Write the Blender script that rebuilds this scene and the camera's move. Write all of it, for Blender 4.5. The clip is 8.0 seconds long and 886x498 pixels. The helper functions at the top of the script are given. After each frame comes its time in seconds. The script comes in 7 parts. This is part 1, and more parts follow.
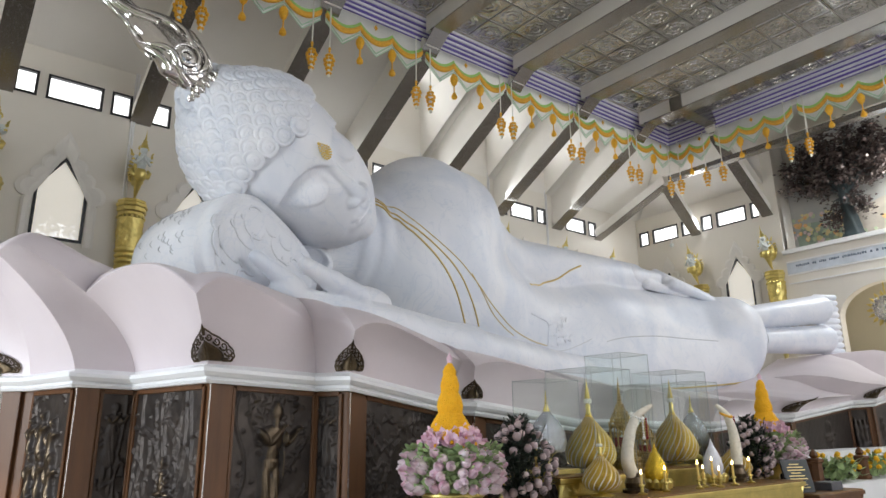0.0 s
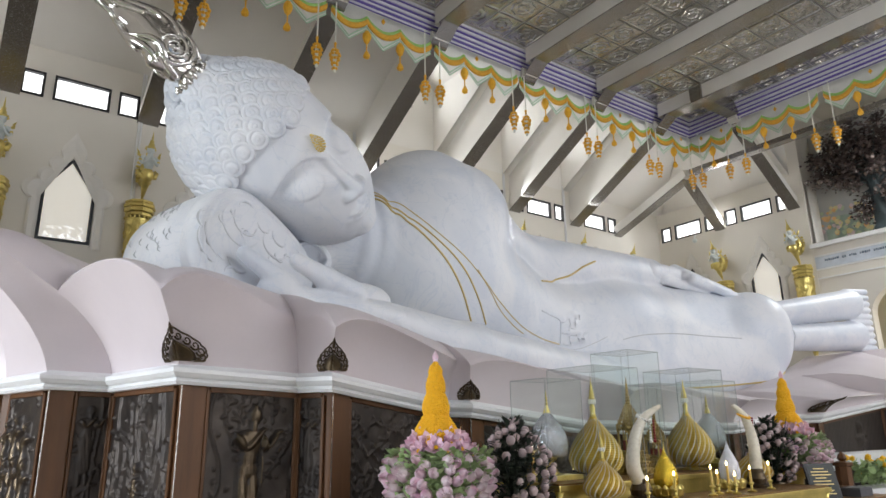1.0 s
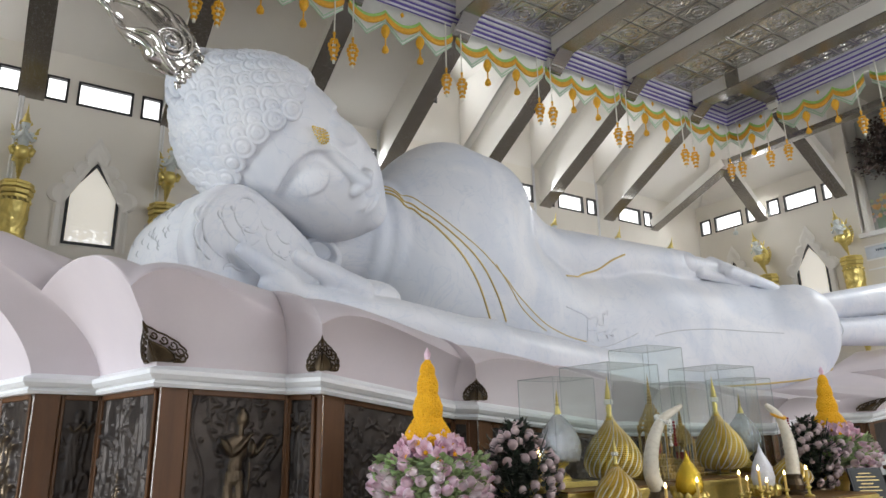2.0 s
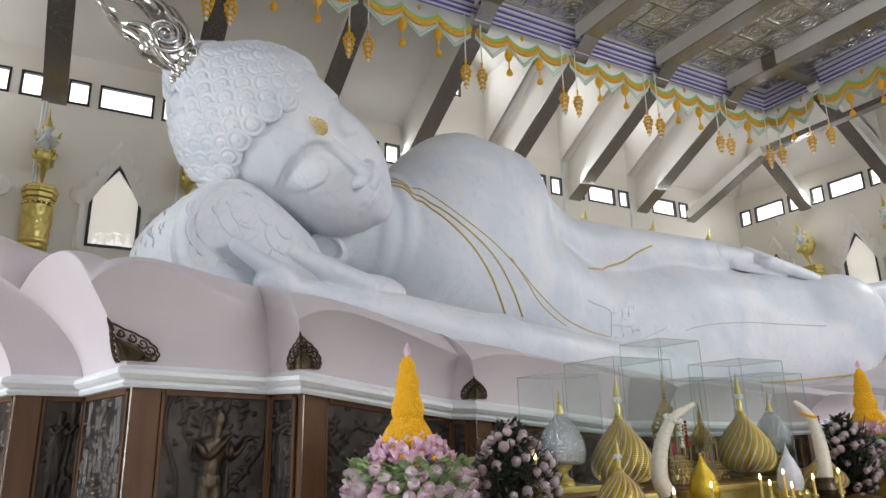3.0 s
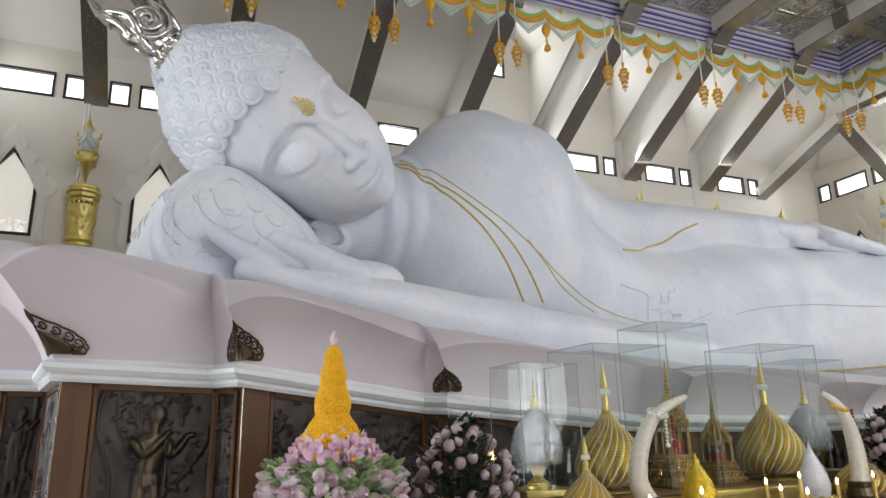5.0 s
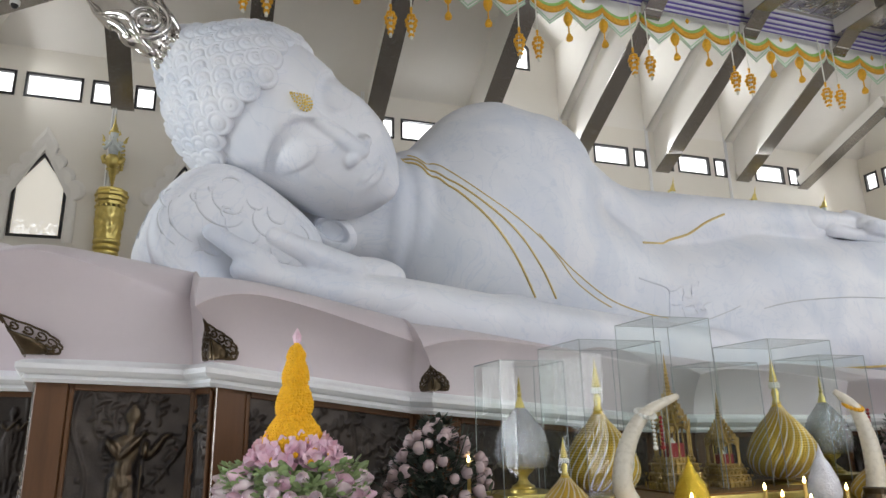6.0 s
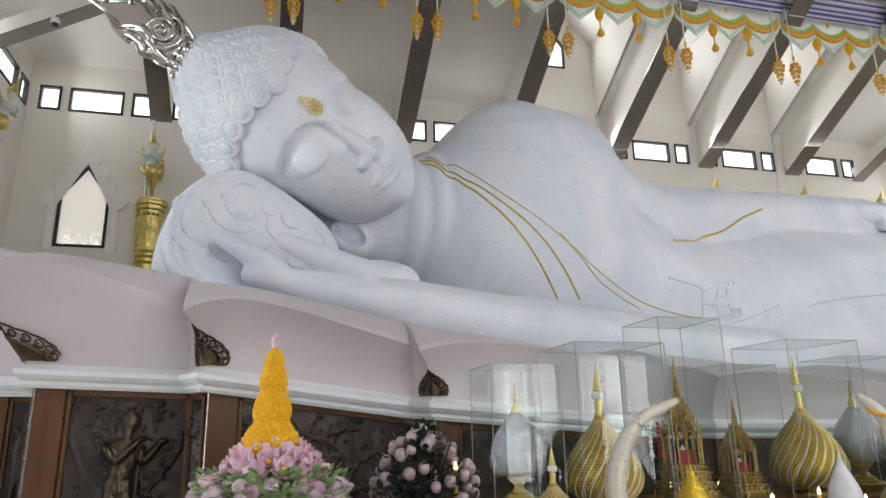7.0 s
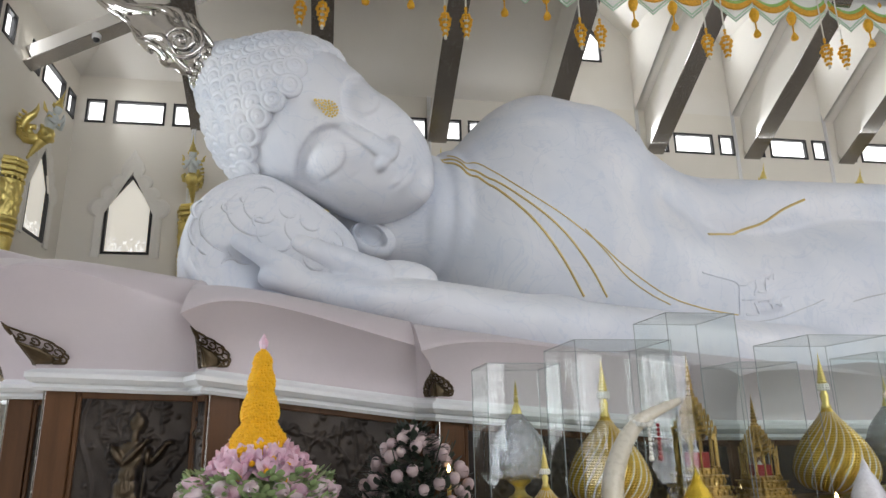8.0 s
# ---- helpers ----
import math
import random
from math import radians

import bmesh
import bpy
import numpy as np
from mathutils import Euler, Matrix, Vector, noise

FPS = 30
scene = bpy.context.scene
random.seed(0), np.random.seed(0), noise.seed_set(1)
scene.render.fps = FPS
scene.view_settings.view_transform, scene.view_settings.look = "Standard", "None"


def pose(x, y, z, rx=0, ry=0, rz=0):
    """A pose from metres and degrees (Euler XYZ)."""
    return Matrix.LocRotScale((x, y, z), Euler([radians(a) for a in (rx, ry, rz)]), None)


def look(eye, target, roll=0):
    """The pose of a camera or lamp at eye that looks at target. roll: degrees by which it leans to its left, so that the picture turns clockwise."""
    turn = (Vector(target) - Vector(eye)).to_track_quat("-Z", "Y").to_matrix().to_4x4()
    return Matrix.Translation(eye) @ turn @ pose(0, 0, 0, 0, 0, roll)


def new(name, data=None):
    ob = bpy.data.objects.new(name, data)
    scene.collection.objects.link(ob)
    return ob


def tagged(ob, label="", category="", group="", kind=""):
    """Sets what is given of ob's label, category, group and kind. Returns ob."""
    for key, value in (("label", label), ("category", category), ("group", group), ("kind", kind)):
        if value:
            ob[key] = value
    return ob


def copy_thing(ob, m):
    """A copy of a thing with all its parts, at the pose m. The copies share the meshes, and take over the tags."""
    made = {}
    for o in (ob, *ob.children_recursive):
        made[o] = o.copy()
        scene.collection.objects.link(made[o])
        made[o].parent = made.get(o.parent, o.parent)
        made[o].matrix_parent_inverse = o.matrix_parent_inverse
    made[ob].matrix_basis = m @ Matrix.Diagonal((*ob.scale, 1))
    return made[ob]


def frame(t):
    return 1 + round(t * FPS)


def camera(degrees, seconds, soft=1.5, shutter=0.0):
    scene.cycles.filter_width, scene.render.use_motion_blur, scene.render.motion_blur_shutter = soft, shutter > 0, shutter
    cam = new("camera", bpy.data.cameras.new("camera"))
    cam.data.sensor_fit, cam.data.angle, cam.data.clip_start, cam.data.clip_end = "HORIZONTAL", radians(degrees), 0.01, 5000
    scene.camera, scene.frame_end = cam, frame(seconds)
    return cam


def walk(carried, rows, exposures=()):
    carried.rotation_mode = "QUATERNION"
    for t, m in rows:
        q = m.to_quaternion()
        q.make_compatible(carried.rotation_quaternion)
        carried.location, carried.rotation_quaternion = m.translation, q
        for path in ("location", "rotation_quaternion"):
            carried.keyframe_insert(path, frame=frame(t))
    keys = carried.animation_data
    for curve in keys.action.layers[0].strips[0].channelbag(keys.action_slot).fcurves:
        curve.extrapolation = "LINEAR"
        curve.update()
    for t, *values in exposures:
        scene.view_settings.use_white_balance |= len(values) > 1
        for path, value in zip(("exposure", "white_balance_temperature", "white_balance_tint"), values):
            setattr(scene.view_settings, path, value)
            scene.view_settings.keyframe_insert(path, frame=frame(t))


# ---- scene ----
cam = camera(66.75, 8.0)
# seconds, eye, yaw, pitch, roll
ROWS = [
    (0.0, 0.000, 1.220, 1.600, -38.27, 15.38, 0.70),
    (0.5, 0.274, 1.287, 1.608, -37.42, 15.42, 0.82),
    (1.0, 0.559, 1.357, 1.620, -36.06, 15.49, 0.85),
    (1.5, 0.857, 1.429, 1.632, -34.30, 15.55, 0.94),
    (3.0, 1.777, 1.613, 1.653, -28.84, 15.59, 1.23),
    (3.5, 2.083, 1.645, 1.657, -27.15, 15.51, 1.20),
    (4.0, 2.388, 1.663, 1.667, -25.41, 15.34, 1.17),
    (4.5, 2.682, 1.683, 1.672, -23.69, 15.18, 1.18),
    (6.0, 3.519, 1.736, 1.691, -18.28, 14.91, 1.12),
    (6.5, 3.764, 1.738, 1.696, -16.16, 15.08, 1.08),
    (7.0, 3.998, 1.739, 1.701, -13.85, 15.26, 1.03),
    (7.5, 4.217, 1.746, 1.702, -11.56, 15.37, 1.00),
    (8.0, 4.421, 1.755, 1.696, -9.34, 15.43, 1.05),
]
walk(cam, [(t, pose(x, y, z, 90 + pitch, roll, yaw)) for t, x, y, z, yaw, pitch, roll in ROWS])

# ---------------------------------------------------------------- light
world = bpy.data.worlds.new("sky")
scene.world = world
world.use_nodes = True
_nt = world.node_tree
_sky = _nt.nodes.new("ShaderNodeTexSky")
_sky.sky_type = "NISHITA"
_sky.sun_disc = False
_sky.sun_elevation, _sky.sun_rotation = radians(50), radians(250)
_nt.links.new(_sky.outputs[0], _nt.nodes["Background"].inputs[0])
_nt.nodes["Background"].inputs[1].default_value = 0.15
scene.view_settings.exposure = 0.22

_sun = new("sun", bpy.data.lights.new("sun", "SUN"))
_sun.data.energy, _sun.data.angle, _sun.data.color = 2.5, radians(2.0), (1, .95, .88)
_sun.matrix_world = look((-20, -12, 30), (4, 8, 0))


def area_lamp(name, eye, target, w, h, watts, colour):
    """A rectangular area lamp: sky light through an opening of the hall, or added fill."""
    lamp = new(name, bpy.data.lights.new(name, "AREA"))
    lamp.data.shape, lamp.data.size, lamp.data.size_y = "RECTANGLE", w, h
    lamp.data.energy, lamp.data.color = watts, colour
    lamp.matrix_world = look(eye, target)
    return lamp


# fill lamp added high at the front, where the wall has no window
area_lamp("front_fill", (16.5, -9.7, 10.0), (16, 10, 5.6), 20, 1.8, 1235, (.92, .95, 1.015))
# daylight through the open door in the side wall by the head
area_lamp("side_daylight", (-6.5, 8.5, 2.9), (2.6, 8.7, 2.1), 2.5, 4.6, 510, (.88, .94, 1.0))
area_lamp("clerestory_daylight", (12, 19.4, 10.3), (11, 9, 8.0), 20, .6, 320, (.92, .96, 1.0))
area_lamp("end_daylight", (26.2, 16.4, 10.3), (16, 11, 6), 5, .6, 165, (.94, .97, 1.0))

area_lamp("west_clerestory_daylight", (-2.4, 16.5, 10.3), (14, 12, 10), 6, .7, 60, (.95, .97, 1.0))
# fill lamp added to brighten the mural; the alcove ceiling has no opening
area_lamp("alcove_fill", (26.4, 7.5, 11.2), (26.0, 7.4, 6), 2.5, 6, 800, (.95, .98, 1.0))
# daylight through the small pointed windows of the three light wells
for _x in (12.195, 15.465, 18.735):
    area_lamp("well_daylight", (_x, 19.4, 13.6), (_x, 14, 12.6), .7, 1.0, 34, (.95, .98, 1.0))


# ---------------------------------------------------------------- materials
def mat(name, colour, rough=.6, metal=0.0, var=.12, scale=3.0, bump=0.0, bscale=40.0, fine=.05, spec=.5, per=0.0, coat=0.0, stretch=(1, 1, 1), colour2=None, trans=0.0, subsurf=0.0):
    """A surface with variation at two scales, relief and its own gloss."""
    m = bpy.data.materials.new(name)
    m.use_nodes = True
    nt = m.node_tree
    b = nt.nodes["Principled BSDF"]
    tc = nt.nodes.new("ShaderNodeTexCoord")
    mp = nt.nodes.new("ShaderNodeMapping")
    mp.inputs["Scale"].default_value = stretch
    nt.links.new(tc.outputs["Object"], mp.inputs["Vector"])
    big = nt.nodes.new("ShaderNodeTexNoise")
    big.inputs["Scale"].default_value, big.inputs["Detail"].default_value = scale, 6
    small = nt.nodes.new("ShaderNodeTexNoise")
    small.inputs["Scale"].default_value, small.inputs["Detail"].default_value = bscale, 4
    for n in (big, small):
        nt.links.new(mp.outputs[0], n.inputs["Vector"])
    ramp = nt.nodes.new("ShaderNodeMix")
    ramp.data_type = "RGBA"
    lo = tuple(c * (1 - var) for c in colour)
    hi = colour2 or tuple(min(1, c * (1 + var * .6)) for c in colour)
    ramp.inputs["A"].default_value, ramp.inputs["B"].default_value = (*lo, 1), (*hi, 1)
    st = nt.nodes.new("ShaderNodeMapRange")
    st.inputs["From Min"].default_value, st.inputs["From Max"].default_value = .3, .7
    nt.links.new(big.outputs["Fac"], st.inputs["Value"])
    nt.links.new(st.outputs[0], ramp.inputs["Factor"])
    mul = nt.nodes.new("ShaderNodeHueSaturation")
    nt.links.new(ramp.outputs["Result"], mul.inputs["Color"])
    v = nt.nodes.new("ShaderNodeMapRange")
    v.inputs["To Min"].default_value, v.inputs["To Max"].default_value = 1 - fine, 1 + fine
    nt.links.new(small.outputs["Fac"], v.inputs["Value"])
    last = v.outputs[0]
    if per:
        inf = nt.nodes.new("ShaderNodeObjectInfo")
        r = nt.nodes.new("ShaderNodeMapRange")
        r.inputs["To Min"].default_value, r.inputs["To Max"].default_value = 1 - per, 1 + per
        nt.links.new(inf.outputs["Random"], r.inputs["Value"])
        mm = nt.nodes.new("ShaderNodeMath")
        mm.operation = "MULTIPLY"
        nt.links.new(last, mm.inputs[0]), nt.links.new(r.outputs[0], mm.inputs[1])
        last = mm.outputs[0]
    nt.links.new(last, mul.inputs["Value"])
    nt.links.new(mul.outputs[0], b.inputs["Base Color"])
    rr = nt.nodes.new("ShaderNodeMapRange")
    rr.inputs["To Min"].default_value, rr.inputs["To Max"].default_value = max(.02, rough * .8), min(1, rough * 1.2)
    nt.links.new(small.outputs["Fac"], rr.inputs["Value"])
    nt.links.new(rr.outputs[0], b.inputs["Roughness"])
    b.inputs["Metallic"].default_value = metal
    b.inputs["Specular IOR Level"].default_value = spec
    b.inputs["Coat Weight"].default_value = coat
    b.inputs["Transmission Weight"].default_value = trans
    if subsurf:
        b.inputs["Subsurface Weight"].default_value = subsurf
        b.inputs["Subsurface Radius"].default_value = (.03, .025, .02)
    if bump:
        bp = nt.nodes.new("ShaderNodeBump")
        bp.inputs["Strength"].default_value, bp.inputs["Distance"].default_value = bump, .02
        nt.links.new(small.outputs["Fac"], bp.inputs["Height"])
        nt.links.new(bp.outputs[0], b.inputs["Normal"])
    return m


def marble_mat(name, base, vein, block=0.0):
    """White marble with soft grey-blue clouds, thin veins and the faint tone of each quarried block."""
    m = mat(name, base, 0.41, 0, .05, .8, .05, 60, .02)
    nt = m.node_tree
    b = nt.nodes["Principled BSDF"]
    src = b.inputs["Base Color"].links[0].from_socket
    tc = nt.nodes.new("ShaderNodeTexCoord")
    n1 = nt.nodes.new("ShaderNodeTexNoise")
    n1.inputs["Scale"].default_value, n1.inputs["Detail"].default_value, n1.inputs["Distortion"].default_value = .55, 9, 1.2
    nt.links.new(tc.outputs["Object"], n1.inputs["Vector"])
    cr = nt.nodes.new("ShaderNodeValToRGB")
    cr.color_ramp.elements[0].position, cr.color_ramp.elements[1].position = .42, .62
    nt.links.new(n1.outputs["Fac"], cr.inputs["Fac"])
    wv = nt.nodes.new("ShaderNodeTexNoise")
    wv.inputs["Scale"].default_value, wv.inputs["Detail"].default_value, wv.inputs["Distortion"].default_value = 1.3, 10, 2.5
    nt.links.new(tc.outputs["Object"], wv.inputs["Vector"])
    ab = nt.nodes.new("ShaderNodeMath")
    ab.operation = "SUBTRACT"
    ab.inputs[1].default_value = .5
    nt.links.new(wv.outputs["Fac"], ab.inputs[0])
    ab2 = nt.nodes.new("ShaderNodeMath")
    ab2.operation = "ABSOLUTE"
    nt.links.new(ab.outputs[0], ab2.inputs[0])
    mr = nt.nodes.new("ShaderNodeMapRange")
    mr.inputs["From Min"].default_value, mr.inputs["From Max"].default_value = 0, .022
    mr.inputs["To Min"].default_value, mr.inputs["To Max"].default_value = .5, 0
    nt.links.new(ab2.outputs[0], mr.inputs["Value"])
    cl = nt.nodes.new("ShaderNodeMath")
    cl.operation = "MULTIPLY_ADD"
    cl.inputs[1].default_value = .8
    nt.links.new(cr.outputs[0], cl.inputs[0]), nt.links.new(mr.outputs[0], cl.inputs[2])
    mix = nt.nodes.new("ShaderNodeMix")
    mix.data_type = "RGBA"
    mix.inputs["B"].default_value = (*vein, 1)
    nt.links.new(cl.outputs[0], mix.inputs["Factor"]), nt.links.new(src, mix.inputs["A"])
    nt.links.new(mix.outputs["Result"], b.inputs["Base Color"])
    return m


def glow(name, colour, power):
    m = bpy.data.materials.new(name)
    m.use_nodes = True
    b = m.node_tree.nodes["Principled BSDF"]
    b.inputs["Base Color"].default_value = (*colour, 1)
    b.inputs["Emission Color"].default_value, b.inputs["Emission Strength"].default_value = (*colour, 1), power
    return m


def glass(name, tint=(.96, .99, .98), rough=0.0):
    """Thin clear pane: mostly lets light straight through, with a gloss that grows at grazing angles."""
    m = bpy.data.materials.new(name)
    m.use_nodes = True
    nt = m.node_tree
    nt.nodes.remove(nt.nodes["Principled BSDF"])
    out = nt.nodes["Material Output"]
    tr, gl, mx, lw = (nt.nodes.new(k) for k in ("ShaderNodeBsdfTransparent", "ShaderNodeBsdfGlossy", "ShaderNodeMixShader", "ShaderNodeLayerWeight"))
    tr.inputs[0].default_value = (*tint, 1)
    gl.inputs["Roughness"].default_value = rough
    pw = nt.nodes.new("ShaderNodeMath")
    pw.operation = "POWER"
    pw.inputs[1].default_value = 4.0
    fr = nt.nodes.new("ShaderNodeMath")
    fr.operation = "MULTIPLY_ADD"
    fr.inputs[1].default_value, fr.inputs[2].default_value = .5, .045
    nt.links.new(lw.outputs["Facing"], pw.inputs[0]), nt.links.new(pw.outputs[0], fr.inputs[0])
    nt.links.new(fr.outputs[0], mx.inputs[0]), nt.links.new(tr.outputs[0], mx.inputs[1]), nt.links.new(gl.outputs[0], mx.inputs[2])
    nt.links.new(mx.outputs[0], out.inputs[0])
    return m


M_MARBLE = marble_mat("white_marble", (.81, .82, .86), (.66, .70, .78))
M_PINK = mat("lotus_paint", (.64, .565, .585), .36, 0, .04, .9, .03, 30, .02, colour2=(.69, .615, .63))
M_WALL = mat("cream_plaster", (.745, .705, .635), .7, 0, .05, .5, .05, 50, .03)
M_CEIL = mat("white_ceiling_paint", (.77, .74, .69), .6, 0, .05, .5, .03, 50, .03)
M_STEEL = mat("brushed_steel_cladding", (.34, .32, .30), .26, .9, .06, .5, 0, 30, .02, stretch=(1, 1, 1))
M_TRIM = mat("white_moulding", (.80, .80, .80), .45, 0, .05, 2, .03, 40, .03)
M_BRONZE = mat("dark_bronze_relief", (.040, .032, .028), .46, .6, .3, 2.5, .12, 70, .2, colour2=(.066, .052, .043))
M_BRONZE_HI = mat("lighter_bronze", (.095, .070, .045), .32, .85, .3, 5, .2, 30, .2)
M_WOOD = mat("brown_varnished_wood", (.125, .056, .023), .42, 0, .25, 2, .05, 25, .12, spec=.3, stretch=(6, 6, .6))
M_FLOOR = mat("polished_granite_floor", (.34, .31, .28), .18, 0, .12, 1.5, 0, 60, .12)
M_GOLD = mat("gold_leaf", (.70, .57, .20), .36, 1, .15, 6, .25, 40, .12)
M_GOLDPAINT = mat("gold_line_paint", (.66, .50, .20), .4, .35, .1, 6, 0, 40, .05)
M_SILVER = mat("polished_silver", (.72, .70, .68), .12, 1, .1, 4, .08, 30, .05)
M_FRAME = mat("black_window_frame", (.012, .012, .014), .4, 0, .1, 4, 0, 40, .05)
M_SKYGLASS = glow("bright_frosted_pane", (1.0, 1.0, 1.0), 1.6)
M_LINE = mat("grey_line", (.56, .57, .60), .6, 0, .1, 6, 0, 40, .05)


# ---------------------------------------------------------------- building helpers
def part(name, bm, material, parent=None, label="", smooth=False):
    """One mesh object, under a thing or a part."""
    me = bpy.data.meshes.new(name)
    bm.to_mesh(me)
    bm.free()
    for q in (material if isinstance(material, (list, tuple)) else [material]):
        me.materials.append(q)
    if smooth:
        me.shade_smooth()
    ob = new(name, me)
    if parent is not None:
        ob.parent = parent
    if label:
        ob["label"] = label
    return ob


def thing(name, label, category, x=0, y=0, z=0, group="", kind=""):
    ob = new(name)
    ob.location = (x, y, z)
    return tagged(ob, label, category, group, kind)


def box(bm, x0, x1, y0, y1, z0, z1, bevel=0.0, mi=0):
    r = bmesh.ops.create_cube(bm, size=1, matrix=Matrix.LocRotScale(((x0 + x1) / 2, (y0 + y1) / 2, (z0 + z1) / 2), None, (abs(x1 - x0), abs(y1 - y0), abs(z1 - z0))))
    fs = list({f for v in r["verts"] for f in v.link_faces})
    for f in fs:
        f.material_index = mi
    if bevel:
        es = list({e for v in r["verts"] for e in v.link_edges})
        bmesh.ops.bevel(bm, geom=es, offset=bevel, segments=2, affect="EDGES", profile=.7)


def bar(bm, p, q, w, h, up=(0, 0, 1), mi=0):
    """A straight beam from p to q, w wide and h deep, hanging below the line."""
    p, q, up = Vector(p), Vector(q), Vector(up)
    d = (q - p).normalized()
    s = d.cross(up).normalized() * (w / 2)
    n = s.cross(d).normalized() * h
    vs = [bm.verts.new(o + a + b) for o in (p, q) for a, b in ((-s, Vector()), (s, Vector()), (s, -n), (-s, -n))]
    for idx in ((0, 1, 2, 3), (7, 6, 5, 4), (0, 4, 5, 1), (1, 5, 6, 2), (2, 6, 7, 3), (3, 7, 4, 0)):
        f = bm.faces.new([vs[i] for i in idx])
        f.material_index = mi


def quad_grid(bm, rows, closed=False, mi=0):
    """Skin a grid of points: rows of equal length."""
    vs = [[bm.verts.new(p) for p in r] for r in rows]
    n = len(rows[0])
    for a, b in zip(vs, vs[1:]):
        for i in range(n if closed else n - 1):
            j = (i + 1) % n
            f = bm.faces.new((a[i], a[j], b[j], b[i]))
            f.material_index = mi
    return vs


def lathe(bm, profile, seg=24, at=(0, 0, 0), mi=0, scale=(1, 1), twist=None):
    rows = [[(at[0] + r * scale[0] * math.cos(2 * math.pi * k / seg), at[1] + r * scale[1] * math.sin(2 * math.pi * k / seg), at[2] + z) for k in range(seg)] for r, z in profile]
    return quad_grid(bm, rows, True, mi)


def tube(bm, pts, rad, seg=8, mi=0, caps=True):
    pts = [Vector(p) for p in pts]
    rows = []
    a = None
    for i, p in enumerate(pts):
        d = (pts[min(i + 1, len(pts) - 1)] - pts[max(i - 1, 0)]).normalized()
        a = d.orthogonal() if a is None else a - d * a.dot(d)
        if a.length < 1e-4:
            a = d.orthogonal()
        a.normalize()
        b = d.cross(a)
        r = rad[i] if isinstance(rad, (list, tuple)) else rad
        rows.append([p + a * (r * math.cos(2 * math.pi * k / seg)) + b * (r * math.sin(2 * math.pi * k / seg)) for k in range(seg)])
    vs = quad_grid(bm, rows, True, mi)
    if caps:
        for r in (vs[0], list(reversed(vs[-1]))):
            f = bm.faces.new(r)
            f.material_index = mi


def extrude_poly(bm, pts, depth, mi=0):
    """A plate: the outline pts pushed along the vector depth."""
    a = [bm.verts.new(p) for p in pts]
    b = [bm.verts.new(Vector(p) + Vector(depth)) for p in pts]
    fs = [bm.faces.new(a), bm.faces.new(list(reversed(b)))]
    for i in range(len(a)):
        j = (i + 1) % len(a)
        fs.append(bm.faces.new((a[i], b[i], b[j], a[j])))
    for f in fs:
        f.material_index = mi


def curve_pts(ctrl, n):
    """A smooth line through the control points."""
    c = np.array(ctrl, float)
    t = np.arange(len(c))
    out = []
    for s in np.linspace(0, len(c) - 1, n):
        i = min(int(s), len(c) - 2)
        u = s - i
        p0, p1, p2, p3 = c[max(i - 1, 0)], c[i], c[i + 1], c[min(i + 2, len(c) - 1)]
        out.append(.5 * (2 * p1 + (p2 - p0) * u + (2 * p0 - 5 * p1 + 4 * p2 - p3) * u * u + (3 * p1 - p0 - 3 * p2 + p3) * u ** 3))
    return [Vector(p) for p in out]


# ---------------------------------------------------------------- the hall
BAY, RIB0, WALL_Y, LEFT_X, RIGHT_X = 3.27, 0.75, 19.6, -2.52, 26.4
RIBS = [RIB0 + BAY * k for k in range(8)]
# the roof ribs stand a little off the window bays
RIB_X = [.75, 4.02, 7.33, 10.62, 14.12, 17.41, 20.75]
WALL_TOP, CEIL_Z, EDGE_Y, EDGE_X, EDGE_L = 11.35, 13.35, 15.2, 22.8, 1.2
FRONT_Y = -10.0

floor_bm = bmesh.new()
box(floor_bm, LEFT_X - .4, RIGHT_X + .4, FRONT_Y - .4, WALL_Y + .4, -.2, 0)
tagged(part("floor", floor_bm, M_FLOOR), "polished grey granite hall floor", "floor", kind="structure")
g = bmesh.new()
box(g, -900, 900, -900, 900, -.5, -.25)
tagged(part("ground", g, mat("outdoor_ground", (.16, .17, .10), .9)), "green ground outside the hall", "ground", kind="structure")

WIN_TOP, WIN_BOT = 10.66, 9.98
CLERE = ((-1.38, -.86), (-.66, .66), (.86, 1.38))
ARCH = dict(w=1.18, z0=6.32, sh=7.68, top=8.5)


def bay_centre(k):
    return RIBS[k] - BAY / 2


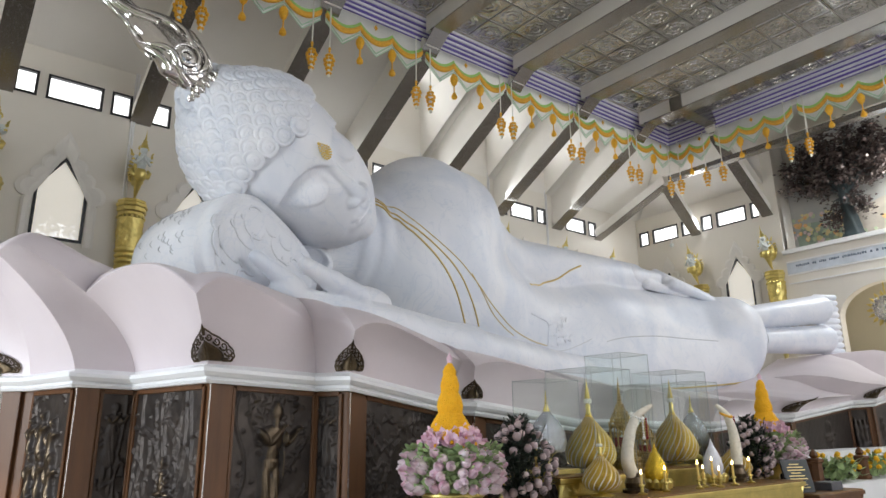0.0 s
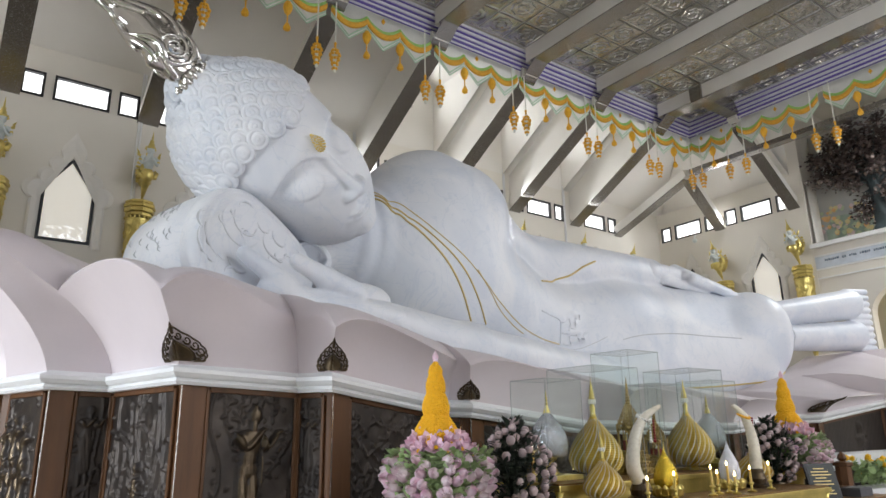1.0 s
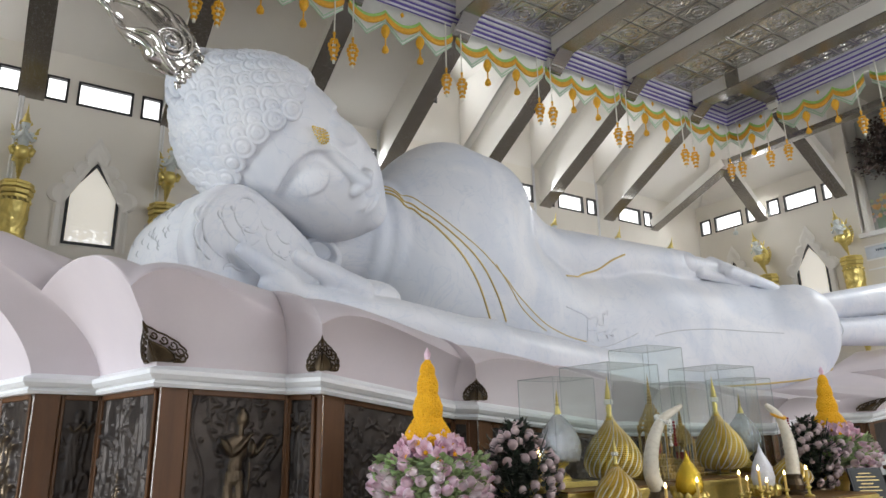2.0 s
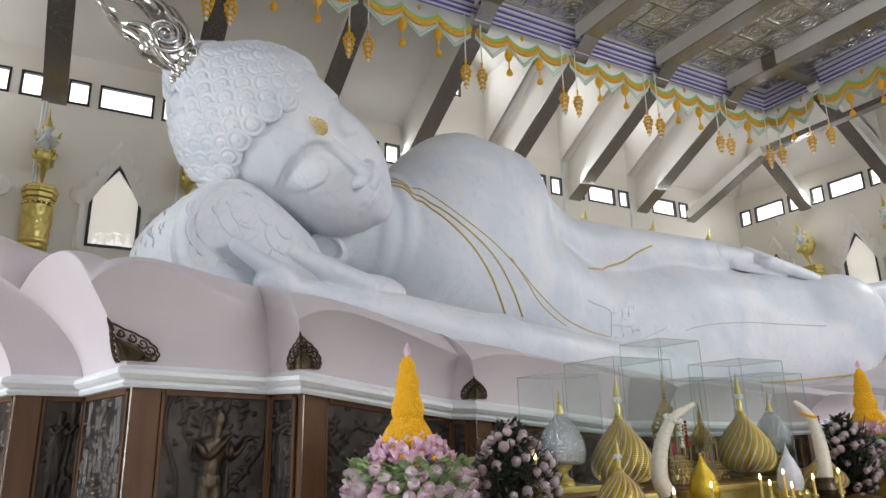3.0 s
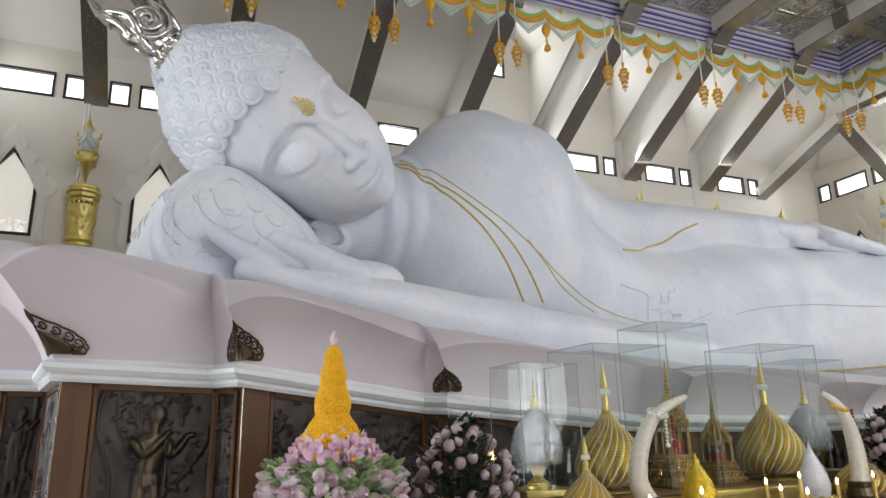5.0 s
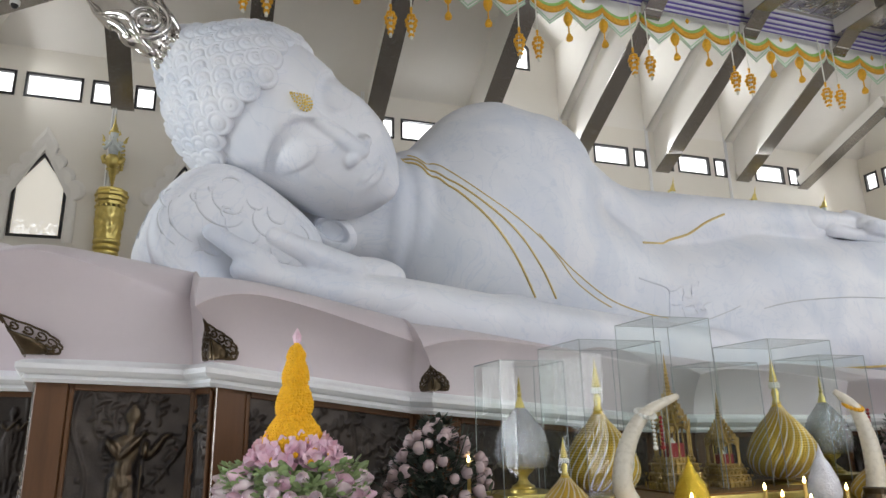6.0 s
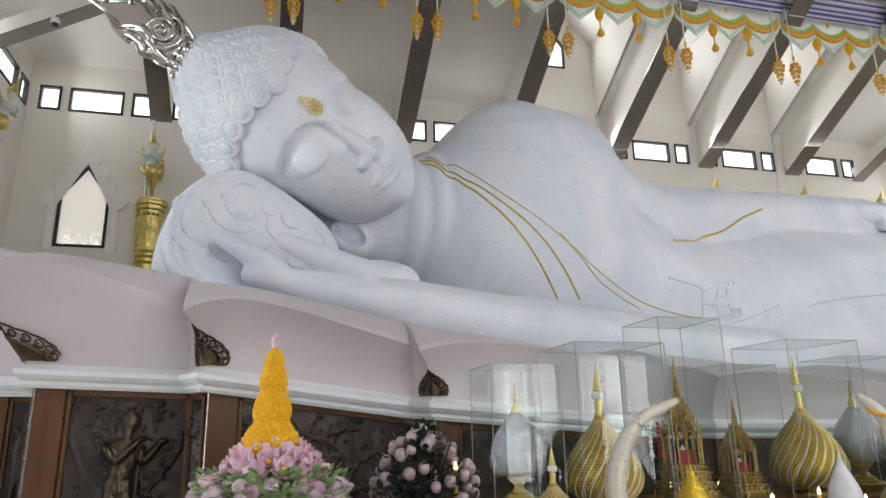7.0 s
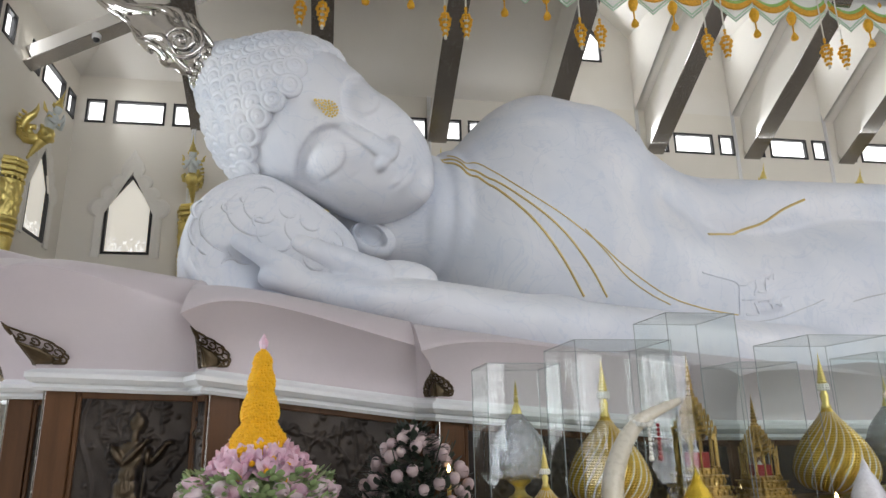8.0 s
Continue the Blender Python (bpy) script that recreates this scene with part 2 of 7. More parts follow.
def wall_with_windows(name, origin, along, inward, length, height, centres, label):
    """A wall panel in its own axes: clerestory strips and a pointed window in each bay, cut through."""
    o, a, n = Vector(origin), Vector(along), Vector(inward)
    bm = bmesh.new()
    th = .35

    def blk(s0, s1, z0, z1):
        if s1 - s0 < 1e-4 or z1 - z0 < 1e-4:
            return
        pts = [o + a * s0 + Vector((0, 0, z0)), o + a * s1 + Vector((0, 0, z0)), o + a * s1 + Vector((0, 0, z1)), o + a * s0 + Vector((0, 0, z1))]
        extrude_poly(bm, pts, -n * th)

    cuts = sorted(centres)
    s = 0.0
    spans = []
    for c in cuts:
        spans.append((s, c - BAY / 2 if c - BAY / 2 > s else s, None))
        s = max(s, c - BAY / 2)
        e = min(length, c + BAY / 2)
        spans.append((s, e, c))
        s = e
    spans.append((s, length, None))
    for s0, s1, c in spans:
        if c is None:
            blk(s0, s1, 0, height)
            continue
        h = ARCH["w"] / 2
        blk(s0, s1, 0, ARCH["z0"])
        blk(s0, c - h, ARCH["z0"], ARCH["top"]), blk(c + h, s1, ARCH["z0"], ARCH["top"])
        for sg in (-1, 1):
            pts = [o + a * (c + sg * h) + Vector((0, 0, ARCH["sh"])), o + a * c + Vector((0, 0, ARCH["top"])), o + a * (c + sg * h) + Vector((0, 0, ARCH["top"]))]
            extrude_poly(bm, pts, -n * th)
        blk(s0, s1, ARCH["top"], WIN_BOT)
        x = s0
        for w0, w1 in CLERE:
            blk(x, c + w0, WIN_BOT, WIN_TOP)
            x = c + w1
        blk(x, s1, WIN_BOT, WIN_TOP)
        blk(s0, s1, WIN_TOP, height)
    bmesh.ops.recalc_face_normals(bm, faces=bm.faces)
    return tagged(part(name, bm, M_WALL), label, "wall", kind="structure")


def rect_frame(bm, o, a, n, s0, s1, z0, z1, w=.06, d=.12):
    for q0, q1, r0, r1 in ((s0, s1, z0, z0 + w), (s0, s1, z1 - w, z1), (s0, s0 + w, z0 + w, z1 - w), (s1 - w, s1, z0 + w, z1 - w)):
        pts = [o + a * q0 + Vector((0, 0, r0)), o + a * q1 + Vector((0, 0, r0)), o + a * q1 + Vector((0, 0, r1)), o + a * q0 + Vector((0, 0, r1))]
        extrude_poly(bm, [p + n * .03 for p in pts], -n * d)


def clerestory_window(o, a, n, c):
    th = thing("window", "strip of three clerestory panes with black frames in the cream wall", "window", kind="structure")
    for w0, w1 in CLERE:
        bm = bmesh.new()
        rect_frame(bm, o, a, n, c + w0, c + w1, WIN_BOT, WIN_TOP)
        bmesh.ops.recalc_face_normals(bm, faces=bm.faces)
        fr = part("frame", bm, M_FRAME, th)
        bm = bmesh.new()
        pts = [o + a * s + Vector((0, 0, z)) - n * .08 for s, z in ((c + w0 + .05, WIN_BOT + .05), (c + w1 - .05, WIN_BOT + .05), (c + w1 - .05, WIN_TOP - .05), (c + w0 + .05, WIN_TOP - .05))]
        extrude_poly(bm, pts, -n * .012)
        bmesh.ops.recalc_face_normals(bm, faces=bm.faces)
        part("pane", bm, M_SKYGLASS, fr)
    return th


def arch_outline(h, z0, sh, top):
    return [(-h, z0), (h, z0), (h, sh), (0, top), (-h, sh)]


def arch_window(o, a, n, c, pane):
    th = thing("window", "tall pointed window of etched glass with a dark frame", "window", kind="structure")
    outer = arch_outline(ARCH["w"] / 2, ARCH["z0"], ARCH["sh"], ARCH["top"])
    inner = arch_outline(ARCH["w"] / 2 - .07, ARCH["z0"] + .07, ARCH["sh"] - .02, ARCH["top"] - .10)
    bm = bmesh.new()
    P = lambda s, z, d: o + a * (c + s) + Vector((0, 0, z)) + n * d
    for i in range(5):
        j = (i + 1) % 5
        ring = [P(*outer[i], .03), P(*outer[j], .03), P(*inner[j], .03), P(*inner[i], .03)]
        extrude_poly(bm, ring, -n * .12)
    bmesh.ops.recalc_face_normals(bm, faces=bm.faces)
    fr = part("frame", bm, M_FRAME, th)
    bm = bmesh.new()
    extrude_poly(bm, [P(s, z, -.05) for s, z in inner], -n * .012)
    bmesh.ops.recalc_face_normals(bm, faces=bm.faces)
    part("pane", bm, pane, fr)
    # etched leaves along the foot of the glass
    rnd = random.Random(int(c * 10))
    bm = bmesh.new()
    for k in range(46):
        s, z, r = rnd.uniform(-.44, .44), ARCH["z0"] + .10 + .34 * rnd.random() ** 1.6, rnd.uniform(.02, .05)
        a0, e = rnd.uniform(0, 3), rnd.uniform(.4, .8)
        extrude_poly(bm, [P(max(-.5, min(.5, s + r * (math.cos(q) * math.cos(a0) - e * math.sin(q) * math.sin(a0)))), max(ARCH["z0"] + .075, z + r * (math.cos(q) * math.sin(a0) + e * math.sin(q) * math.cos(a0))), -.049) for q in [k2 * 1.0472 for k2 in range(6)]], n * (.002 + .0001 * k))
    bmesh.ops.recalc_face_normals(bm, faces=bm.faces)
    tagged(part("etching", bm, M_FROST, fr), kind="stuff")
    # plaster surround: scalloped flame outline, proud of the wall
    bm = bmesh.new()
    hw, zb, zs, zt = ARCH["w"] / 2, ARCH["z0"] - .1, ARCH["sh"], ARCH["top"] + .72
    # plain jambs, then three rounded lobes a side and a leaf-shaped point
    side = [(hw + .25, zb), (hw + .25, zs - .9), (hw + .25, zs - .42), (hw + .22, zs - .36)]
    for cx, cz, r, a0, a1 in ((hw + .16, zs - .10, .27, -70, 95), (hw * .88, zs + .27, .22, -25, 100), (hw * .55, zs + .62, .20, -25, 105)):
        for q in range(8):
            w = radians(a0 + (a1 - a0) * q / 7)
            side.append((cx + r * math.cos(w), cz + r * math.sin(w)))
    side += [(.27, zs + .86), (.30, zs + .98), (.26, zs + 1.12), (.17, zs + 1.26), (.08, zs + 1.40), (.0, zt)]
    m = len(side) - 1
    inn = []
    for i in range(m + 1):
        if i < 4:
            inn.append((hw + .02, side[i][1]))
        else:
            g_ = (i - 4) / (m - 4)
            inn.append(((hw + .02) * (1 - g_), zs - .3 + (ARCH["top"] + .06 - zs + .3) * g_ if g_ > .25 else zs - .3 + .3 * g_ / .25))
    inn = [(min(x, (hw + .02) * max(0.0, min(1.0, (ARCH["top"] + .06 - z) / (ARCH["top"] + .06 - zs)))), z) for x, z in inn]
    for sg in (-1, 1):
        rows = []
        for (so, zo), (si, zi) in zip(side, inn):
            rows.append([P(sg * si, zi, .0), P(sg * si, zi, .05), P(sg * (si * .7 + so * .3), zi * .7 + zo * .3, .045), P(sg * (si * .25 + so * .75), zi * .25 + zo * .75, .075), P(sg * so, zo, .05), P(sg * so, zo, 0)])
        quad_grid(bm, rows)
    bmesh.ops.recalc_face_normals(bm, faces=bm.faces)
    part("surround", bm, M_CEIL, th, smooth=False)
    return th


M_ETCH = glow("etched_daylit_pane", (.80, .76, .68), .42)
M_FROST = glow("white_etching", (.92, .92, .90), .62)
back_c = [bay_centre(k) - LEFT_X for k in range(8)]
wall_with_windows("wall_north", (LEFT_X, WALL_Y, 0), (1, 0, 0), (0, -1, 0), RIGHT_X - LEFT_X, WALL_TOP, back_c, "cream plaster wall behind the statue with tall windows")
for c in back_c:
    clerestory_window(Vector((LEFT_X, WALL_Y, 0)), Vector((1, 0, 0)), Vector((0, -1, 0)), c)
    arch_window(Vector((LEFT_X, WALL_Y, 0)), Vector((1, 0, 0)), Vector((0, -1, 0)), c, M_ETCH)
for x in RIBS[:7]:
    th = thing("pilaster_strip", "slender white double pilaster strip beside a roof rib", "pilaster", group="pilaster strips", kind="structure")
    for dx in (-.218, -.155):
        bm = bmesh.new()
        tube(bm, [(x + dx, WALL_Y - .01, 6.0), (x + dx, WALL_Y - .01, WALL_TOP + .2)], .028, 10)
        part("strip", bm, M_TRIM, th, smooth=True)
END_C = [1.55, 4.75]
wall_with_windows("wall_east", (RIGHT_X, WALL_Y, 0), (0, -1, 0), (-1, 0, 0), 6.4, WALL_TOP, END_C, "cream plaster end wall with tall windows")
for c in END_C:
    clerestory_window(Vector((RIGHT_X, WALL_Y, 0)), Vector((0, -1, 0)), Vector((-1, 0, 0)), c)
    arch_window(Vector((RIGHT_X, WALL_Y, 0)), Vector((0, -1, 0)), Vector((-1, 0, 0)), c, M_ETCH)
wall_with_windows("wall_west", (LEFT_X, WALL_Y, 0), (0, -1, 0), (1, 0, 0), 9.6, WALL_TOP, [1.5, 5.08], "cream plaster end wall with tall windows")
for c in [1.5, 5.08]:
    clerestory_window(Vector((LEFT_X, WALL_Y, 0)), Vector((0, -1, 0)), Vector((1, 0, 0)), c)
    arch_window(Vector((LEFT_X, WALL_Y, 0)), Vector((0, -1, 0)), Vector((1, 0, 0)), c, M_ETCH)

# rest of the end walls and the front wall with its wide door openings
bm = bmesh.new()
box(bm, LEFT_X - .35, LEFT_X, FRONT_Y, -2.0, 0, WALL_TOP)
box(bm, LEFT_X - .35, LEFT_X, -2.0, 10.0, 6.0, WALL_TOP)
tagged(part("wall_west_front", bm, M_WALL), "cream plaster wall over a wide door opening", "wall", kind="structure")
bm = bmesh.new()
box(bm, LEFT_X - .35, 1, FRONT_Y - .35, FRONT_Y, 0, WALL_TOP)
box(bm, 17, RIGHT_X + .35, FRONT_Y - .35, FRONT_Y, 0, WALL_TOP)
box(bm, 1, 17, FRONT_Y - .35, FRONT_Y, 6.3, WALL_TOP)
tagged(part("wall_south", bm, M_WALL), "cream plaster front wall with wide door openings", "wall", kind="structure")
M_DOORGLASS = glow("sunlit_door_pane", (.94, .97, 1.0), 6.6)
bm = bmesh.new()
for k in range(6):
    box(bm, 1.0 + 3.2 * k - (.6 if k else 0), 1.0 + 3.2 * k + (.6 if k < 5 else 0), FRONT_Y - .3, FRONT_Y - .05, 0, 6.3)
box(bm, 1.6, 16.4, FRONT_Y - .29, FRONT_Y - .06, 4.2, 6.3)
tagged(part("wall_south_infill", bm, M_WALL), "cream piers and lintel between the glazed doors", "wall", kind="structure")
for k in range(5):
    x0 = 1.6 + 3.2 * k
    th = thing("door", "tall glazed double door in the front wall", "door", kind="structure")
    for q in (x0, x0 + 1.0):
        bm = bmesh.new()
        rect_frame(bm, Vector((0, FRONT_Y - .1, 0)), Vector((1, 0, 0)), Vector((0, 1, 0)), q, q + .98, .02, 4.2, .09, .08)
        for e in (.30, .68):
            extrude_poly(bm, [(q + e - .015, FRONT_Y - .095, .1), (q + e + .015, FRONT_Y - .095, .1), (q + e + .015, FRONT_Y - .095, 4.1), (q + e - .015, FRONT_Y - .095, 4.1)], (0, .03, 0))
        for k2 in range(26):
            e, zc, rr = (.195, .49, .785)[k2 % 3], .28 + .145 * k2, .09 if k2 % 3 != 1 else .15
            tube(bm, [(q + e + rr * math.cos(w) * (1 - .07 * m), FRONT_Y - .08, zc + rr * math.sin(w) * (1 - .07 * m)) for m, w in enumerate([.7 * m2 for m2 in range(11)])], .016, 4)
        for z in (1.1, 2.2, 3.2):
            extrude_poly(bm, [(q + .09, FRONT_Y - .09, z), (q + .89, FRONT_Y - .09, z), (q + .89, FRONT_Y - .09, z + .05), (q + .09, FRONT_Y - .09, z + .05)], (0, .04, 0))
        bmesh.ops.recalc_face_normals(bm, faces=bm.faces)
        fr = part("leaf_frame", bm, M_FRAME, th)
        bm = bmesh.new()
        extrude_poly(bm, [(q + .08, FRONT_Y - .13, .1), (q + .90, FRONT_Y - .13, .1), (q + .90, FRONT_Y - .13, 4.12), (q + .08, FRONT_Y - .13, 4.12)], (0, -.012, 0))
        bmesh.ops.recalc_face_normals(bm, faces=bm.faces)
        part("pane", bm, M_DOORGLASS, fr)
bm = bmesh.new()
box(bm, RIGHT_X, RIGHT_X + .35, FRONT_Y, 1.0, 0, WALL_TOP)
box(bm, RIGHT_X + 5.0, RIGHT_X + 5.3, -4, 13.6, 0, 15)
box(bm, RIGHT_X, RIGHT_X + 5.0, 13.15, 13.5, 0, 15)
box(bm, RIGHT_X, RIGHT_X + 5.3, -4.3, -4, 0, 15)
box(bm, EDGE_X, RIGHT_X + 5.3, FRONT_Y, 13.6, 14.6, 14.8)
box(bm, RIGHT_X, RIGHT_X + .35, FRONT_Y, -4.3, WALL_TOP, 14.6)
box(bm, RIGHT_X - .06, RIGHT_X + .7, 12.86, 13.64, 0, 14.6)
tagged(part("wall_east_front", bm, M_WALL), "cream plaster end wall beside the alcove", "wall", kind="structure")

# roof slopes over the windows, with gabled light wells in the bays past the head
GABLES = (4, 5, 6)
FOOT_Z, HEAD_Z = 9.95, 12.35
bm = bmesh.new()
zl, zh = WALL_TOP, CEIL_Z + .55


def slope_z(y):
    return zl + (WALL_Y - y) / (WALL_Y - EDGE_Y) * (zh - zl)


def slab(pts, t=.12):
    extrude_poly(bm, [Vector(p) for p in pts], (0, 0, t))


xs = [LEFT_X - .3] + RIBS[:7] + [RIGHT_X + .3]
for k in range(8):
    x0, x1 = xs[k], xs[k + 1]
    if k not in GABLES:
        slab([(x0, WALL_Y, zl), (x1, WALL_Y, zl), (x1, EDGE_Y, zh), (x0, EDGE_Y, zh)])
    else:
        c = bay_centre(k)
        a0, a1, yt = c - 1.42, c + 1.42, EDGE_Y + .3
        slab([(x0, WALL_Y, zl), (a0, WALL_Y, zl), (a0, EDGE_Y, zh), (x0, EDGE_Y, zh)])
        slab([(a1, WALL_Y, zl), (x1, WALL_Y, zl), (x1, EDGE_Y, zh), (a1, EDGE_Y, zh)])
        slab([(a0, yt, slope_z(yt)), (a1, yt, slope_z(yt)), (a1, EDGE_Y, zh), (a0, EDGE_Y, zh)])
        top, eave = 15.3, 13.9
        for sx, tx in ((a0 + .006, -.1), (a1 - .006, .1)):
            extrude_poly(bm, [(sx, WALL_Y, zl), (sx, yt, slope_z(yt)), (sx, yt, eave + .05), (sx, WALL_Y, eave)], (tx, 0, 0))
            extrude_poly(bm, [(sx, WALL_Y, eave), (sx, yt, eave), (c, yt, top), (c, WALL_Y, top)], (tx, 0, .08))
        extrude_poly(bm, [(a0, yt, slope_z(yt)), (a1, yt, slope_z(yt)), (a1, yt, eave), (c, yt, top), (a0, yt, eave)], (0, -.1, 0))
        # end wall of the well round its small pointed window
        w, z0, zs, zt = .46, 12.95, 13.75, 14.35
        for pts in ([(a0, zl), (a1, zl), (a1, z0), (a0, z0)], [(a0, z0), (c - w, z0), (c - w, eave), (a0, eave)], [(c + w, z0), (a1, z0), (a1, eave), (c + w, eave)],
                    [(a0, eave), (c - w, eave), (c - w, zs), (c, zt), (c, top)], [(a1, eave), (c + w, eave), (c + w, zs), (c, zt), (c, top)]):
            extrude_poly(bm, [(x, WALL_Y, z) for x, z in pts], (0, .3, 0))
for x in RIB_X[3:7]:
    extrude_poly(bm, [(x - .207, WALL_Y, FOOT_Z + .3), (x - .207, EDGE_Y + .14, HEAD_Z + .4), (x - .207, EDGE_Y + .14, zh), (x - .207, WALL_Y, 14.0)], (.414, 0, 0))
# hips at the two ends
slab([(RIGHT_X + .3, WALL_Y, zl - .14), (RIGHT_X + .3, 13.3, zl - .14), (EDGE_X, 13.3, zh), (EDGE_X, EDGE_Y, zh)])
extrude_poly(bm, [(RIGHT_X + .3, 13.3, zl - .3), (RIGHT_X + .3, 13.3, 14.7), (EDGE_X, 13.3, 14.7), (EDGE_X, 13.3, zh - .1)], (0, .1, 0))
slab([(LEFT_X, WALL_Y, zl), (LEFT_X, FRONT_Y, zl), (EDGE_L, FRONT_Y, zh), (EDGE_L, EDGE_Y, zh)])
bmesh.ops.recalc_face_normals(bm, faces=bm.faces)
tagged(part("ceiling_slope", bm, M_CEIL), "white sloping ceiling with gabled light wells", "ceiling", kind="structure")
for k in GABLES:
    c = bay_centre(k)
    th = thing("window", "small pointed bright window in a gabled light well", "window", kind="structure")
    outer = [(c - .46, 12.95), (c + .46, 12.95), (c + .46, 13.75), (c, 14.35), (c - .46, 13.75)]
    inner = [(c - .40, 13.01), (c + .40, 13.01), (c + .40, 13.73), (c, 14.26), (c - .40, 13.73)]
    bm = bmesh.new()
    for i in range(5):
        j = (i + 1) % 5
        extrude_poly(bm, [Vector((x, WALL_Y - .03, z)) for x, z in (outer[i], outer[j], inner[j], inner[i])], (0, .12, 0))
    bmesh.ops.recalc_face_normals(bm, faces=bm.faces)
    fr = part("frame", bm, M_FRAME, th)
    bm = bmesh.new()
    extrude_poly(bm, [(x, WALL_Y + .06, z) for x, z in inner], (0, .012, 0))
    bmesh.ops.recalc_face_normals(bm, faces=bm.faces)
    part("pane", bm, M_SKYGLASS, fr)

# ribs: steel-clad beams from the wall to the ceiling's edge, then white beams across it
for k, x in enumerate(RIB_X):
    th = thing("rib", "sloping roof rib clad in dark brushed steel with white sides", "rib", group="roof ribs", kind="structure")
    bm = bmesh.new()
    p, q = Vector((x, WALL_Y + .05, FOOT_Z + .35)), Vector((x, EDGE_Y - .1, HEAD_Z + .45))
    bar(bm, p, q, .50, .34)
    part("rib_side", bm, M_CEIL, th)
    bm = bmesh.new()
    d = Vector((0, 0, -.392))
    bar(bm, p + d, q + d, .55, .03)
    bar(bm, q + d + Vector((0, .03, 0)), Vector((x, EDGE_Y - .7, HEAD_Z + .5)), .55, .03)
    part("soffit", bm, M_STEEL, th, "dark brushed steel soffit")
    bm = bmesh.new()
    box(bm, x - .27, x + .27, FRONT_Y, EDGE_Y - .3, HEAD_Z + .5, CEIL_Z + .1)
    part("beam", bm, M_CEIL, th)
    bm = bmesh.new()
    box(bm, x - .28, x + .28, FRONT_Y, EDGE_Y - .5, HEAD_Z + .46, HEAD_Z + .495)
    part("beam_soffit", bm, M_STEEL, th)

# hip ribs at the two far corners
CORNER = Vector((EDGE_X + .3, EDGE_Y + .5, 11.25))
for foot, head in (((RIBS[7] - .2, WALL_Y, FOOT_Z), CORNER), ((RIGHT_X, 16.5, FOOT_Z), CORNER), ((RIGHT_X, 13.3, FOOT_Z), Vector((EDGE_X, 13.3, HEAD_Z + .3))),
                   ((LEFT_X, 16.62, FOOT_Z), Vector((EDGE_L, 16.62, 12.18))), ((LEFT_X, 13.3, FOOT_Z), Vector((EDGE_L, 13.3, 12.18)))):
    th = thing("rib", "sloping roof rib clad in dark brushed steel with white sides", "rib", group="roof ribs", kind="structure")
    bm = bmesh.new()
    p, q = Vector(foot) + Vector((0, 0, .35)), Vector(head) + Vector((0, 0, .35))
    bar(bm, p, q, .36, .34)
    part("rib_side", bm, M_CEIL, th)
    bm = bmesh.new()
    bar(bm, p + Vector((0, 0, -.40)), q + Vector((0, 0, -.40)), .44, .03)
    part("soffit", bm, M_STEEL, th)
th = thing("dome_camera", "small white dome camera with a dark lens under a roof rib", "camera", LEFT_X + 1.45, 16.45, 10.62)
bm = bmesh.new()
lathe(bm, [(0, .12), (.07, .12), (.10, .08), (.10, .0), (.09, -.02), (0, -.02)], 18)
part("housing", bm, M_TRIM, th, smooth=True)
bm = bmesh.new()
lathe(bm, [(.075, -.02), (.07, -.06), (.045, -.095), (0, -.11)], 16)
part("lens_dome", bm, M_FRAME, th, "dark glossy dome", smooth=True)
bm = bmesh.new()
box(bm, EDGE_X + .04, EDGE_X + .4, FRONT_Y, EDGE_Y + .2, 11.30, 11.48)
box(bm, EDGE_X - 2.4, EDGE_X, 13.05, 13.5, HEAD_Z + .5, CEIL_Z)
tagged(part("edge_beam", bm, M_STEEL), "steel-clad edge beam under the ceiling", "beam", kind="structure")

bm = bmesh.new()
box(bm, LEFT_X - .4, RIGHT_X + .4, FRONT_Y - .4, EDGE_Y + .1, CEIL_Z + .62, CEIL_Z + .8)
box(bm, EDGE_L, EDGE_X, FRONT_Y, EDGE_Y, CEIL_Z + .02, CEIL_Z + .1)
tagged(part("ceiling", bm, M_CEIL), "flat coffered ceiling", "ceiling", kind="structure")

# ---------------------------------------------------------------- frieze boards along the ceiling's edge
bm = bmesh.new()
box(bm, EDGE_L, EDGE_X, EDGE_Y, EDGE_Y + .12, 12.5, CEIL_Z + .6)
tagged(part("frieze_north", bm, M_CEIL), "white frieze board under the ceiling edge", "frieze", kind="structure")
bm = bmesh.new()
box(bm, EDGE_X, EDGE_X + .12, FRONT_Y, EDGE_Y, 12.5, CEIL_Z + .6)
tagged(part("frieze_east", bm, M_CEIL), "white frieze board under the ceiling edge", "frieze", kind="structure")


# ---------------------------------------------------------------- the statue: signed distances, then one skin
def smin(a, b, k):
    h = np.clip(.5 + .5 * (b - a) / k, 0, 1)
    return b * (1 - h) + a * h - k * h * (1 - h)


def smax(a, b, k):
    return -smin(-a, -b, k)


def sd_cone(p, a, b, ra, rb, sq=None):
    """Rounded limb from a to b; sq flattens it along one axis."""
    a, b = np.array(a, np.float32), np.array(b, np.float32)
    q = p - a
    d = b - a
    h = np.clip((q @ d) / (d @ d), 0, 1)
    e = q - h[..., None] * d
    if sq is not None:
        e = e / np.array(sq, np.float32)
    return np.sqrt((e * e).sum(-1)) - (ra + (rb - ra) * h)


def sd_ell(p, c, r, axes=None):
    q = p - np.array(c, np.float32)
    if axes is not None:
        q = q @ np.array(axes, np.float32).T
    r = np.array(r, np.float32)
    k0 = np.sqrt(((q / r) ** 2).sum(-1))
    k1 = np.sqrt(((q / (r * r)) ** 2).sum(-1))
    return k0 * (k0 - 1) / np.maximum(k1, 1e-4)


